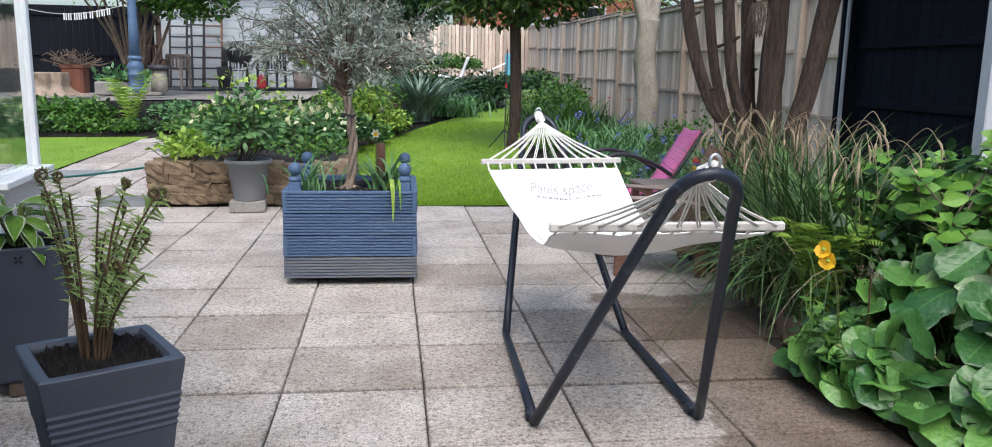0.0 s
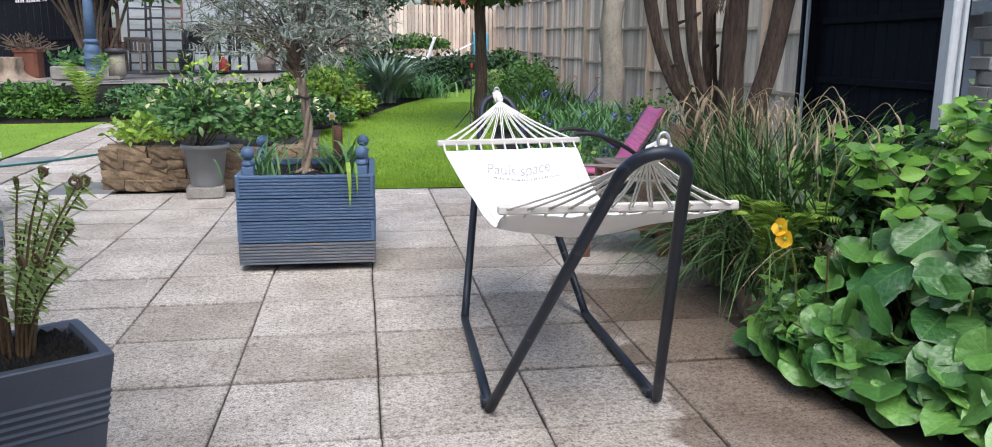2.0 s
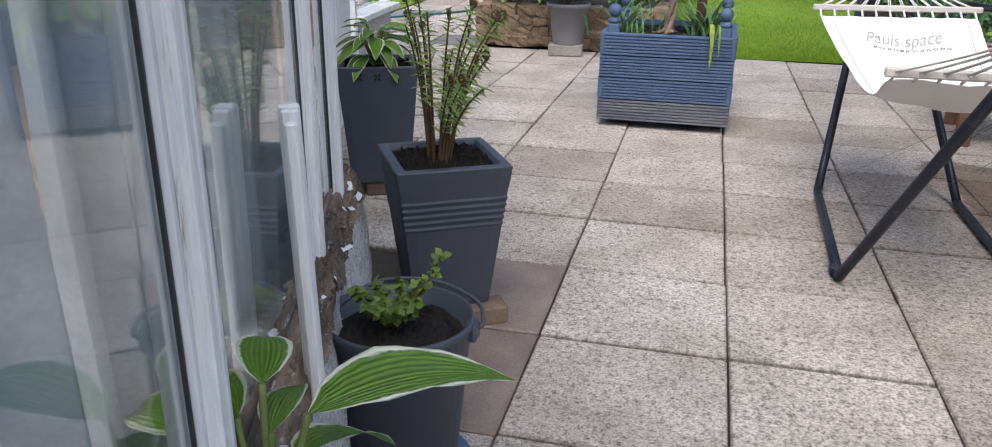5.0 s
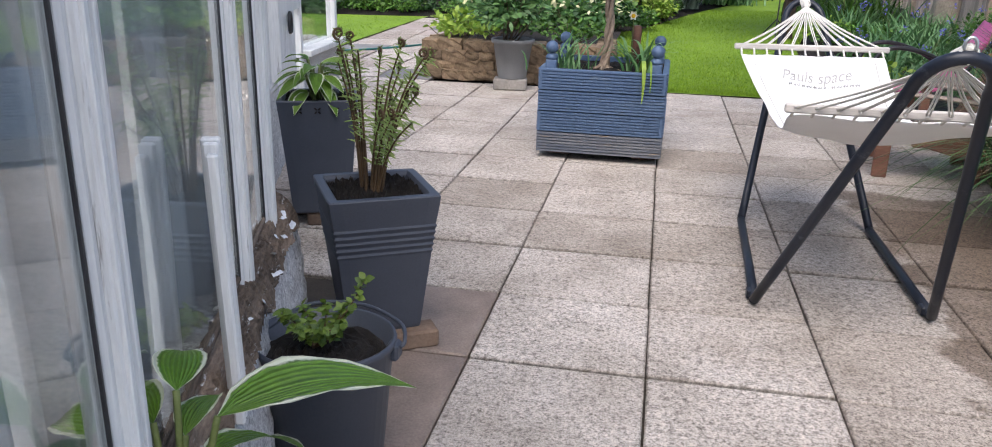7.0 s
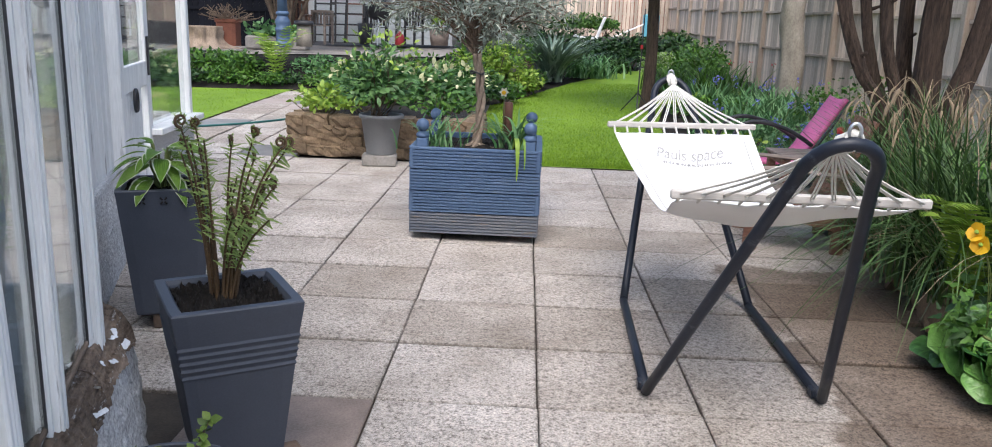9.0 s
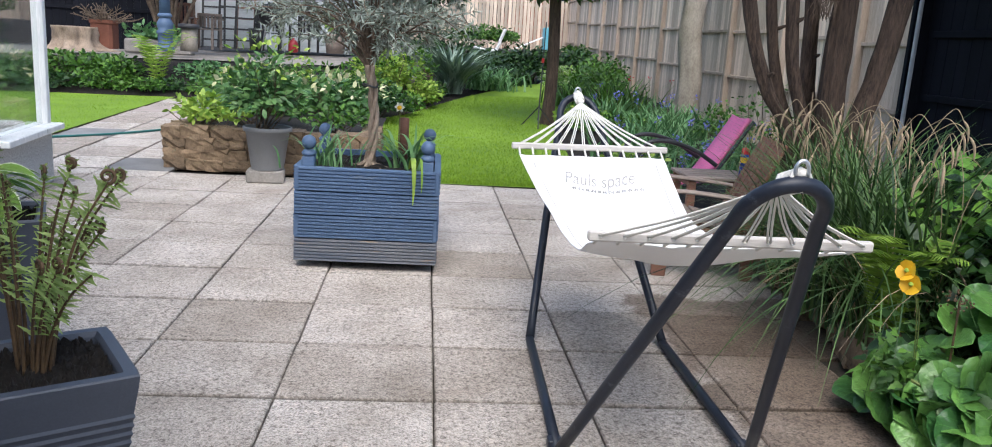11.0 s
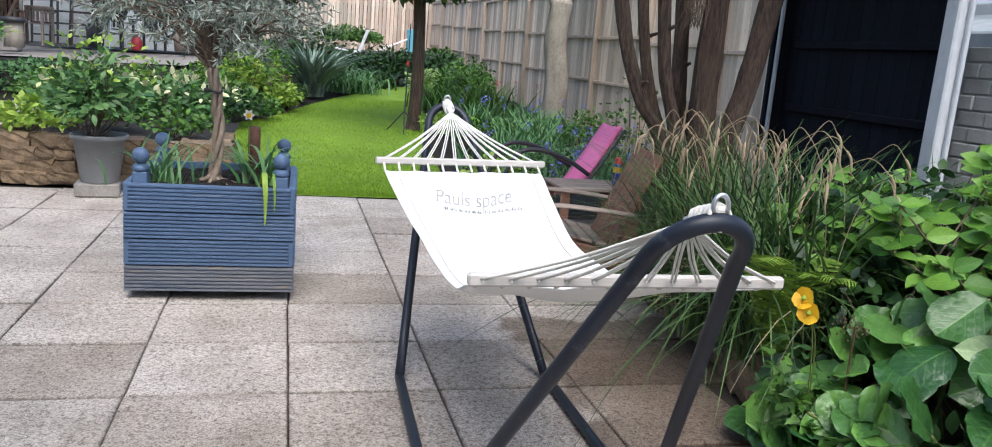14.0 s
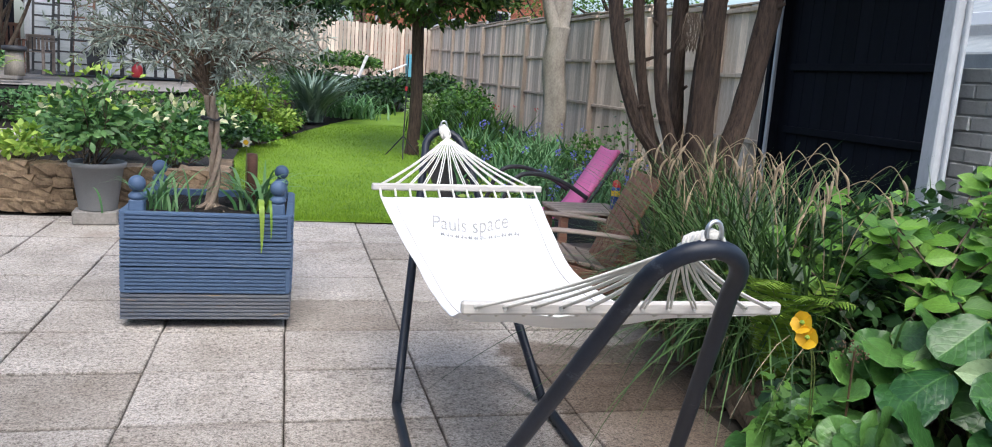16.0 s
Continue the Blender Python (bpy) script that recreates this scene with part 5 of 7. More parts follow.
def frond(shape, stems, path, length, leaflet, pairs, taper=True):
    """A fern frond: leaflets in pairs along a rib."""
    n = len(path)
    stems.tube(path, np.linspace(0.0035, 0.001, n), 5)
    mats = []
    tan = np.gradient(path, axis=0)
    for k in range(pairs):
        t = 0.12 + 0.86 * k / pairs
        i = min(int(t * (n - 1)), n - 2)
        p = path[i] + (path[i + 1] - path[i]) * (t * (n - 1) - i)
        d = tan[i] / np.linalg.norm(tan[i])
        side = np.cross(d, (0, 0, 1))
        side /= np.linalg.norm(side) + 1e-6
        up = np.cross(side, d)
        w = leaflet * (math.sin(math.pi * (0.12 + 0.86 * t)) ** 0.7 + 0.05)
        for sg in (-1, 1):
            mats.append(frames_along(p[None], (side * sg + d * 0.35 - up * 0.12)[None], up[None], [w])[0])
    shape.scatter(PINNA, np.array(mats))


def toothed(n=7, width=0.30):
    """A leaflet with a toothed outline."""
    vs, uv = [], []
    for i in range(n + 1):
        t = i / n
        w = width / 2 * (1 - t) ** 0.7 * (1.0 if i % 2 else 0.62) + 0.004
        for q in (-1, 0, 1):
            vs.append((w * q, t, -0.12 * t * t + 0.1 * abs(w * q)))
            uv.append((0.5 + q / 2, t))
    return np.array(vs), [(i * 3 + j, i * 3 + j + 1, i * 3 + j + 4, i * 3 + j + 3) for i in range(n) for j in range(2)], np.array(uv)


PINNA = toothed(7, 0.22)


def fern(name, at, count, length, leaflet, label, seed, lean=0.8, facing=None, material=None, rise=0.75):
    f = thing(name, at, label, "fern")
    rng = np.random.default_rng(seed)
    sh, st = Shape(), Shape()
    for k in range(count):
        a = (k / count) * 6.28 + 0.4 * rng.normal() if facing is None else facing + 0.7 * rng.normal()
        ln = length * (0.75 + 0.4 * rng.random())
        out = np.array((math.cos(a), math.sin(a), 0))
        le = lean * (0.6 + 0.6 * rng.random())
        path = smooth_path([(0, 0, 0), out * ln * le * 0.25 + np.array((0, 0, ln * rise * 0.55)), out * ln * le * 0.65 + np.array((0, 0, ln * rise * 0.9)), out * ln * le + np.array((0, 0, ln * rise * 0.92))], 6)
        frond(sh, st, path, ln, leaflet, 18)
    part("foliage", sh, material or L_FERN, f)
    part("twig_mass", st, STEM_GREEN, f, smooth=True)
    return f


fern("fern", (1.93, 3.72, 0.16), 11, 0.58, 0.10, "yellow-green fern among the sedge", 3, 0.5, 4.0, None, 1.0)


def poppy():
    p = thing("poppy", (1.80, 3.30, 0.1), "yellow poppy with two open flowers above divided leaves", "flower")
    rng = np.random.default_rng(5)
    st = Shape()
    o = np.array((1.80, 3.30, 0.1))
    for tip, tilt in ((np.array((1.60, 3.14, 0.665)), (-0.85, -0.35, 0.35)), (np.array((1.61, 3.12, 0.625)), (-0.8, -0.5, 0.15))):
        st.tube(smooth_path([(0, 0, 0), (tip - o) * 0.6 + np.array((0.02, 0, 0.06)), tip - o], 6), 0.0022, 5)
        fl = Shape()
        face = Vector(tilt).normalized()
        basis = face.to_track_quat("Z", "Y").to_matrix()
        for k in range(4):
            a = k * math.pi / 2 + 0.4
            out = basis @ Vector((math.cos(a), math.sin(a), 0.30))
            m = frames_along((tip - o)[None], np.array(out)[None], np.array(face)[None], [0.040])
            fl.scatter(leaf(1, 1.25, 6, 0.6, -0.1, -0.35, 0.5, 3, 0.05), m)
        ob = part("flower", fl, P_YELLOW, p, "yellow open flower", smooth=True)
        centre = tip - o + np.array(face) * 0.012
        part("flower_centre", Shape().lathe([(0.003, -0.006), (0.009, 0), (0.006, 0.007), (0.001, 0.010)], centre, 10), L_LIME, ob)
    part("stems", st, STEM_GREEN, p, smooth=True)
    lv = Shape()
    leaf_cloud(lv, toothed(5, 0.7), 130, (-0.06, -0.02, 0.16), (0.16, 0.16, 0.16), 0.05, rng, 0.9)
    part("foliage", lv, L_BUSH, p)


poppy()


def ground_cover(name, at, radii, n, size, label, seed, material):
    g = thing(name, at, label, "plant")
    sh = Shape()
    leaf_cloud(sh, leaf(1, 0.55, 4, 0.45, 0.15, 0.3), n, (0, 0, radii[2] * 0.6), radii, size, np.random.default_rng(seed), 0.8)
    part("foliage", sh, material, g, smooth=True)


# filler leaves: L_DARK carries the shade between the bed's plants as colour
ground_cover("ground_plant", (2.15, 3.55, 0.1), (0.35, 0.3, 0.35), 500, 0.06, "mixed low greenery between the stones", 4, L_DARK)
ground_cover("ground_plant", (2.15, 2.85, 0.02), (0.34, 0.42, 0.16), 500, 0.07, "low leaves under the bergenia, coloured dark for shade", 14, L_DARK)
ground_cover("ground_plant", (2.75, 2.4, 0.1), (0.6, 0.9, 0.55), 900, 0.10, "dense foliage at the back of the bed, coloured dark for shade", 6, L_DARK)
ground_cover("ground_plant", (3.2, 4.0, 0.1), (0.5, 0.9, 0.6), 800, 0.09, "dense foliage at the back of the bed, coloured dark for shade", 8, L_DARK)


# ---- conifer with many stems ----


def stem_path(points):
    return smooth_path(points, 8)


def bark_tube(shape, path, radii, seed, seg=14, rough=0.12, plates=0.0):
    """A trunk whose section is ridged along its length."""
    path = np.array(path)
    n = len(path)
    ang = np.linspace(0, 2 * np.pi, seg, endpoint=False)
    vs = []
    for i in range(n):
        for a in ang:
            r = radii[i] * (1 + rough * noise.noise((math.cos(a) * 3 + seed, math.sin(a) * 3, path[i][2] * 1.3)) + rough * 0.5 * noise.noise((math.cos(a) * 9, math.sin(a) * 9 + seed, path[i][2] * 5)) + plates * abs(noise.noise((math.cos(a) * 8 + seed, math.sin(a) * 8, path[i][2] * 2.6))) * 3)
            vs.append(path[i] + np.array((math.cos(a) * r, math.sin(a) * r, 0)))
    fs = [(i * seg + j, i * seg + (j + 1) % seg, (i + 1) * seg + (j + 1) % seg, (i + 1) * seg + j) for i in range(n - 1) for j in range(seg)]
    fs += [tuple(range(seg - 1, -1, -1)), tuple((n - 1) * seg + j for j in range(seg))]
    return shape.add(vs, fs)


def conifer():
    o = np.array((2.6, 5.98, 0.0))
    t = thing("conifer_tree", tuple(o), "old conifer with several dark ridged bare trunks", "tree")
    stems = (
        (((2.66, 6.25, 0.1), (2.51, 6.2, 0.81), (2.32, 6.2, 1.12), (2.15, 6.2, 1.55), (2.04, 6.2, 2.18), (1.98, 6.2, 3.2)), 0.062),
        (((2.72, 6.4, 0.1), (2.60, 6.4, 0.81), (2.48, 6.4, 1.14), (2.39, 6.4, 1.49), (2.29, 6.4, 2.21), (2.22, 6.4, 3.2)), 0.050),
        (((2.74, 6.3, 0.1), (2.66, 6.3, 0.84), (2.53, 6.3, 1.29), (2.46, 6.3, 1.77), (2.42, 6.3, 2.2), (2.40, 6.3, 3.2)), 0.055),
        (((2.86, 6.55, 0.1), (2.86, 6.6, 0.82), (2.79, 6.6, 1.19), (2.75, 6.6, 1.8), (2.74, 6.6, 2.24), (2.74, 6.6, 3.2)), 0.068),
        (((2.82, 6.35, 0.1), (2.84, 6.3, 0.82), (2.84, 6.3, 1.24), (2.85, 6.3, 1.78), (2.86, 6.3, 2.21), (2.88, 6.3, 3.2)), 0.108),
        (((2.94, 6.25, 0.1), (3.01, 6.2, 0.88), (3.11, 6.2, 1.29), (3.19, 6.2, 1.78), (3.25, 6.2, 2.2), (3.36, 6.2, 3.2)), 0.098),
    )
    for k, (pts, r) in enumerate(stems):
        pts = [(q[0] * 0.93, 0.066 + q[1] * 0.93, 0.1 if q[2] < 0.2 else 0.096 + q[2] * 0.93) for q in pts]
        path = smooth_path([np.array(p) - o for p in pts], 26)
        r *= 0.66
        sh = Shape()
        radii = [r * (1.18 - 0.22 * i / len(path) + 0.12 * max(0, 1 - i / 37)) for i in range(len(path))]
        bark_tube(sh, path, radii, k * 3.7, 40, 0.20, 0.055)
        tr = part("trunk", sh, BARK, t, "brown ridged trunk", smooth=True)
        rng = np.random.default_rng(k)
        for q in range(3):
            i = rng.integers(56, len(path) - 22)
            a = rng.random() * 6.28
            d = np.array((math.cos(a), math.sin(a), 0.4))
            part("branch_stub", Shape().tube([path[i], path[i] + d * (r + 0.02), path[i] + d * (r + 0.05)], [0.018, 0.014, 0.010], 6), BARK, tr)
    crown = Shape()
    rng = np.random.default_rng(3)
    for c, rr, n in (((0, 0, 4.0), (1.7, 1.5, 0.9), 2200), ((-0.4, -0.3, 4.6), (1.3, 1.3, 0.9), 1200)):
        leaf_cloud(crown, leaf(1, 0.35, 3, 0.4, 0.1, 0.4), n, c, rr, 0.2, rng, 0.8, flat_base=False)
    part("crown", crown, L_CONIFER, t, "dark green crown high overhead")
    tuft = Shape()
    for k in range(50):
        p = np.array((-0.13 + 0.03 * rng.normal(), -0.15 + 0.02 * rng.normal(), 1.86))
        tuft.tube([p, p + np.array((0.02 * rng.normal(), 0.02 * rng.normal(), -0.10)), p + np.array((0.035 * rng.normal(), 0.02 * rng.normal(), -0.2 - 0.05 * rng.random()))], 0.0022, 4)
    part("bark_tuft", tuft, TWIG, t, "hanging tuft of frayed bark")


conifer()

# ---- middle garden ----
BROAD = leaf(1, 0.55, 3, 0.45, 0.15, 0.3)
NARROW = leaf(1, 0.26, 3, 0.4, 0.1, 0.4)
SPRAY = leaf(1, 0.42, 3, 0.35, 0.2, 0.5)


def bush(name, at, radii, n, size, label, material, seed, template=None, category="bush", accents=()):
    """A shrub: stems from the ground and a lumpy mass of leaves."""
    b = thing(name, at, label, category)
    rng = np.random.default_rng(seed)
    if name in ("shrub", "bed_bush"):
        radii, n = (radii[0] * 1.25, radii[1] * 1.2, radii[2] * (0.98 if name == 'bed_bush' else 1.12)), int(n * 1.5)
    st = Shape()
    for k in range(12):
        d = unit(1, rng)[0]
        d[2] = abs(d[2]) + 0.3
        tip = d * np.array(radii) * 0.8 + np.array((0, 0, radii[2] * 0.5))
        st.tube(smooth_path([(0.05 * rng.normal(), 0.05 * rng.normal(), -0.02), tip * 0.5 + 0.03 * rng.normal(size=3), tip], 4), np.linspace(0.008, 0.002, 9), 5)
    part("twig_mass", st, TWIG, b, smooth=True)
    lv = Shape()
    parts = max(2, int(n / 500))
    for q in range(parts):
        off = unit(1, rng)[0] * np.array(radii) * 0.35
        leaf_cloud(lv, template or BROAD, n // parts, np.array((0, 0, radii[2] * 0.85)) + off * np.array((1, 1, 0.6)), np.array(radii) * 0.78, size, rng, 0.75)
    part("foliage", lv, material, b, smooth=True)
    for acc_mat, cnt, sz, acc_label in accents:
        a = Shape()
        d = unit(cnt, rng)
        d[:, 2] = np.abs(d[:, 2]) * 0.9 + 0.15
        p = np.array((0, 0, radii[2] * 0.9)) + d * np.array(radii) * (0.85 + 0.25 * rng.random((cnt, 1)))
        a.scatter(BROAD, frames_along(p, d + 0.9 * unit(cnt, rng), np.array((0, 0, 1.0)) + 0.6 * unit(cnt, rng), sz * (0.6 + 0.8 * rng.random(cnt))))
        part("foliage", a, acc_mat, b, acc_label, smooth=True)
    return b


# grey pot of hellebores on a block in front of the wall
block = part("stone_block", Shape().box((0, 0, 0.055), (0.33, 0.22, 0.11), None, 0.012), STONE_GREY)
block.matrix_basis = pose(-1.48, 8.0, 0, 0, 0, 6)
tagged(block, "pale stone block under the grey pot", "block")
g = thing("grey_pot", (-1.47, 8.03, 0.11), "round grey plastic pot in front of the stone wall", "pot")
part("pot", Shape().lathe([(0.140, 0), (0.143, 0.01), (0.192, 0.34), (0.213, 0.345), (0.216, 0.38), (0.210, 0.385), (0.196, 0.382), (0.188, 0.35)], (0, 0, 0), 32), PLASTIC_PALE, g, smooth=True)
part("soil", Shape().lathe([(0.001, 0.352), (0.19, 0.35)], (0, 0, 0), 24), SOIL, g)
bush("hellebore", (-1.47, 8.03, 0.46), (0.38, 0.36, 0.42), 1150, 0.082, "leafy green hellebore spilling over its grey pot", L_HELLEBORE, 2, leaf(1, 0.42, 4, 0.5, 0.15, 0.35), "plant", ((L_LIME, 120, 0.06, "pale green young leaves"),))

# raised bed behind the wall
bed = sheet("raised_bed", np.linspace(-2.45, -0.55, 9), np.linspace(8.5, 11.0, 9), lambda x, y: 0.34, SOIL, label="dark soil of the raised bed", category="ground")
bush("trailing_shrub", (-2.45, 9.2, 0.36), (0.42, 0.35, 0.20), 500, 0.075, "lime-green trailing shrub on the stone wall", L_LIME, 3)
bush("shrub", (-2.1, 9.9, 0.36), (0.42, 0.4, 0.22), 420, 0.07, "leafy green shrub in the raised bed", L_BUSH, 4)
bush("shrub", (-1.1, 9.6, 0.36), (0.32, 0.3, 0.15), 280, 0.06, "low green shrub in the raised bed", L_BUSH, 5)
bush("fatsia", (-2.25, 11.3, 0.36), (0.6, 0.5, 0.32), 700, 0.12, "green shrub with creamy yellow young leaves", L_HELLEBORE, 6, None, "bush", ((L_CREAM, 90, 0.085, "creamy yellow young leaves"),))
bush("fatsia", (-1.35, 11.9, 0.30), (0.65, 0.5, 0.30), 650, 0.11, "green shrub with creamy white young leaves", L_HELLEBORE, 7, None, "bush", ((L_CREAM, 110, 0.085, "creamy white young leaves"),))
bush("shrub", (-3.0, 12.6, 0.16), (0.5, 0.8, 0.42), 900, 0.08, "leafy green shrub beside the path", L_BUSH, 8)
bush("shrub", (-1.9, 13.6, 0.2), (0.9, 0.7, 0.42), 1300, 0.08, "dense green shrub in the middle bed", L_BUSH, 9)
bush("shrub", (-0.95, 12.9, 0.2), (0.45, 0.45, 0.26), 700, 0.07, "low green plants along the lawn edge", L_DARK, 10)
bush("shrub", (-0.75, 14.9, 0.3), (0.55, 0.5, 0.52), 1300, 0.075, "fresh green shrub beside the lawn", L_LIME, 11, accents=((L_BUSH, 500, 0.08, ""),))
bush("shrub", (-1.6, 15.2, 0.3), (0.7, 0.5, 0.30), 900, 0.08, "low green shrub by the stone slab", L_BUSH, 12)
bush("shrub", (-0.55, 16.6, 0.36), (0.40, 0.4, 0.30), 800, 0.07, "green shrub beside the lawn", L_BUSH, 13)
for k, (x, y, rx, rz, mt) in enumerate(((-1.25, 12.5, 0.4, 0.2, L_BUSH), (-0.55, 13.7, 0.42, 0.24, L_BUSH), (-0.2, 14.6, 0.36, 0.26, L_LIME), (-0.1, 15.4, 0.36, 0.25, L_BUSH), (-1.2, 14.4, 0.6, 0.32, L_HELLEBORE), (0.05, 16.3, 0.3, 0.2, L_DARK), (-2.6, 14.2, 0.6, 0.3, L_BUSH))):
    bush("edge_plant", (x, y, slope(y)), (rx, rx * 0.9, rz), 700, 0.075, "leafy low plant along the curved lawn edge", mt, 170 + k, None, "plant")
tagged(part("flat_stone", Shape().box((-1.0, 15.4, 0.62), (1.6, 0.9, 0.10), None, 0.02), STONE_GREY), "flat pale stone slab on the bank", "stone")
tagged(part("boulder", Shape().box((-1.0, 15.45, 0.40), (1.1, 0.6, 0.42), None, 0.02), SANDSTONE), "rough stone base under the flat slab", "stone")


def strap_plant(name, at, n, length, width, lean, droop, label, material, seed, category="plant", spread=(0.06, 0.06), flowers=None):
    p = thing(name, at, label, category)
    b = Shape()
    rng = np.random.default_rng(seed)
    blades(b, n, (0, 0, 0), spread, length, width, rng, lean, droop, 6, 0.04, 0.6)
    part("foliage", b, material, p, smooth=True)
    if flowers:
        fm, cnt, hgt = flowers
        for k in range(cnt):
            q = np.array((spread[0] * 1.4 * rng.normal(), spread[1] * 1.4 * rng.normal(), hgt * (0.75 + 0.4 * rng.random())))
            part("stem", Shape().tube([(q[0] * 0.7, q[1] * 0.7, 0), q], 0.003, 4), STEM_GREEN, p)
            d = unit(9, rng)
            part("flower", Shape().scatter(BROAD, frames_along(q + d * 0.02, d, unit(9, rng), np.full(9, 0.035))), fm, p)
    return p


strap_plant("yucca", (0.35, 17.2, 0.45), 360, 1.15, 0.058, 0.95, 0.65, "grey-green yucca with stiff sword leaves", L_YUCCA, 1, spread=(0.08, 0.08))
strap_plant("daylily", (1.15, 18.4, 0.5), 260, 0.75, 0.035, 0.9, 1.1, "arching green strap-leaved clump by the lawn", L_IRIS, 2, spread=(0.25, 0.25))
strap_plant("daylily", (1.75, 19.8, 0.56), 240, 0.72, 0.035, 0.9, 1.1, "arching green strap-leaved clump by the lawn", L_DARK, 3, spread=(0.25, 0.25))
bush("shrub", (0.2, 18.6, 0.5), (0.9, 0.6, 0.6), 1300, 0.10, "dark shrub behind the yucca", L_DARK, 18)
bush("shrub", (2.5, 21.2, 0.62), (0.8, 0.6, 0.45), 1200, 0.11, "dark leafy shrub at the lawn's end", L_DARK, 14)
bush("shrub", (1.4, 21.2, 0.62), (0.7, 0.6, 0.35), 900, 0.11, "dark leafy shrub at the lawn's end", L_DARK, 15)
bush("shrub", (1.2, 26.2, 1.42), (0.9, 0.5, 0.35), 700, 0.11, "green shrub on the upper bed", L_BUSH, 16)
bush("shrub", (2.2, 26.6, 1.42), (0.5, 0.4, 0.25), 400, 0.11, "green shrub on the upper bed", L_BUSH, 17)


def standard_tree(name, at, height, r, crown, label, seed, material, n=5000):
    t = thing(name, at, label, "tree")
    rng = np.random.default_rng(seed)
    sh = Shape()
    path = smooth_path([(0, 0, -0.05), (0.03, 0, height * 0.4), (0.0, 0.02, height)], 12)
    bark_tube(sh, path, [r * (1.12 - 0.2 * i / len(path) + 0.25 * max(0, 1 - i / 4)) for i in range(len(path))], seed, 14, 0.08)
    tr = part("trunk", sh, BARK, t, smooth=True)
    tops = []
    for k in range(7):
        a = k * 0.9 + rng.random() * 0.4
        e = np.array((math.cos(a) * crown[0] * 0.7, math.sin(a) * crown[1] * 0.7, height + crown[2] * (0.35 + 0.8 * rng.random())))
        limb = smooth_path([(0, 0.02, height - 0.12), np.array((math.cos(a) * 0.22, math.sin(a) * 0.22, height + 0.12)), e], 6)
        part("limb", Shape().tube(limb, np.linspace(r * 0.55, r * 0.15, len(limb)), 8), BARK, t, smooth=True)
        tops.append(e)
    lv = Shape()
    c = np.array((0, 0, height + crown[2] * 0.85))
    leaf_cloud(lv, SPRAY, n // 2, c, crown, 0.13, rng, 0.7, 0.3, 0.35, 9, False)
    for e in tops:
        leaf_cloud(lv, SPRAY, n // 14, e + np.array((0, 0, 0.05)), np.array(crown) * 0.45, 0.13, rng, 0.9, 0.3, 0.35, 4, False)
    part("crown", lv, material, t)
    return t


standard_tree("clipped_tree", (1.80, 13.3, 0.24), 1.95, 0.088, (1.35, 1.2, 0.75), "small tree with dark trunk and umbrella crown", 3, L_CONIFER, 7000)
standard_tree("clipped_tree", (-0.15, 20.5, 0.6), 1.75, 0.13, (1.5, 1.3, 0.9), "dark rounded evergreen tree behind the yucca", 4, L_DARK, 5500)

# pale trunk beside the fence
pt = thing("pale_tree", (4.05, 13.4, 0.24), "smooth pale grey tree trunk beside the fence", "tree")
sh = Shape()
path_pts = smooth_path([(0.02, 0, -0.05), (0.05, 0, 0.7), (-0.02, 0, 1.4), (0.02, 0, 1.95)], 14)
bark_tube(sh, path_pts, [0.165 * (1.12 - 0.20 * i / len(path_pts) + 0.3 * max(0, i / len(path_pts) - 0.8)) for i in range(len(path_pts))], 9.1, 24, 0.16)
part("trunk", sh, PALE_BARK, pt, smooth=True)
for a, e in ((0, (-0.35, 0, 3.6)), (1, (0.25, 0.1, 3.7)), (2, (0.05, 0.3, 3.9))):
    limb = smooth_path([(0.02 + 0.12 * e[0], 0, 1.82), np.array(e) * np.array((0.6, 0.6, 0.68)), e], 6)
    part("limb", Shape().tube(limb, np.linspace(0.115, 0.05, len(limb)), 10), PALE_BARK, pt, smooth=True)
lv = Shape()
leaf_cloud(lv, BROAD, 1500, (0.6, 0, 4.8), (1.6, 1.6, 0.8), 0.13, np.random.default_rng(12), 0.9, flat_base=False)
part("crown", lv, L_BUSH, pt, "leafy crown high overhead", smooth=True)

# border along the fence
border = (
    ("iris", 2.5, 10.2, 160, 0.55, 0.030, L_IRIS, (P_BLUE, 7, 0.5)), ("iris", 3.1, 11.2, 170, 0.6, 0.030, L_IRIS, None),
    ("iris", 3.7, 12.4, 170, 0.6, 0.030, L_IRIS, (P_BLUE, 8, 0.55)), ("iris", 2.7, 13.0, 160, 0.6, 0.030, L_IRIS, (P_BLUE, 6, 0.6)),
    ("iris", 3.2, 14.6, 200, 0.75, 0.032, L_BUSH, None), ("bluebell", 3.3, 9.4, 140, 0.42, 0.022, L_IRIS, (P_BLUE, 14, 0.42)),
    ("bluebell", 2.6, 8.9, 140, 0.40, 0.022, L_IRIS, (P_BLUE, 6, 0.42)), ("bluebell", 3.9, 10.4, 140, 0.45, 0.022, L_IRIS, (P_BLUE, 16, 0.45)),
    ("iris", 2.6, 15.8, 160, 0.6, 0.030, L_BUSH, None), ("tulip", 3.8, 14.4, 60, 0.5, 0.03, L_IRIS, (P_RED, 3, 0.6)),
)
for k, (nm, x, y, n, ln, wd, mt, fl) in enumerate(border):
    strap_plant(nm, (x, y, slope(y)), n, ln, wd, 0.6, 0.5, {"iris": "upright green iris clump in the border", "bluebell": "bluebells flowering below the fence", "tulip": "red flowers in the border below the fence"}[nm], mt, 40 + k, "plant", (0.22, 0.2), fl)
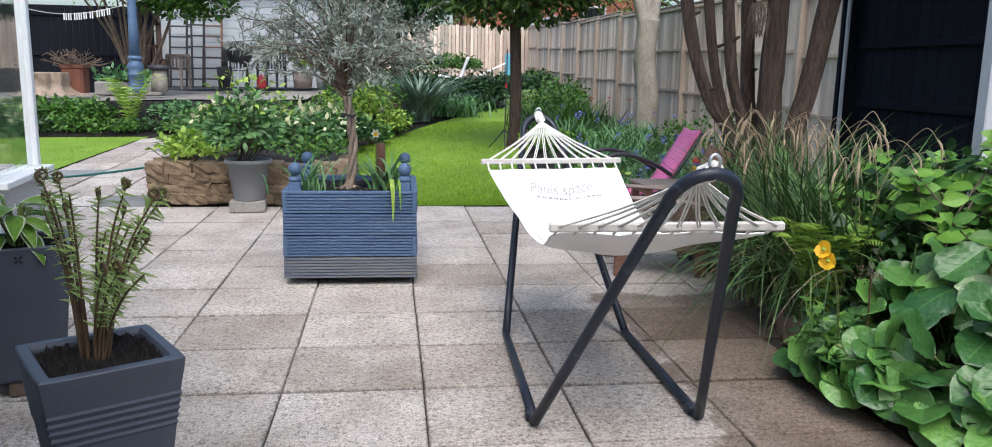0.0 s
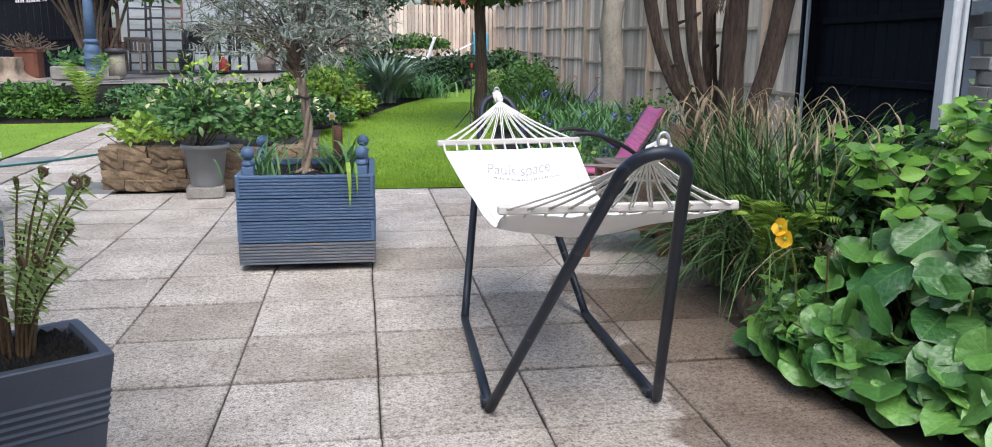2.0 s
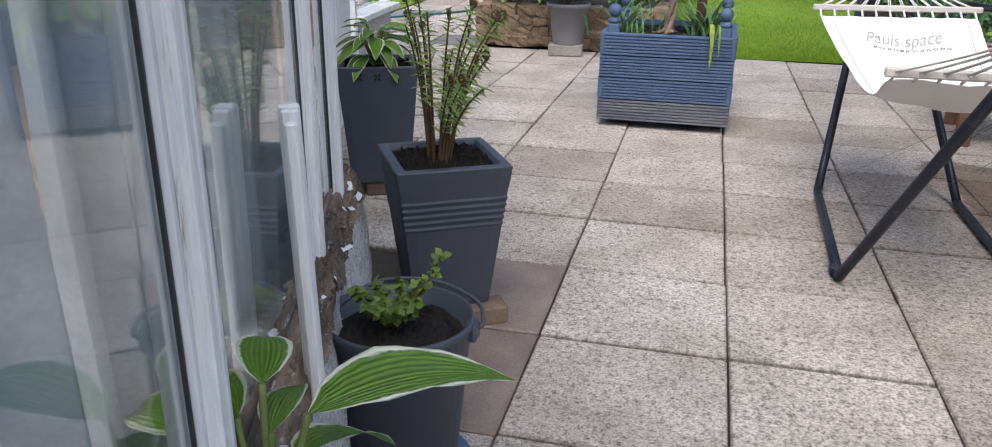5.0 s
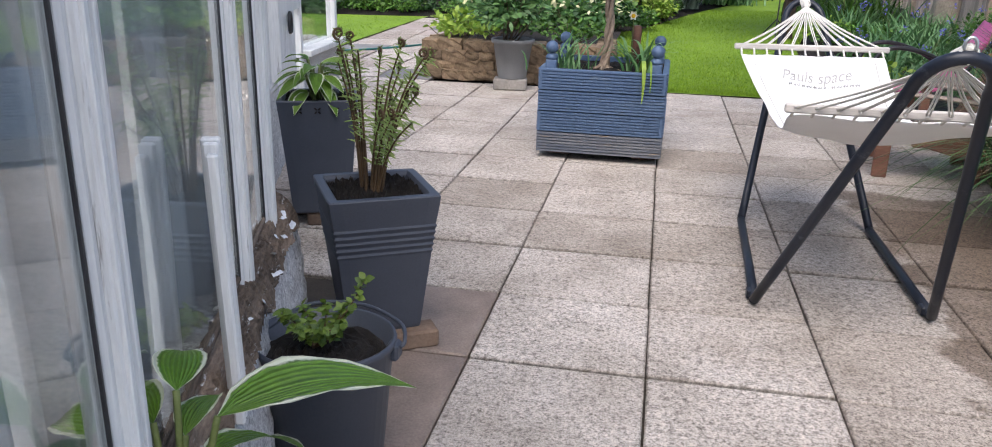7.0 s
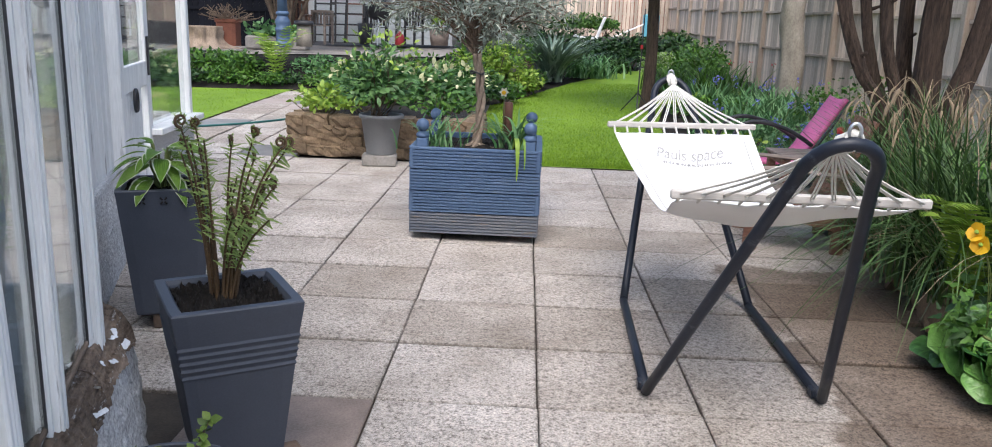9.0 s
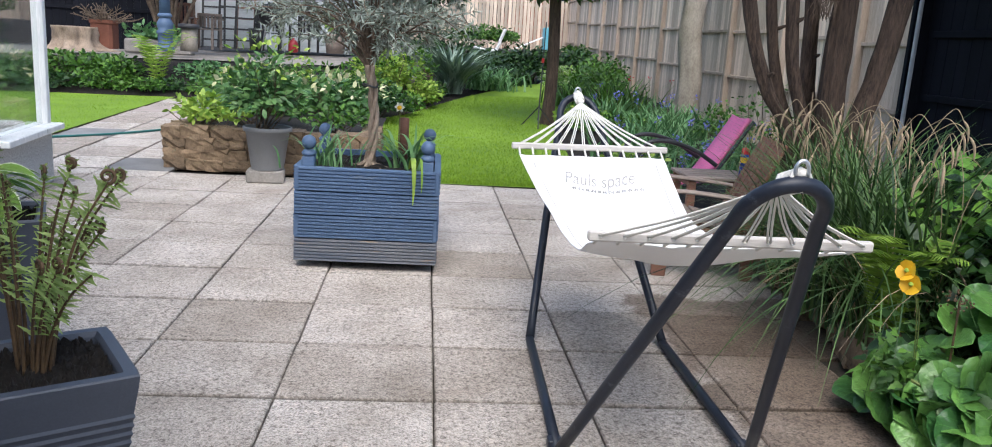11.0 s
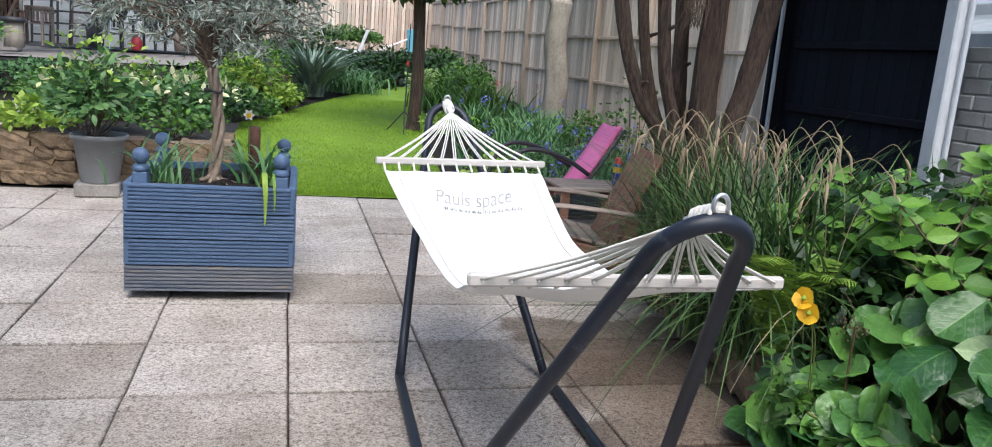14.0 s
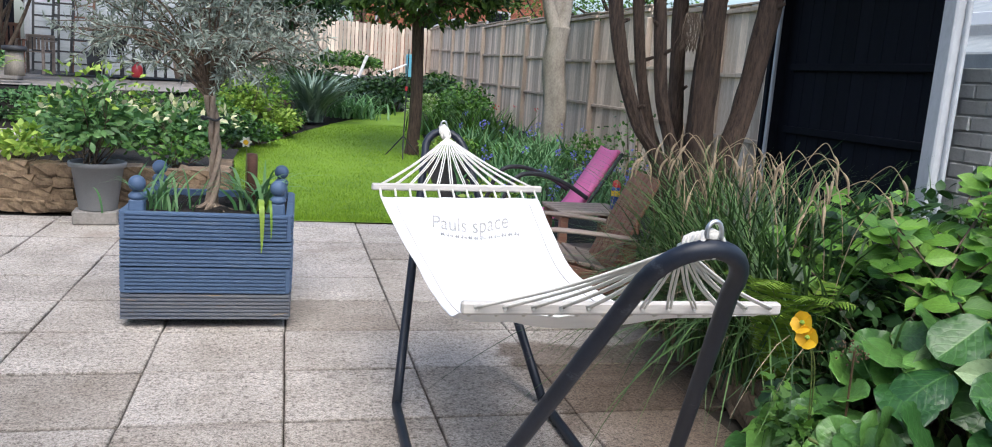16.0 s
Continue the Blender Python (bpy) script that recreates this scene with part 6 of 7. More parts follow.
for k, (x, y, rx, ry, rz, n, sz, mt, lab) in enumerate((
        (2.5, 11.8, 0.5, 0.5, 0.24, 700, 0.07, L_BUSH, "low leafy perennial in the border"), (3.3, 10.3, 0.5, 0.5, 0.22, 600, 0.06, L_IRIS, "low feathery perennial in the border"),
        (2.3, 12.9, 0.4, 0.4, 0.20, 500, 0.06, L_LIME, "yellow-green variegated clump in the border"), (4.1, 11.6, 0.4, 0.5, 0.34, 700, 0.06, L_BUSH, "leafy perennial below the fence"),
        (3.3, 16.5, 0.7, 0.9, 0.40, 1100, 0.09, L_BUSH, "leafy green shrub below the fence"), (2.9, 18.2, 0.55, 0.6, 0.35, 800, 0.10, L_HOSTA, "variegated hosta clump beside the lawn"),
        (3.8, 18.6, 0.7, 1.0, 0.45, 1100, 0.10, L_BUSH, "leafy green shrub below the fence"), (3.6, 21.0, 0.8, 1.0, 0.45, 1000, 0.11, L_DARK, "dark leafy shrub below the fence"),
        (3.9, 23.4, 0.6, 0.9, 0.5, 900, 0.11, L_BUSH, "leafy green shrub below the fence"), (2.25, 9.5, 0.35, 0.35, 0.18, 420, 0.07, L_LIME, "yellow-green variegated clump in the border"),
        (4.1, 9.4, 0.35, 0.5, 0.3, 500, 0.06, L_BUSH, "leafy perennial below the fence"), (3.0, 12.2, 0.4, 0.4, 0.26, 600, 0.06, L_IRIS, "low feathery perennial in the border"))):
    bush("perennial", (x, y, slope(y)), (rx, ry, rz), n, sz, lab, mt, 60 + k, None, "plant")
bush("rose", (4.0, 9.9, 0.07), (0.45, 0.3, 0.75), 260, 0.06, "thin leafy rose climbing the fence", L_BUSH, 90)

# ---- far left: bed, terrace, shed and clutter ----
for k, (x, y, rx, ry, rz, n, sz, mt, lab) in enumerate((
        (-6.4, 15.8, 0.75, 0.45, 0.38, 1200, 0.10, L_BUSH, "leafy green bush in front of the gravel"), (-5.5, 15.7, 0.5, 0.4, 0.38, 900, 0.09, L_BUSH, "leafy green bush in front of the gravel"),
        (-4.1, 15.7, 0.5, 0.4, 0.34, 900, 0.08, L_IRIS, "grassy green clump in front of the gravel"), (-7.5, 15.8, 0.6, 0.45, 0.3, 800, 0.09, L_DARK, "dark bush in front of the gravel"),
        (-3.4, 15.6, 0.45, 0.4, 0.28, 700, 0.09, L_LIME, "lime-green low plant in front of the gravel"), (-4.6, 15.35, 0.4, 0.25, 0.14, 450, 0.07, L_DARK, "low dark ground cover beside the path"),
        (-2.7, 15.8, 0.5, 0.45, 0.34, 800, 0.09, L_BUSH, "leafy green bush in front of the gravel"), (-8.6, 15.6, 0.6, 0.45, 0.35, 700, 0.1, L_BUSH, "leafy green bush in front of the gravel"), (-5.9, 15.3, 0.55, 0.3, 0.2, 700, 0.08, L_BUSH, "low green bush along the lawn edge"), (-6.9, 15.3, 0.6, 0.3, 0.2, 700, 0.08, L_DARK, "low green bush along the lawn edge"), (-5.1, 15.3, 0.4, 0.25, 0.16, 500, 0.07, L_BUSH, "low green bush along the lawn edge"), (-3.8, 15.3, 0.45, 0.25, 0.16, 500, 0.07, L_BUSH, "low green bush beside the path"), (-8.0, 15.3, 0.6, 0.3, 0.25, 700, 0.08, L_BUSH, "low green bush along the lawn edge"))):
    bush("bed_bush", (x, y, 0.34), (rx, ry, rz), n, sz, lab, mt, 120 + k)
fern("bed_fern", (-4.95, 15.5, 0.36), 13, 1.05, 0.15, "bright green upright fern below the blue post", 8, 0.55, None, L_LIME, 0.95)
fern("bed_fern", (-7.1, 15.9, 0.5), 12, 0.6, 0.10, "bright green fern beside the tree stump", 9, 0.6)


def blue_post():
    p = thing("lamp_post", (-5.25, 16.9, 1.04), "blue painted cast-iron post with ringed base", "post")
    part("base", Shape().lathe([(0.16, 0), (0.16, 0.06), (0.13, 0.09), (0.13, 0.30), (0.15, 0.32), (0.15, 0.35), (0.12, 0.38), (0.14, 0.45), (0.145, 0.50), (0.11, 0.56), (0.095, 0.60)], (0, 0, 0), 20), PAINT_BLUE, p, smooth=True)
    part("collar", Shape().lathe([(0.10, 0.60), (0.125, 0.62), (0.125, 0.65), (0.10, 0.68)], (0, 0, 0), 20), PAINT_BLUE, p, smooth=True)
    part("shaft", Shape().lathe([(0.098, 0.68), (0.085, 1.2), (0.072, 1.75), (0.07, 1.8)], (0, 0, 0), 20), PAINT_BLUE, p, smooth=True)
    part("cap", Shape().lathe([(0.085, 1.8), (0.09, 1.84), (0.075, 1.88), (0.07, 2.6)], (0, 0, 0), 20), PAINT_BLUE, p, smooth=True)


blue_post()

# washing line with white pegs
a, b = np.array((-8.9, 19.5, 2.95)), np.array((-5.25, 16.9, 2.84))
line = thing("clothes_line", tuple(a), "sagging clothes line with white pegs", "clothes line")
pts = [a + (b - a) * t + np.array((0, 0, -0.28 * math.sin(math.pi * t))) for t in np.linspace(0, 1, 24)]
part("line", Shape().tube(np.array(pts) - a, 0.006, 5), ROPE, line)
rng = random.Random(4)
for k in range(9):
    t = 0.5 + 0.035 * k + rng.uniform(-0.01, 0.01)
    q = a + (b - a) * t + np.array((0, 0, -0.28 * math.sin(math.pi * t))) - a
    part("peg", Shape().box((q[0] - 0.02, q[1], q[2] - 0.05), (0.02, 0.02, 0.13), pose(0, 0, 0), 0.004).box((q[0] + 0.02, q[1], q[2] - 0.05), (0.02, 0.02, 0.13), None, 0.004), CANVAS, line)


def white_shed():
    s = thing("shed", (-4.2, 22.4, 1.1), "white painted shiplap garden shed", "shed", kind="structure")
    for k in range(13):
        part("board", Shape().box((0, 0.0, 0.09 + k * 0.18), (3.6, 0.03, 0.172), pose(0, 0, 0, 2, 0, 0), 0.006), SHIPLAP, s)
    part("body", Shape().box((0, 1.3, 1.15), (3.5, 2.4, 2.3), None, 0.01), SHIPLAP, s)
    part("corner_board", Shape().box((-1.84, -0.01, 1.15), (0.16, 0.06, 2.3), None, 0.006), TRIM_GREY, s)
    part("corner_board", Shape().box((1.84, -0.01, 1.15), (0.16, 0.06, 2.3), None, 0.006), TRIM_GREY, s)
    part("roof", Shape().box((0, 1.2, 2.36), (4.0, 3.0, 0.09), None, 0.01), FELT, s)


white_shed()


def dark_fence():
    f = thing("fence_dark", (-9.0, 21.2, 1.0), "dark stained board fence behind the terrace", "fence", kind="structure")
    x = -3.6
    while x < 2.8:
        part("board", Shape().box((x, 0, 1.0), (0.145, 0.02, 2.0), None, 0.004), BLACK_BOARD, f)
        x += 0.15
    for z in (0.9, 1.8):
        part("rail", Shape().box((-0.4, -0.03, z), (6.3, 0.04, 0.08), None, 0.005), BLACK_BOARD, f)


dark_fence()


def garden_tree():
    o = np.array((-6.0, 19.4, 1.06))
    t = thing("garden_tree", tuple(o), "spreading tree with several grey stems behind the post", "tree")
    rng = np.random.default_rng(77)
    for k in range(13):
        a = k * 0.8
        e = np.array((math.cos(a) * (0.35 + 0.8 * rng.random()), math.sin(a) * 0.8, 1.9 + 0.5 * rng.random()))
        limb = smooth_path([(0.10 * math.cos(a), 0.10 * math.sin(a), 0), e * np.array((0.45, 0.45, 0.5)) + 0.08 * rng.normal(size=3), e], 6)
        part("stem", Shape().tube(limb, np.linspace(0.048, 0.016, len(limb)), 7), TWIG, t, smooth=True)
    lv = Shape()
    leaf_cloud(lv, BROAD, 4200, (0.5, -0.3, 2.55), (2.5, 1.3, 0.75), 0.13, rng, 0.8, flat_base=False)
    leaf_cloud(lv, BROAD, 2000, (1.25, -0.3, 1.95), (1.15, 0.6, 0.45), 0.13, rng, 0.8, flat_base=False)
    part("crown", lv, L_BUSH, t, smooth=True)


garden_tree()


def ladder(at, turn, tilt, height, width, label, material):
    l = thing("ladder", at, label, "ladder", turn=turn)
    for sx in (-1, 1):
        part("rail", Shape().box((sx * width / 2, 0, height / 2), (0.05, 0.04, height), pose(0, 0, 0, tilt), 0.006), material, l)
    for k in range(int(height / 0.26)):
        part("rung", Shape().box((0, 0, 0.2 + k * 0.26), (width, 0.03, 0.035), pose(0, 0, 0, tilt), 0.004), material, l)


ladder((-4.86, 21.9, 1.1), 0, -8, 2.05, 0.42, "dark wooden ladder leaning on the white shed", WOOD_RED)
ladder((-5.6, 21.7, 1.1), 8, -12, 1.65, 0.5, "dark metal steps leaning on the shed", DARK_METAL)
ladder((-5.2, 21.4, 1.1), -4, -9, 1.75, 0.4, "dark narrow steps beside the shed door", DARK_METAL)
ladder((-4.75, 21.3, 1.1), -5, -10, 1.0, 0.45, "dark folding steps beside the ladder", DARK_METAL)


def slat_chair(name, at, turn, label, material, seat_z=0.42, back=0.95):
    c = thing(name, at, label, "chair", "garden chairs", turn)
    for sx in (-1, 1):
        for y, top in ((-0.22, 0.62), (0.22, back)):
            part("leg", Shape().box((sx * 0.25, y, top / 2), (0.05, 0.05, top), None, 0.006), material, c)
        part("arm", Shape().box((sx * 0.27, -0.01, 0.64), (0.07, 0.54, 0.03), None, 0.008), material, c)
    for k in range(6):
        part("seat_slat", Shape().box((0, -0.22 + k * 0.09, seat_z), (0.52, 0.07, 0.022), None, 0.004), material, c)
    for k in range(6):
        part("back_slat", Shape().box((-0.2 + k * 0.08, 0.235, (seat_z + back) / 2 + 0.02), (0.05, 0.02, back - seat_z - 0.04), None, 0.004), material, c)
    part("top_rail", Shape().box((0, 0.23, back - 0.02), (0.55, 0.04, 0.06), None, 0.008), material, c)
    return c


slat_chair("garden_chair", (-5.75, 19.6, 1.08), 25, "brown wooden garden armchair on the gravel", WOOD_RED)
slat_chair("garden_chair", (-5.25, 19.7, 1.08), -10, "brown wooden garden armchair on the gravel", WOOD_OLD, 0.42, 0.75)

slat_chair("garden_chair", (-4.15, 21.3, 1.08), 15, "dark folding garden chair before the shed", DARK_METAL)
slat_chair("garden_chair", (-3.3, 21.4, 1.08), -20, "dark folding garden chair before the shed", DARK_METAL, 0.42, 0.85)

# stump, terracotta pot of twigs, edging stones
st = Shape()
bark_tube(st, smooth_path([(0, 0, 0), (0.02, 0, 0.2), (0, 0, 0.42)], 6), [0.56, 0.48, 0.40, 0.36, 0.33, 0.31, 0.30, 0.30, 0.30, 0.30, 0.30, 0.31, 0.31], 3.3, 36, 0.55, 0.12)
ob = tagged(part("tree_stump", st, OLIVE_BARK, smooth=True), "wide pale weathered tree stump", "stump")
ob.matrix_basis = pose(*settle(-6.95, 16.9, 1.0))
tp = thing("terracotta_pot", (-6.5, 17.2, 1.04), "square terracotta chimney pot holding dry twigs", "pot")
part("pot", Shape().lathe([(0.20, 0), (0.20, 0.45), (0.22, 0.46), (0.22, 0.52), (0.18, 0.52), (0.17, 0.42)], (0, 0, 0), 24, 1, 1, 0.1, 8), TERRACOTTA, tp)
tw = Shape()
r2 = np.random.default_rng(8)
for k in range(70):
    d = unit(1, r2)[0]
    d[2] = abs(d[2]) * 0.6 + 0.1
    p0 = np.array((0.12 * r2.normal(), 0.10 * r2.normal(), 0.5))
    tw.tube(smooth_path([p0, p0 + d * 0.22 + 0.04 * r2.normal(size=3), p0 + d * (0.3 + 0.25 * r2.random())], 3), 0.007, 4)
part("twig_mass", tw, TWIG, tp, "tangle of dry twigs")
tk = thing("stone_trough", (-5.9, 18.6, 0.96), "long grey stone trough planted with green leaves", "trough")
part("trough", Shape().box((0, 0, 0.14), (1.3, 0.4, 0.28), None, 0.03), STONE_GREY, tk)
lv = Shape()
leaf_cloud(lv, BROAD, 380, (0, 0, 0.36), (0.75, 0.25, 0.2), 0.13, r2, 0.9)
part("foliage", lv, L_IRIS, tk)
stool = thing("log_stool", (-4.95, 17.4, 1.05), "short log with a dark cap beside the post", "stool")
part("log", Shape().lathe([(0.16, 0), (0.15, 0.2), (0.14, 0.42)], (0, 0, 0), 16), PALE_BARK, stool, smooth=True)
part("cap", Shape().lathe([(0.19, 0.42), (0.20, 0.45), (0.19, 0.50), (0.1, 0.51)], (0, 0, 0), 16), DARK_METAL, stool, smooth=True)

# barbecue and clutter before the shed
kb = thing("kettle_barbecue", (-3.9, 20.4, 1.08), "covered dark barbecue with red gas bottle beside", "barbecue")
part("bowl", Shape().lathe([(0.05, 0.55), (0.25, 0.62), (0.31, 0.78), (0.30, 0.92), (0.18, 1.03), (0.02, 1.06)], (0, 0, 0), 20), DARK_METAL, kb, smooth=True)
for a in (0.5, 2.6, 4.7):
    part("leg", Shape().tube([(0.3 * math.cos(a), 0.3 * math.sin(a), 0), (0.16 * math.cos(a), 0.16 * math.sin(a), 0.62)], 0.014, 6), STEEL, kb)
gb = tagged(part("gas_bottle", Shape().lathe([(0.09, 0), (0.11, 0.03), (0.11, 0.20), (0.07, 0.26), (0.03, 0.28), (0.03, 0.32)], (0, 0, 0), 18), surface("red_enamel", (0.22, 0.015, 0.02), (0.32, 0.03, 0.035), 5, 60, 0.35, 0, each=0), smooth=True), "small red gas bottle on the gravel", "gas bottle")
gb.matrix_basis = pose(*settle(-3.35, 20.1, 1.08))
for k, (x, y, r, h, mt, lab) in enumerate(((-2.5, 21.2, 0.26, 0.45, WOOD_OLD, "wooden half-barrel pot on the gravel"), (-2.0, 21.0, 0.16, 0.34, PLASTIC_PALE, "pale grey bucket on the gravel"), (-4.35, 20.9, 0.2, 0.5, DARK_METAL, "dark lidded bin on the gravel"))):
    ob = tagged(part("garden_tub", Shape().lathe([(r * 0.8, 0), (r, h), (r * 0.9, h), (r * 0.85, h - 0.06)], (0, 0, 0), 18), mt, smooth=True), lab, "tub")
    ob.matrix_basis = pose(*settle(x, y, 1.08))
bush("tub_plant", (-2.5, 21.2, 1.5), (0.35, 0.3, 0.25), 300, 0.12, "lime-green plant in the barrel pot", L_LIME, 141)

# white reclining chair and blue box at the far end
wc = thing("white_chair", (1.5, 22.6, 0.72), "white moulded garden recliner in the far bed", "chair")
part("shell", Shape().tube(smooth_path([(-0.45, 0, 0.66), (-0.1, 0, 0.58), (0.12, 0, 0.60), (0.26, 0, 0.95), (0.34, 0, 1.15)], 5), 0.045, 8, 0.9), CANVAS, wc, smooth=True)
part("seat", Shape().box((-0.15, 0.1, 0.6), (0.62, 0.5, 0.05), None, 0.02), CANVAS, wc)
part("leg", Shape().box((-0.15, 0.1, 0.28), (0.06, 0.06, 0.6), None, 0.01), CANVAS, wc)
bb = tagged(part("blue_box", Shape().box((3.62, 25.8, 1.53), (0.45, 0.4, 0.72), None, 0.03), surface("turquoise_plastic", (0.10, 0.34, 0.44), (0.16, 0.46, 0.56), 3, 60, 0.5, 0.1, each=0)), "turquoise plastic box below the far fence", "box")
for k in range(4):
    ob = tagged(part("white_plank", Shape().box((0, 0, 0), (0.9, 0.09, 0.03), None, 0.004), CANVAS), "white plank lying on the upper bed", "plank", "planks on the upper bed")
    ob.matrix_basis = pose(2.85 + 0.05 * k, 25.4 + 0.1 * k, 1.36 + 0.02 * k, 0, -24, 10)

# slim black stand on the lawn
ls = thing("light_stand", (1.62, 13.0, 0.22), "slim black tripod stand on the lawn", "stand")
part("pole", Shape().tube([(0, 0, 0.1), (0.01, 0, 0.8), (0.02, 0, 1.5)], [0.012, 0.010, 0.008], 6), DARK_METAL, ls)
part("clamp", Shape().lathe([(0.018, 0.93), (0.02, 0.96), (0.018, 0.99)], (0.01, 0, 0), 8), P_RED, ls)
for a in (0.4, 2.5, 4.6):
    part("leg", Shape().tube([(0, 0, 0.3), (0.28 * math.cos(a), 0.28 * math.sin(a), 0.0)], 0.009, 6), DARK_METAL, ls)


# ---- neighbours beyond the fence ----


def brick_house():
    h = thing("neighbour_house", (8.0, 46, 0), "red brick house beyond the garden fence", "house", kind="structure")
    part("wall", Shape().box((0, 0, 3.0), (9.0, 8.0, 6.0), None, 0.02), BRICK, h)
    for k in range(60):
        part("course", Shape().box((0, -4.005, 0.1 + k * 0.1), (9.0, 0.02, 0.085), None, 0.004), BRICK, h)
    for x in (-1.5, 2.0):
        w = part("window", Shape().box((x, -4.02, 4.4), (1.2, 0.06, 1.2), None, 0.01), TRIM_GREY, h)
        part("pane", Shape().box((x, -4.06, 4.4), (1.0, 0.02, 1.0), None, 0.003), BLACK_BOARD, w)
    part("downpipe", Shape().tube([(-4.0, -4.06, 0), (-4.0, -4.06, 6)], 0.06, 8), TRIM_GREY, h)
    part("roof", Shape().box((0, 0, 6.3), (9.6, 8.8, 0.5), None, 0.05), FELT, h)


brick_house()


def neighbour_shed():
    s = thing("neighbour_shed", (5.9, 32.5, 0), "red-brown garden shed with a felt pitched roof", "shed", kind="structure")
    part("wall", Shape().box((0, 0, 1.55), (1.9, 2.4, 3.1), None, 0.02), ROOF_RED, s)
    gable = Shape().add([(-0.95, -1.2, 3.1), (0.95, -1.2, 3.1), (0, -1.2, 3.55), (-0.95, 1.2, 3.1), (0.95, 1.2, 3.1), (0, 1.2, 3.55)], [(0, 1, 2), (5, 4, 3), (0, 2, 5, 3), (1, 4, 5, 2)])
    part("gable", gable, ROOF_RED, s)
    for sx, turn in ((-1, -25), (1, 25)):
        part("roof", Shape().box((0, 0, 0), (1.25, 2.8, 0.06), Matrix.Translation((sx * 0.53, 0, 3.36)) @ pose(0, 0, 0, 0, turn, 0), 0.01), FELT, s)


neighbour_shed()
nh = thing("neighbour_bungalow", (16, 15, 0), "neighbour's low house with white gable boards", "house", kind="structure")
part("wall", Shape().box((0, 0, 1.4), (7, 8, 2.8), None, 0.02), TRIM_GREY, nh)
part("roof", Shape().box((-0.6, 0, 3.3), (6.5, 9, 0.3), pose(0, 0, 0, 0, -18, 0), 0.03), FELT, nh)
part("fascia", Shape().box((-3.7, 0, 2.75), (0.08, 9, 0.22), None, 0.01), CANVAS, nh)
bush("hedge", (6.6, 6.6, 0), (0.9, 1.6, 1.1), 1500, 0.09, "dark green hedge beyond the block wall", L_DARK, 150)
for k, (x, y, s) in enumerate(((3.0, 40, 1.0), (-3.0, 38, 1.1), (12, 38, 1.0), (-10, 36, 1.2), (-14, 24, 1.0), (9.5, 24, 0.9))):
    standard_tree("background_tree", (x, y, 0.8), 2.2 * s, 0.2, (3.4 * s, 2.8 * s, 2.2 * s), "leafy green tree beyond the garden", 200 + k, L_BUSH, 2600)

# ---- things on the patio ----


def curl(centre, right, up, r0, turns=1.6, n=26):
    """A spiral in the plane of right and up."""
    out = []
    for i in range(n):
        t = i / (n - 1)
        a = -0.5 * math.pi + turns * 2 * math.pi * t
        r = r0 * (1 - 0.82 * t)
        out.append(centre + right * (r * math.cos(a)) + up * (r * math.sin(a) + 0))
    return np.array(out)


def potted_fern():
    o = np.array((-0.955, 2.425, 0.53))
    f = thing("potted_fern", tuple(o), "unfurling fern with coiled brown tips in the planter", "fern")
    rng = np.random.default_rng(19)
    for k in range(21):
        a = rng.random() * 6.28
        foot = np.array((0.035 * math.cos(a) - 0.01, 0.03 * math.sin(a), 0))
        dirx = np.array((math.cos(a) * 0.9 + 0.25, math.sin(a) * 0.6, 0))
        h = 0.26 + 0.26 * rng.random()
        spread = 0.05 + 0.12 * rng.random()
        tip = foot + dirx * spread + np.array((0, 0, h))
        path = smooth_path([foot, foot + dirx * spread * 0.2 + np.array((0, 0, h * 0.4)), foot + dirx * spread * 0.55 + np.array((0, 0, h * 0.75)), tip], 9)
        st = Shape().tube(path, np.linspace(0.0050, 0.0024, len(path)), 7)
        right = np.array((math.cos(a + 0.6), math.sin(a + 0.6), 0))
        up = np.array((0, 0, 1.0))
        crozier = rng.random() < 0.62
        if crozier:
            r0 = 0.011 + 0.009 * rng.random()
            sp = curl(tip + up * r0, right, up, r0)
            st.tube(sp, np.linspace(0.005, 0.003, len(sp)), 6)
        stem = part("frond_stem", st, STEM_RED, f, smooth=True)
        lf = Shape()
        mats = []
        n = len(path)
        for i in range(int(n * 0.34), n):
            for sg in (-1, 1):
                d = np.cross(path[i] - path[i - 1], (0.3, 1, 0.2))
                d /= np.linalg.norm(d) + 1e-6
                way = d * sg + np.array((0, 0, 0.25)) + 0.35 * rng.normal(size=3)
                mats.append(frames_along(path[i][None], way[None], np.array((-0.2, -0.6, 1.0))[None], [0.014 + 0.030 * rng.random()])[0])
        lf.scatter(toothed(6, 0.34), np.array(mats))
        part("foliage", lf, L_FERN_OLD, stem)
        if crozier:
            fz = Shape()
            c = tip + up * r0
            m2 = []
            for q in range(34):
                p = sp[rng.integers(0, len(sp))]
                m2.append(frames_along(p[None], ((p - c) + 0.01 * rng.normal(size=3))[None], unit(1, rng), [0.012])[0])
            fz.scatter(leaf(1, 0.5, 2, 0.4), np.array(m2))
            part("foliage", fz, L_FERN_OLD, stem)


potted_fern()


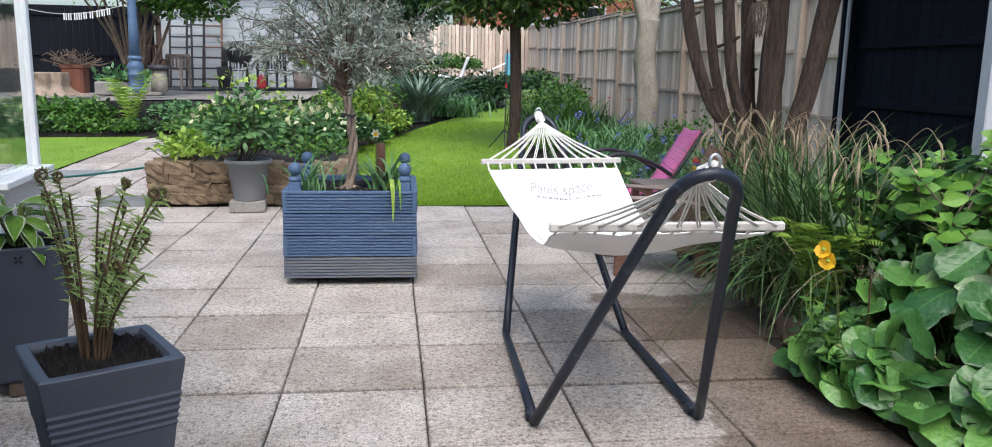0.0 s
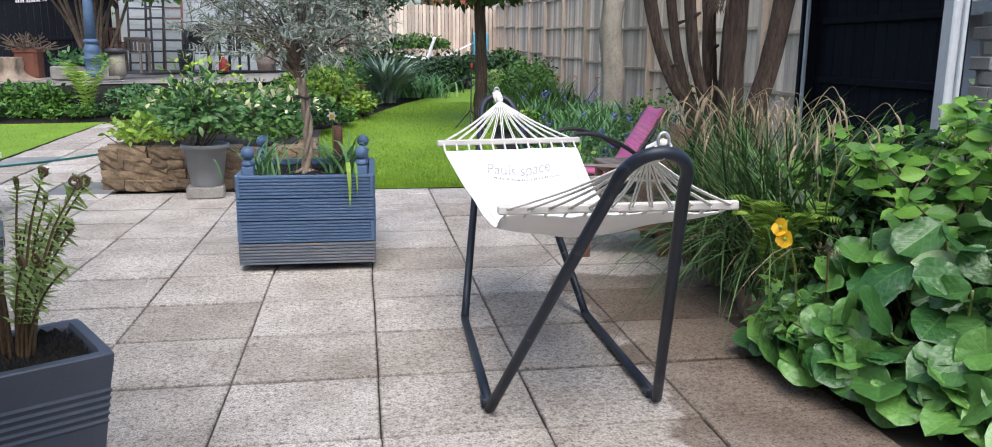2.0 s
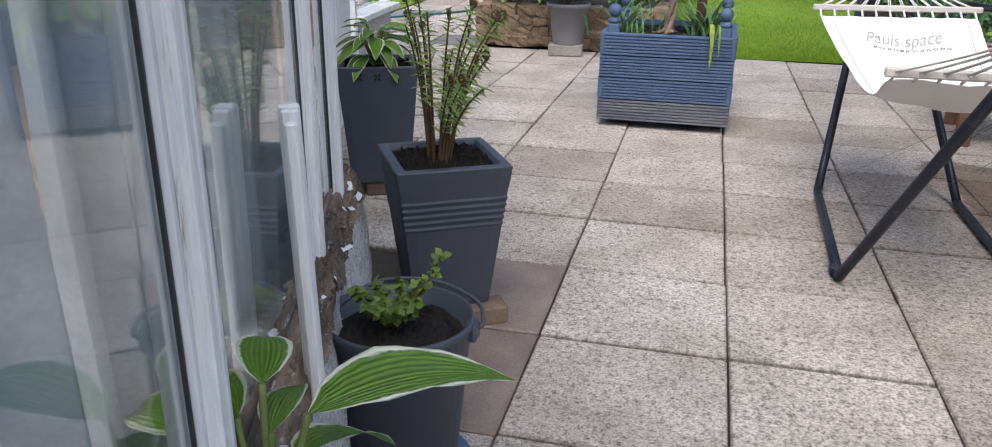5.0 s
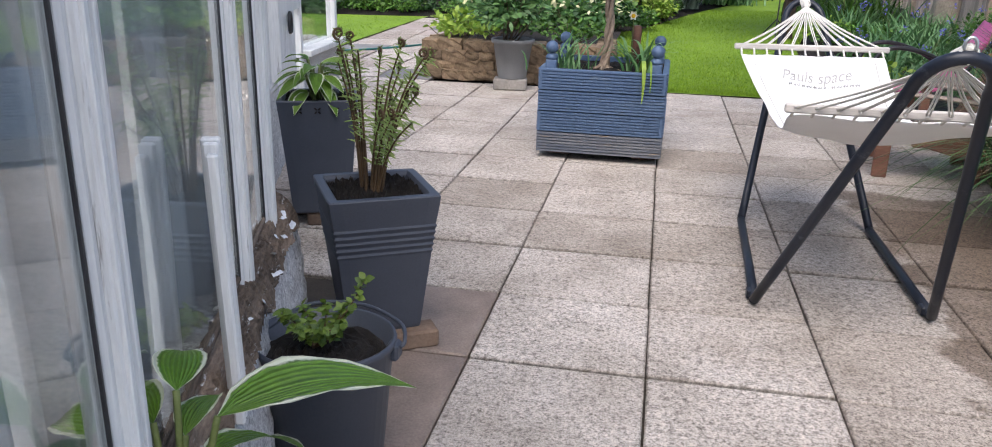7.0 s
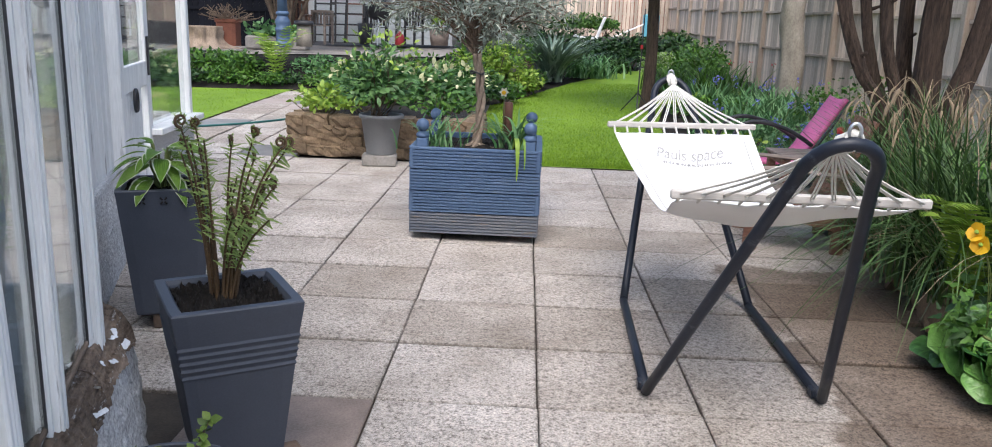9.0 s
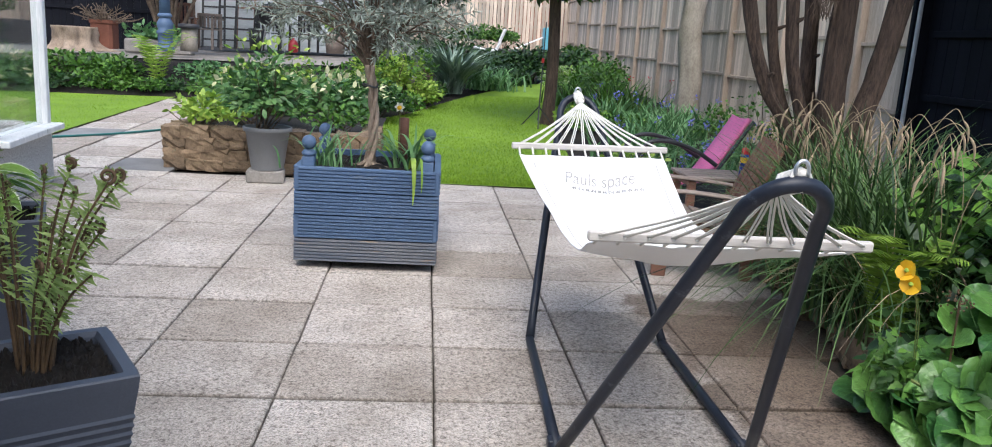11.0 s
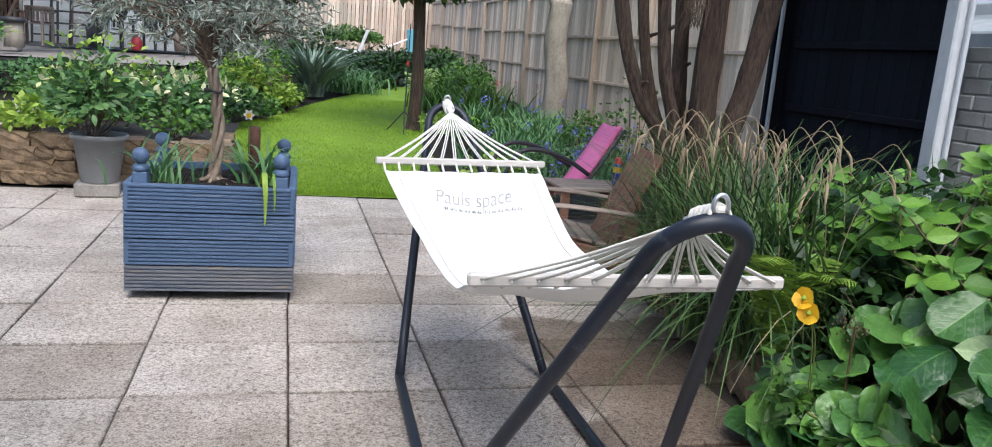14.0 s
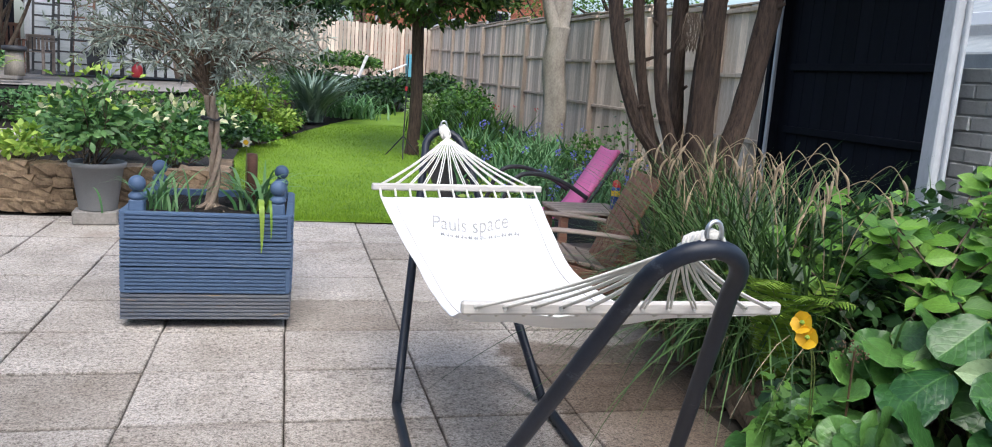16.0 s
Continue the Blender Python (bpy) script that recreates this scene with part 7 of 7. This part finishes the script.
def hosta(name, at, specs, label, seed, stalk=0.0):
    """specs: (tip x, y, z from the base, length, width)."""
    h = thing(name, at, label, "plant")
    meshes = leaf_meshes("leaf", L_HOSTA, [dict(length=1, width=w, n=10, peak=0.42, fold=f, curl=c, point=0.85, half=4, ripple=0.03) for w, f, c in ((0.38, 0.25, 0.8), (0.44, 0.2, 0.85), (0.38, 0.3, 0.6))])
    st = Shape()
    rng = np.random.default_rng(seed)
    mats = []
    for tx, ty, tz, ln in specs:
        tip = np.array((tx, ty, tz))
        flat = np.array((tx, ty, 0.0))
        base = flat * 0.28 + np.array((0, 0, tz * 0.62 + 0.05))
        st.tube(smooth_path([(0.01 * rng.normal(), 0.01 * rng.normal(), 0), base * 0.6, base], 4), 0.005, 6)
        way = tip - base
        mats.append(frames_along(base[None], way[None], (np.array((0, 0, 1.0)) - 0.4 * flat / (np.linalg.norm(flat) + 1e-6) + 0.15 * rng.normal(size=3))[None], [ln])[0])
    leaf_objects(h, meshes, mats)
    part("foliage", st, STEM_GREEN, h, smooth=True)
    return h


rr = random.Random(14)
specs = []
for k in range(26):
    a = k * 2.4
    r = 0.12 + 0.13 * rr.random()
    specs.append((r * math.cos(a), r * math.sin(a), 0.10 + 0.16 * rr.random(), 0.13 + 0.07 * rr.random()))
specs += [(-0.02, -0.30, 0.03, 0.17), (0.17, -0.15, 0.06, 0.19), (-0.06, -0.24, 0.04, 0.16)]
hosta("hosta", (-1.66, 3.60, 0.59), specs, "white-edged variegated hosta in a charcoal planter", 3)

# near hosta in a pot against the plinth
np_ = thing("round_pot", (-0.56, 0.72, 0), "charcoal round plant pot beside the window", "pot")
part("pot", Shape().lathe([(0.11, 0), (0.115, 0.01), (0.140, 0.50), (0.150, 0.505), (0.150, 0.54), (0.138, 0.54), (0.133, 0.50)], (0, 0, 0), 32), PLASTIC_GREY, np_, smooth=True)
part("soil", Shape().lathe([(0.001, 0.51), (0.136, 0.51)], (0, 0, 0), 24), SOIL, np_)
specs = [(0.155, 0.15, 0.27, 0.30), (-0.10, 0.22, 0.30, 0.17), (-0.22, 0.18, 0.22, 0.2), (-0.26, 0.06, 0.22, 0.22), (0.05, 0.18, 0.15, 0.20), (0.2, -0.1, 0.2, 0.2), (0.02, -0.2, 0.22, 0.2), (-0.2, -0.12, 0.2, 0.2), (-0.05, 0.18, 0.2, 0.16)]
hosta("hosta", (-0.63, 0.70, 0.50), specs, "large white-edged hosta leaves beside the window", 7)


def bucket():
    o = (-0.785, 1.560, 0.0)
    b = thing("bucket", o, "charcoal plastic bucket planted with a small rose", "bucket")
    part("saucer", Shape().lathe([(0.135, 0), (0.145, 0.02), (0.140, 0.02), (0.12, 0.008)], (0.02, 0.02, 0), 28), PAINT_BLUE, b, smooth=True)
    part("body", Shape().lathe([(0.125, 0.012), (0.129, 0.016), (0.168, 0.400), (0.174, 0.405), (0.177, 0.416), (0.173, 0.425), (0.166, 0.422), (0.156, 0.34)], (0, 0, 0), 36, 1.0, 0.95), PLASTIC_GREY, b, smooth=True)
    n = 20
    vs = [(0.15 * r / n * math.cos(a), 0.143 * r / n * math.sin(a), 0.380 + 0.022 * noise.noise((r * 0.6, a * 2, 1))) for r in range(1, n + 1) for a in np.linspace(0, 2 * math.pi, 28, endpoint=False)]
    part("soil", Shape().add(vs, [(i * 28 + j, i * 28 + (j + 1) % 28, (i + 1) * 28 + (j + 1) % 28, (i + 1) * 28 + j) for i in range(n - 1) for j in range(28)]), SOIL, b, "dark crumbly soil")
    part("handle", Shape().tube(smooth_path([(0.176, 0.03, 0.395), (0.190, 0.04, 0.41), (0.155, 0.11, 0.425), (0.03, 0.178, 0.43), (-0.11, 0.145, 0.428), (-0.18, -0.01, 0.40)], 6), 0.0055, 8), PLASTIC_GREY, b, smooth=True)
    for x, y in ((0.168, 0.025), (-0.168, -0.02)):
        part("ear", Shape().box((x, y, 0.392), (0.03, 0.045, 0.045), None, 0.01), PLASTIC_GREY, b)
    r = thing("rose_cutting", (o[0], o[1], 0.385), "small leafy rose growing in the bucket", "plant")
    rng = np.random.default_rng(23)
    mats = []
    for k in range(9):
        a = k * 0.75
        tip = np.array((0.08 * math.cos(a) - 0.03, 0.07 * math.sin(a), 0.05 + 0.08 * rng.random()))
        if k == 0:
            tip = np.array((0.085, 0.06, 0.17))
        path = smooth_path([(-0.03, 0, 0), tip * 0.55, tip], 5)
        part("stem", Shape().tube(path, np.linspace(0.003, 0.0012, len(path)), 5), STEM_RED, r, smooth=True)
        for p in path[4:]:
            for q in range(6):
                way = unit(1, rng)[0] * np.array((1, 1, 0.5))
                mats.append(frames_along(p[None], way[None], np.array((-0.2, -0.3, 1.0))[None] + 0.3 * rng.normal(size=(1, 3)), [0.015 + 0.014 * rng.random()])[0])
    leaf_objects(r, leaf_meshes("leaf", L_ROSE, [dict(length=1, width=0.62, n=4, peak=0.5, fold=0.2, curl=0.2), dict(length=1, width=0.7, n=4, peak=0.45, fold=0.1, curl=0.4)]), mats)


bucket()

# plants and stake in the blue planter
strap_plant("agapanthus", (-0.16, 5.56, 0.56), 34, 0.42, 0.022, 0.95, 1.1, "arching green strap leaves in the blue planter", L_IRIS, 71, spread=(0.06, 0.06))
ag = thing("agapanthus", (-0.13, 5.33, 0.56), "long leaves hanging over the planter's edge", "plant")
hang = Shape()
for dx, ln, w in ((0, 0.20, 0.028), (0.045, 0.13, 0.014)):
    p = smooth_path([(dx - 0.03, 0.1, 0.02), (dx - 0.01, 0.0, 0.10), (dx, -0.14, 0.09), (dx + 0.006, -0.165, -0.02), (dx + 0.004, -0.16, -ln + 0.05)], 5)
    side = np.array((1, 0, 0.0))
    ww = w / 2 * np.clip(np.sin(np.linspace(0.35, 3.0, len(p))), 0.15, 1)
    vs = np.empty((len(p) * 2, 3))
    vs[0::2], vs[1::2] = p - side * ww[:, None], p + side * ww[:, None]
    hang.add(vs, [(2 * i, 2 * i + 1, 2 * i + 3, 2 * i + 2) for i in range(len(p) - 1)])
part("foliage", hang, L_LIME, ag, smooth=True)
strap_plant("narrow_leaved_plant", (-0.66, 5.50, 0.56), 46, 0.34, 0.014, 0.8, 0.9, "thin arching leaves in the blue planter", L_IRIS, 72, spread=(0.07, 0.08))
stake = thing("wooden_stake", (-0.21, 5.92, 0.52), "short brown wooden stake in the planter", "stake")
part("stake", Shape().lathe([(0.034, 0), (0.034, 0.30), (0.030, 0.315), (0.01, 0.318)], (0, 0, 0), 14), WOOD_RED, stake, smooth=True)
da = thing("daffodil", (-0.24, 5.86, 0.55), "pale daffodil flowering beside the stake", "flower")
part("stem", Shape().tube(smooth_path([(0, 0, 0), (0.005, 0, 0.2), (0.0, -0.01, 0.36)], 5), 0.003, 5), STEM_GREEN, da)
fl = Shape()
fl.scatter(leaf(1, 0.6, 4, 0.5, 0.1, 0.1), frames_along(np.tile(np.array((0, -0.015, 0.36)), (6, 1)), np.array([(math.cos(k * 1.047), -0.35, math.sin(k * 1.047)) for k in range(6)]), np.tile(np.array((0, -1.0, 0)), (6, 1)), np.full(6, 0.036)))
part("petals", fl, P_WHITE, da)
part("trumpet", Shape().tube([(0, -0.015, 0.36), (0, -0.04, 0.358)], [0.009, 0.015], 10), P_YELLOW, da)


# writing on the canvas: two lines of faded script, unreadable but for the first
def canvas_script():
    def on_canvas(u, t):
        a = BAR_FAR[0] * (1 - u) + BAR_FAR[1] * u + np.array((0, -0.06, -0.035))
        b = BAR_NEAR[0] * (1 - u) + BAR_NEAR[1] * u + np.array((0, 0.06, -0.035))
        p = a * (1 - t) + b * t
        p[0] += (0.5 - u) * 2 * (0.03 + 0.075 * math.sin(math.pi * t) ** 1.3)
        p[2] -= 0.175 * math.sin(math.pi * t ** 1.05) + 0.06 * math.sin(math.pi * t) * math.sin(math.pi * u)
        return p + np.array((0, 0, 0.012 * noise.noise((u * 5, t * 7, 1)) + 0.006))

    txt = bpy.data.curves.new("script", 'FONT')
    txt.body, txt.size, txt.shear = "Pauls space", 0.15, 0.45
    tmp = bpy.data.objects.new("script", txt)
    me = bpy.data.meshes.new_from_object(tmp)
    xs = [v.co.x for v in me.vertices]
    x0, x1 = min(xs), max(xs)
    for v in me.vertices:
        p = on_canvas(0.24 + 0.50 * (v.co.x - x0) / (x1 - x0), 0.150 - 0.62 * v.co.y + 0.010 * math.sin(3.14 * (v.co.x - x0) / (x1 - x0)))
        v.co = Vector(p - np.array((0.75, 3.6, 0.5)))
    me.materials.append(INK)
    canvas = [o for o in scene.objects if o.name == "canvas"][0]
    part("lettering", me, None, canvas, "faded grey handwritten lettering")
    bpy.data.objects.remove(tmp)
    line = Shape()
    rng = random.Random(8)
    u = 0.27
    while u < 0.76:
        w = rng.uniform(0.02, 0.045)
        arc = 0.185 - 0.10 * (u - 0.5) ** 2 * 4 * 0.25
        q = [on_canvas(u + w * i / 5, arc + 0.009 * math.sin(i * 2.1)) - np.array((0.75, 3.6, 0.5)) for i in range(6)]
        line.tube(q, 0.0022, 4)
        u += w + 0.012
    part("lettering", line, INK, canvas, "second line of faded unreadable script")


canvas_script()


# ---- seats beyond the hammock ----


def lounge_chair():
    """Low wooden armchair that faces away to the lawn."""
    c = thing("wooden_armchair", (1.80, 5.60, 0), "low slatted red-brown wooden garden armchair", "chair", turn=-8)
    for y in (-0.30, 0.30):
        part("front_leg", Shape().box((-0.36, y, 0.25), (0.09, 0.035, 0.50), None, 0.006), WOOD_RED, c)
        part("arm", Shape().tube(smooth_path([(-0.46, y, 0.50), (-0.30, y, 0.535), (-0.05, y, 0.525), (0.20, y, 0.50)], 5), 0.05, 10, 0.26), WOOD_OLD, c, smooth=True)
        part("side_rail", Shape().box((0, 0, 0), (0.72, 0.035, 0.11), Matrix.Translation((-0.06, y * 0.92, 0.25)) @ pose(0, 0, 0, 0, 13, 0), 0.006), WOOD_RED, c)
        part("back_leg", Shape().box((0.18, y * 0.96, 0.24), (0.08, 0.035, 0.48), None, 0.006), WOOD_RED, c)
    for k in range(5):
        part("seat_slat", Shape().box((0, 0, 0), (0.075, 0.56, 0.02), Matrix.Translation((-0.36 + k * 0.095, 0, 0.40 - k * 0.022)) @ pose(0, 0, 0, 0, 13, 0), 0.004), WOOD_OLD, c)
    for k in range(6):
        part("back_slat", Shape().box((0, 0, 0.33), (0.02, 0.082, 0.68), Matrix.Translation((0.06, -0.235 + k * 0.094, 0.24)) @ pose(0, 0, 0, 0, 24, 0), 0.006), WOOD_RED, c)
    part("back_rail", Shape().box((0.22, 0, 0.56), (0.03, 0.56, 0.07), pose(0, 0, 0), 0.006), WOOD_RED, c)


lounge_chair()


def side_table():
    t = thing("side_table", (2.12, 6.55, 0), "small slatted wooden side table", "table")
    for k in range(5):
        part("slat", Shape().box((0, -0.19 + k * 0.095, 0.47), (0.52, 0.088, 0.022), None, 0.004), WOOD_OLD, t)
    for sx in (-1, 1):
        for sy in (-1, 1):
            part("leg", Shape().box((sx * 0.22, sy * 0.18, 0.23), (0.06, 0.05, 0.46), None, 0.006), WOOD_RED, t)
        part("apron", Shape().box((sx * 0.22, 0, 0.43), (0.03, 0.34, 0.06), None, 0.004), WOOD_RED, t)
    part("shelf", Shape().box((0, 0, 0.17), (0.42, 0.32, 0.02), None, 0.004), WOOD_OLD, t)


side_table()
sp = thing("spray_can", (2.33, 6.50, 0.481), "blue spray can with a red cap on the table", "can")
part("can", Shape().lathe([(0.028, 0), (0.031, 0.004), (0.031, 0.15), (0.027, 0.165)], (0, 0, 0), 20), surface("blue_tin", (0.02, 0.04, 0.20), (0.04, 0.07, 0.30), 4, 60, 0.35, 0, each=0), sp, smooth=True)
part("band", Shape().lathe([(0.0315, 0.10), (0.0318, 0.102), (0.0318, 0.14), (0.0315, 0.142)], (0, 0, 0), 20), P_YELLOW, sp, "yellow label band")
part("cap", Shape().lathe([(0.027, 0.165), (0.028, 0.17), (0.026, 0.205), (0.012, 0.215)], (0, 0, 0), 20), P_RED, sp, "red cap", smooth=True)
part("straw", Shape().tube([(0.03, 0, 0.02), (0.034, 0, 0.19)], 0.003, 6), P_RED, sp)


def pink_lounger():
    p = thing("sun_lounger", (2.15, 7.25, 0), "bright pink fabric lounger with curved dark metal arms", "lounger")
    line = smooth_path([(-0.42, 0, 0.33), (-0.15, 0, 0.30), (0.08, 0, 0.34), (0.22, 0, 0.52), (0.43, 0, 0.86)], 8)
    vs = []
    for q in line:
        for y, lift in ((-0.19, 0), (-0.1, -0.012), (0, -0.018), (0.1, -0.012), (0.19, 0)):
            vs.append((q[0], y, q[2] + lift))
    s = Shape().add(vs, [(i * 5 + j, i * 5 + j + 1, i * 5 + j + 6, i * 5 + j + 5) for i in range(len(line) - 1) for j in range(4)])
    f = part("fabric", s, PINK, p, smooth=True)
    sol = f.modifiers.new("thick", 'SOLIDIFY')
    sol.thickness = 0.03
    for y in (-0.23, 0.23):
        part("arm", Shape().tube(smooth_path([(-0.56, y, 0.36), (-0.46, y, 0.60), (-0.30, y, 0.66), (-0.05, y, 0.60), (0.16, y, 0.48)], 6), 0.018, 8), DARK_METAL, p, smooth=True)
        part("runner", Shape().tube(smooth_path([(-0.56, y, 0.36), (-0.5, y, 0.10), (-0.2, y, 0.018), (0.25, y, 0.02), (0.42, y, 0.10)], 6), 0.016, 8), DARK_METAL, p, smooth=True)
        part("back_tube", Shape().tube(smooth_path([(-0.1, y, 0.3), (0.12, y, 0.38), (0.43, y, 0.85)], 6), 0.014, 8), DARK_METAL, p, smooth=True)


pink_lounger()

# green hose across the path
hose = smooth_path([(-4.4, 9.6, 0.05), (-3.6, 10.2, 0.06), (-3.0, 11.0, 0.07), (-2.7, 11.6, 0.12)], 10)
hose[:, 2] = [land(x, y) + 0.022 for x, y, _ in hose]
tagged(part("hose", Shape().tube(hose, 0.013, 8), surface("teal_hose", (0.012, 0.09, 0.085), (0.02, 0.14, 0.13), 5, 60, 0.4, 0, each=0), smooth=True), "teal garden hose lying across the path", "hose")

# ---- paving, stone by stone ----


def slab_mesh(w, d, h=0.05):
    s = Shape().box((0, 0, -h / 2), (w, d, h), None, 0.006)
    return s.mesh("slab", SLAB)


SLABS = [slab_mesh(0.596 - 0.001 * k, 0.556 - 0.002 * (k % 3)) for k in range(4)]
PATH_SLABS = [slab_mesh(0.593 - 0.002 * k, 0.590 - 0.002 * (k % 3)) for k in range(4)]
MIXED = [surface(n, a, b, 3, 100, 0.85, 0.5, 0.004, each=0.2) for n, a, b in (("grey_path_slab", (0.13, 0.13, 0.13), (0.27, 0.265, 0.26)), ("pink_path_slab", (0.30, 0.25, 0.22), (0.46, 0.39, 0.35)))]
for k in range(2):
    PATH_SLABS.append(Shape().box((0, 0, -0.025), (0.592, 0.588, 0.05), None, 0.006).mesh("slab", MIXED[k]))
ROW = 0.567
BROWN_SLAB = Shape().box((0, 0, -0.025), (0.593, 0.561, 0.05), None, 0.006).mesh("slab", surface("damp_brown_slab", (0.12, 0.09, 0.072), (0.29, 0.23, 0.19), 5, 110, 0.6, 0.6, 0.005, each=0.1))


def paving():
    p = thing("patio", (0, 0, 0), "weathered buff concrete slabs laid in straight columns", "paving", kind="structure")
    rng = random.Random(12)
    for c in range(-8, 4):
        drift = rng.uniform(-0.012, 0.012)
        for r in range(-7, 11):
            y = 2.32 + (r + 0.5) * ROW + drift
            x = c * 0.6 + 0.3
            if (c > 2 and 2.5 < y < 3.9) or y < -1.7 or (x < (-1.3 if y < 2.9 else -1.85) - 0.34 * (y - 2.6) and y < 6.3):
                continue
            if y + ROW / 2 > 8.27:
                d = 8.27 - (y - ROW / 2)
                ob = new("slab", slab_mesh(0.592, d - 0.006))
                y = 8.27 - d / 2
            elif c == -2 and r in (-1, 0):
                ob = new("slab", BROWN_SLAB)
            else:
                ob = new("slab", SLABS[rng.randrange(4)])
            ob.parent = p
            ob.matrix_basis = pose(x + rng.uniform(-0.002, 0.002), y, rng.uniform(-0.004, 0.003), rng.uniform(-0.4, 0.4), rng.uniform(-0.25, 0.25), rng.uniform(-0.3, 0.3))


paving()


def path():
    p = thing("garden_path", (0, 8.27, 0), "pale mixed concrete slab path curving past the lawn", "path", kind="structure")
    rng = random.Random(21)
    tilt = math.degrees(math.atan(0.0365))
    for c in range(-7, -4):
        for r in range(10):
            y = 8.575 + r * 0.6
            ob = new("slab", PATH_SLABS[rng.randrange(6)])
            ob.parent = p
            ob.matrix_basis = pose(c * 0.6 + 0.3, y - 8.27, land(c * 0.6 + 0.3, y) + 0.004 + rng.uniform(-0.003, 0.003), tilt, -1.06, rng.uniform(-0.4, 0.4))


path()


def stone(w, d, h, seed):
    """A rough rounded block of stone."""
    rng = np.random.default_rng(seed)
    bm = bmesh.new()
    bmesh.ops.create_cube(bm, size=1.0)
    bmesh.ops.subdivide_edges(bm, edges=bm.edges[:], cuts=2, use_grid_fill=True)
    for v in bm.verts:
        p = v.co.copy()
        k = 0.5 / max(p.length, 1e-6)
        q = p * (0.80 + 0.20 * k * 1.25)
        v.co = Vector((q.x * w, q.y * d, q.z * h)) + Vector(rng.normal(size=3) * 0.028 * min(w, d, h) * 2)
    me = bpy.data.meshes.new("stone")
    bm.to_mesh(me)
    bm.free()
    me.materials.append(SANDSTONE)
    return me


WALL_MORTAR = surface("earthy_mortar", (0.03, 0.022, 0.015), (0.12, 0.09, 0.06), 8, 60, 0.95, 0.8, 0.01, each=0)
STONES = [stone(w, 0.2, h, i) for i, (w, h) in enumerate(((0.30, 0.10), (0.22, 0.12), (0.36, 0.085), (0.18, 0.11), (0.27, 0.13), (0.15, 0.09)))]
WIDTHS = (0.30, 0.22, 0.36, 0.18, 0.27, 0.15)


def stone_wall(name, x0, y0, x1, y1, rows, label, seed):
    w = thing(name, (x0, y0, 0), label, "wall", turn=math.degrees(math.atan2(y1 - y0, x1 - x0)), kind="structure")
    ln = math.hypot(x1 - x0, y1 - y0)
    w.matrix_basis = pose(x0, y0, 0, 0, 0, math.degrees(math.atan2(y1 - y0, x1 - x0)))
    rng = random.Random(seed)
    for r in range(rows):
        x = -0.02
        while x < ln - 0.05:
            k = rng.randrange(6)
            ob = new("stone", STONES[k])
            ob.parent = w
            ob.matrix_basis = pose(min(x + WIDTHS[k] / 2, ln - WIDTHS[k] / 2 + 0.03), rng.uniform(0.085, 0.105), 0.055 + r * 0.101, rng.uniform(-4, 4), rng.uniform(-3, 3), rng.uniform(-3, 3))
            x += WIDTHS[k] * 0.98
    part("mortar", Shape().box((ln / 2, 0.12, rows * 0.0515 - 0.01), (ln - 0.06, 0.17, rows * 0.103), None, 0.01), WALL_MORTAR, w)


stone_wall("stone_wall", -2.50, 8.44, -0.48, 8.30, 4, "low brown sandstone wall of the raised bed", 1)
stone_wall("stone_wall_side", -2.48, 10.6, -2.50, 8.46, 4, "low brown sandstone wall beside the path", 2)
stone_wall("stone_wall_end", -0.48, 8.30, -0.52, 9.3, 4, "low brown sandstone wall beside the lawn", 5)


def edging():
    e = thing("stone_edging", (1.8, 3.5, 0), "low rough stone edging in front of the planted bed", "edging", kind="structure")
    rng = random.Random(15)
    line = [(1.90, 3.0), (1.82, 3.5), (1.98, 4.3), (2.04, 5.0), (2.12, 6.0)]
    for r in range(2):
        for i in range(len(line) - 1):
            a, b = np.array(line[i]), np.array(line[i + 1])
            ln = np.linalg.norm(b - a)
            for k in range(int(ln / 0.19)):
                q = a + (b - a) * (k + 0.5) / int(ln / 0.19)
                ob = new("stone", STONES[rng.choice((1, 3, 4, 5))])
                ob.parent = e
                ob.matrix_basis = pose(q[0] - 1.8 + 0.09 + 0.05 * r + rng.uniform(-0.02, 0.02), q[1] - 3.5, 0.05 + r * 0.095, rng.uniform(-15, 15), rng.uniform(-15, 15), 90 + rng.uniform(-25, 25))


edging()
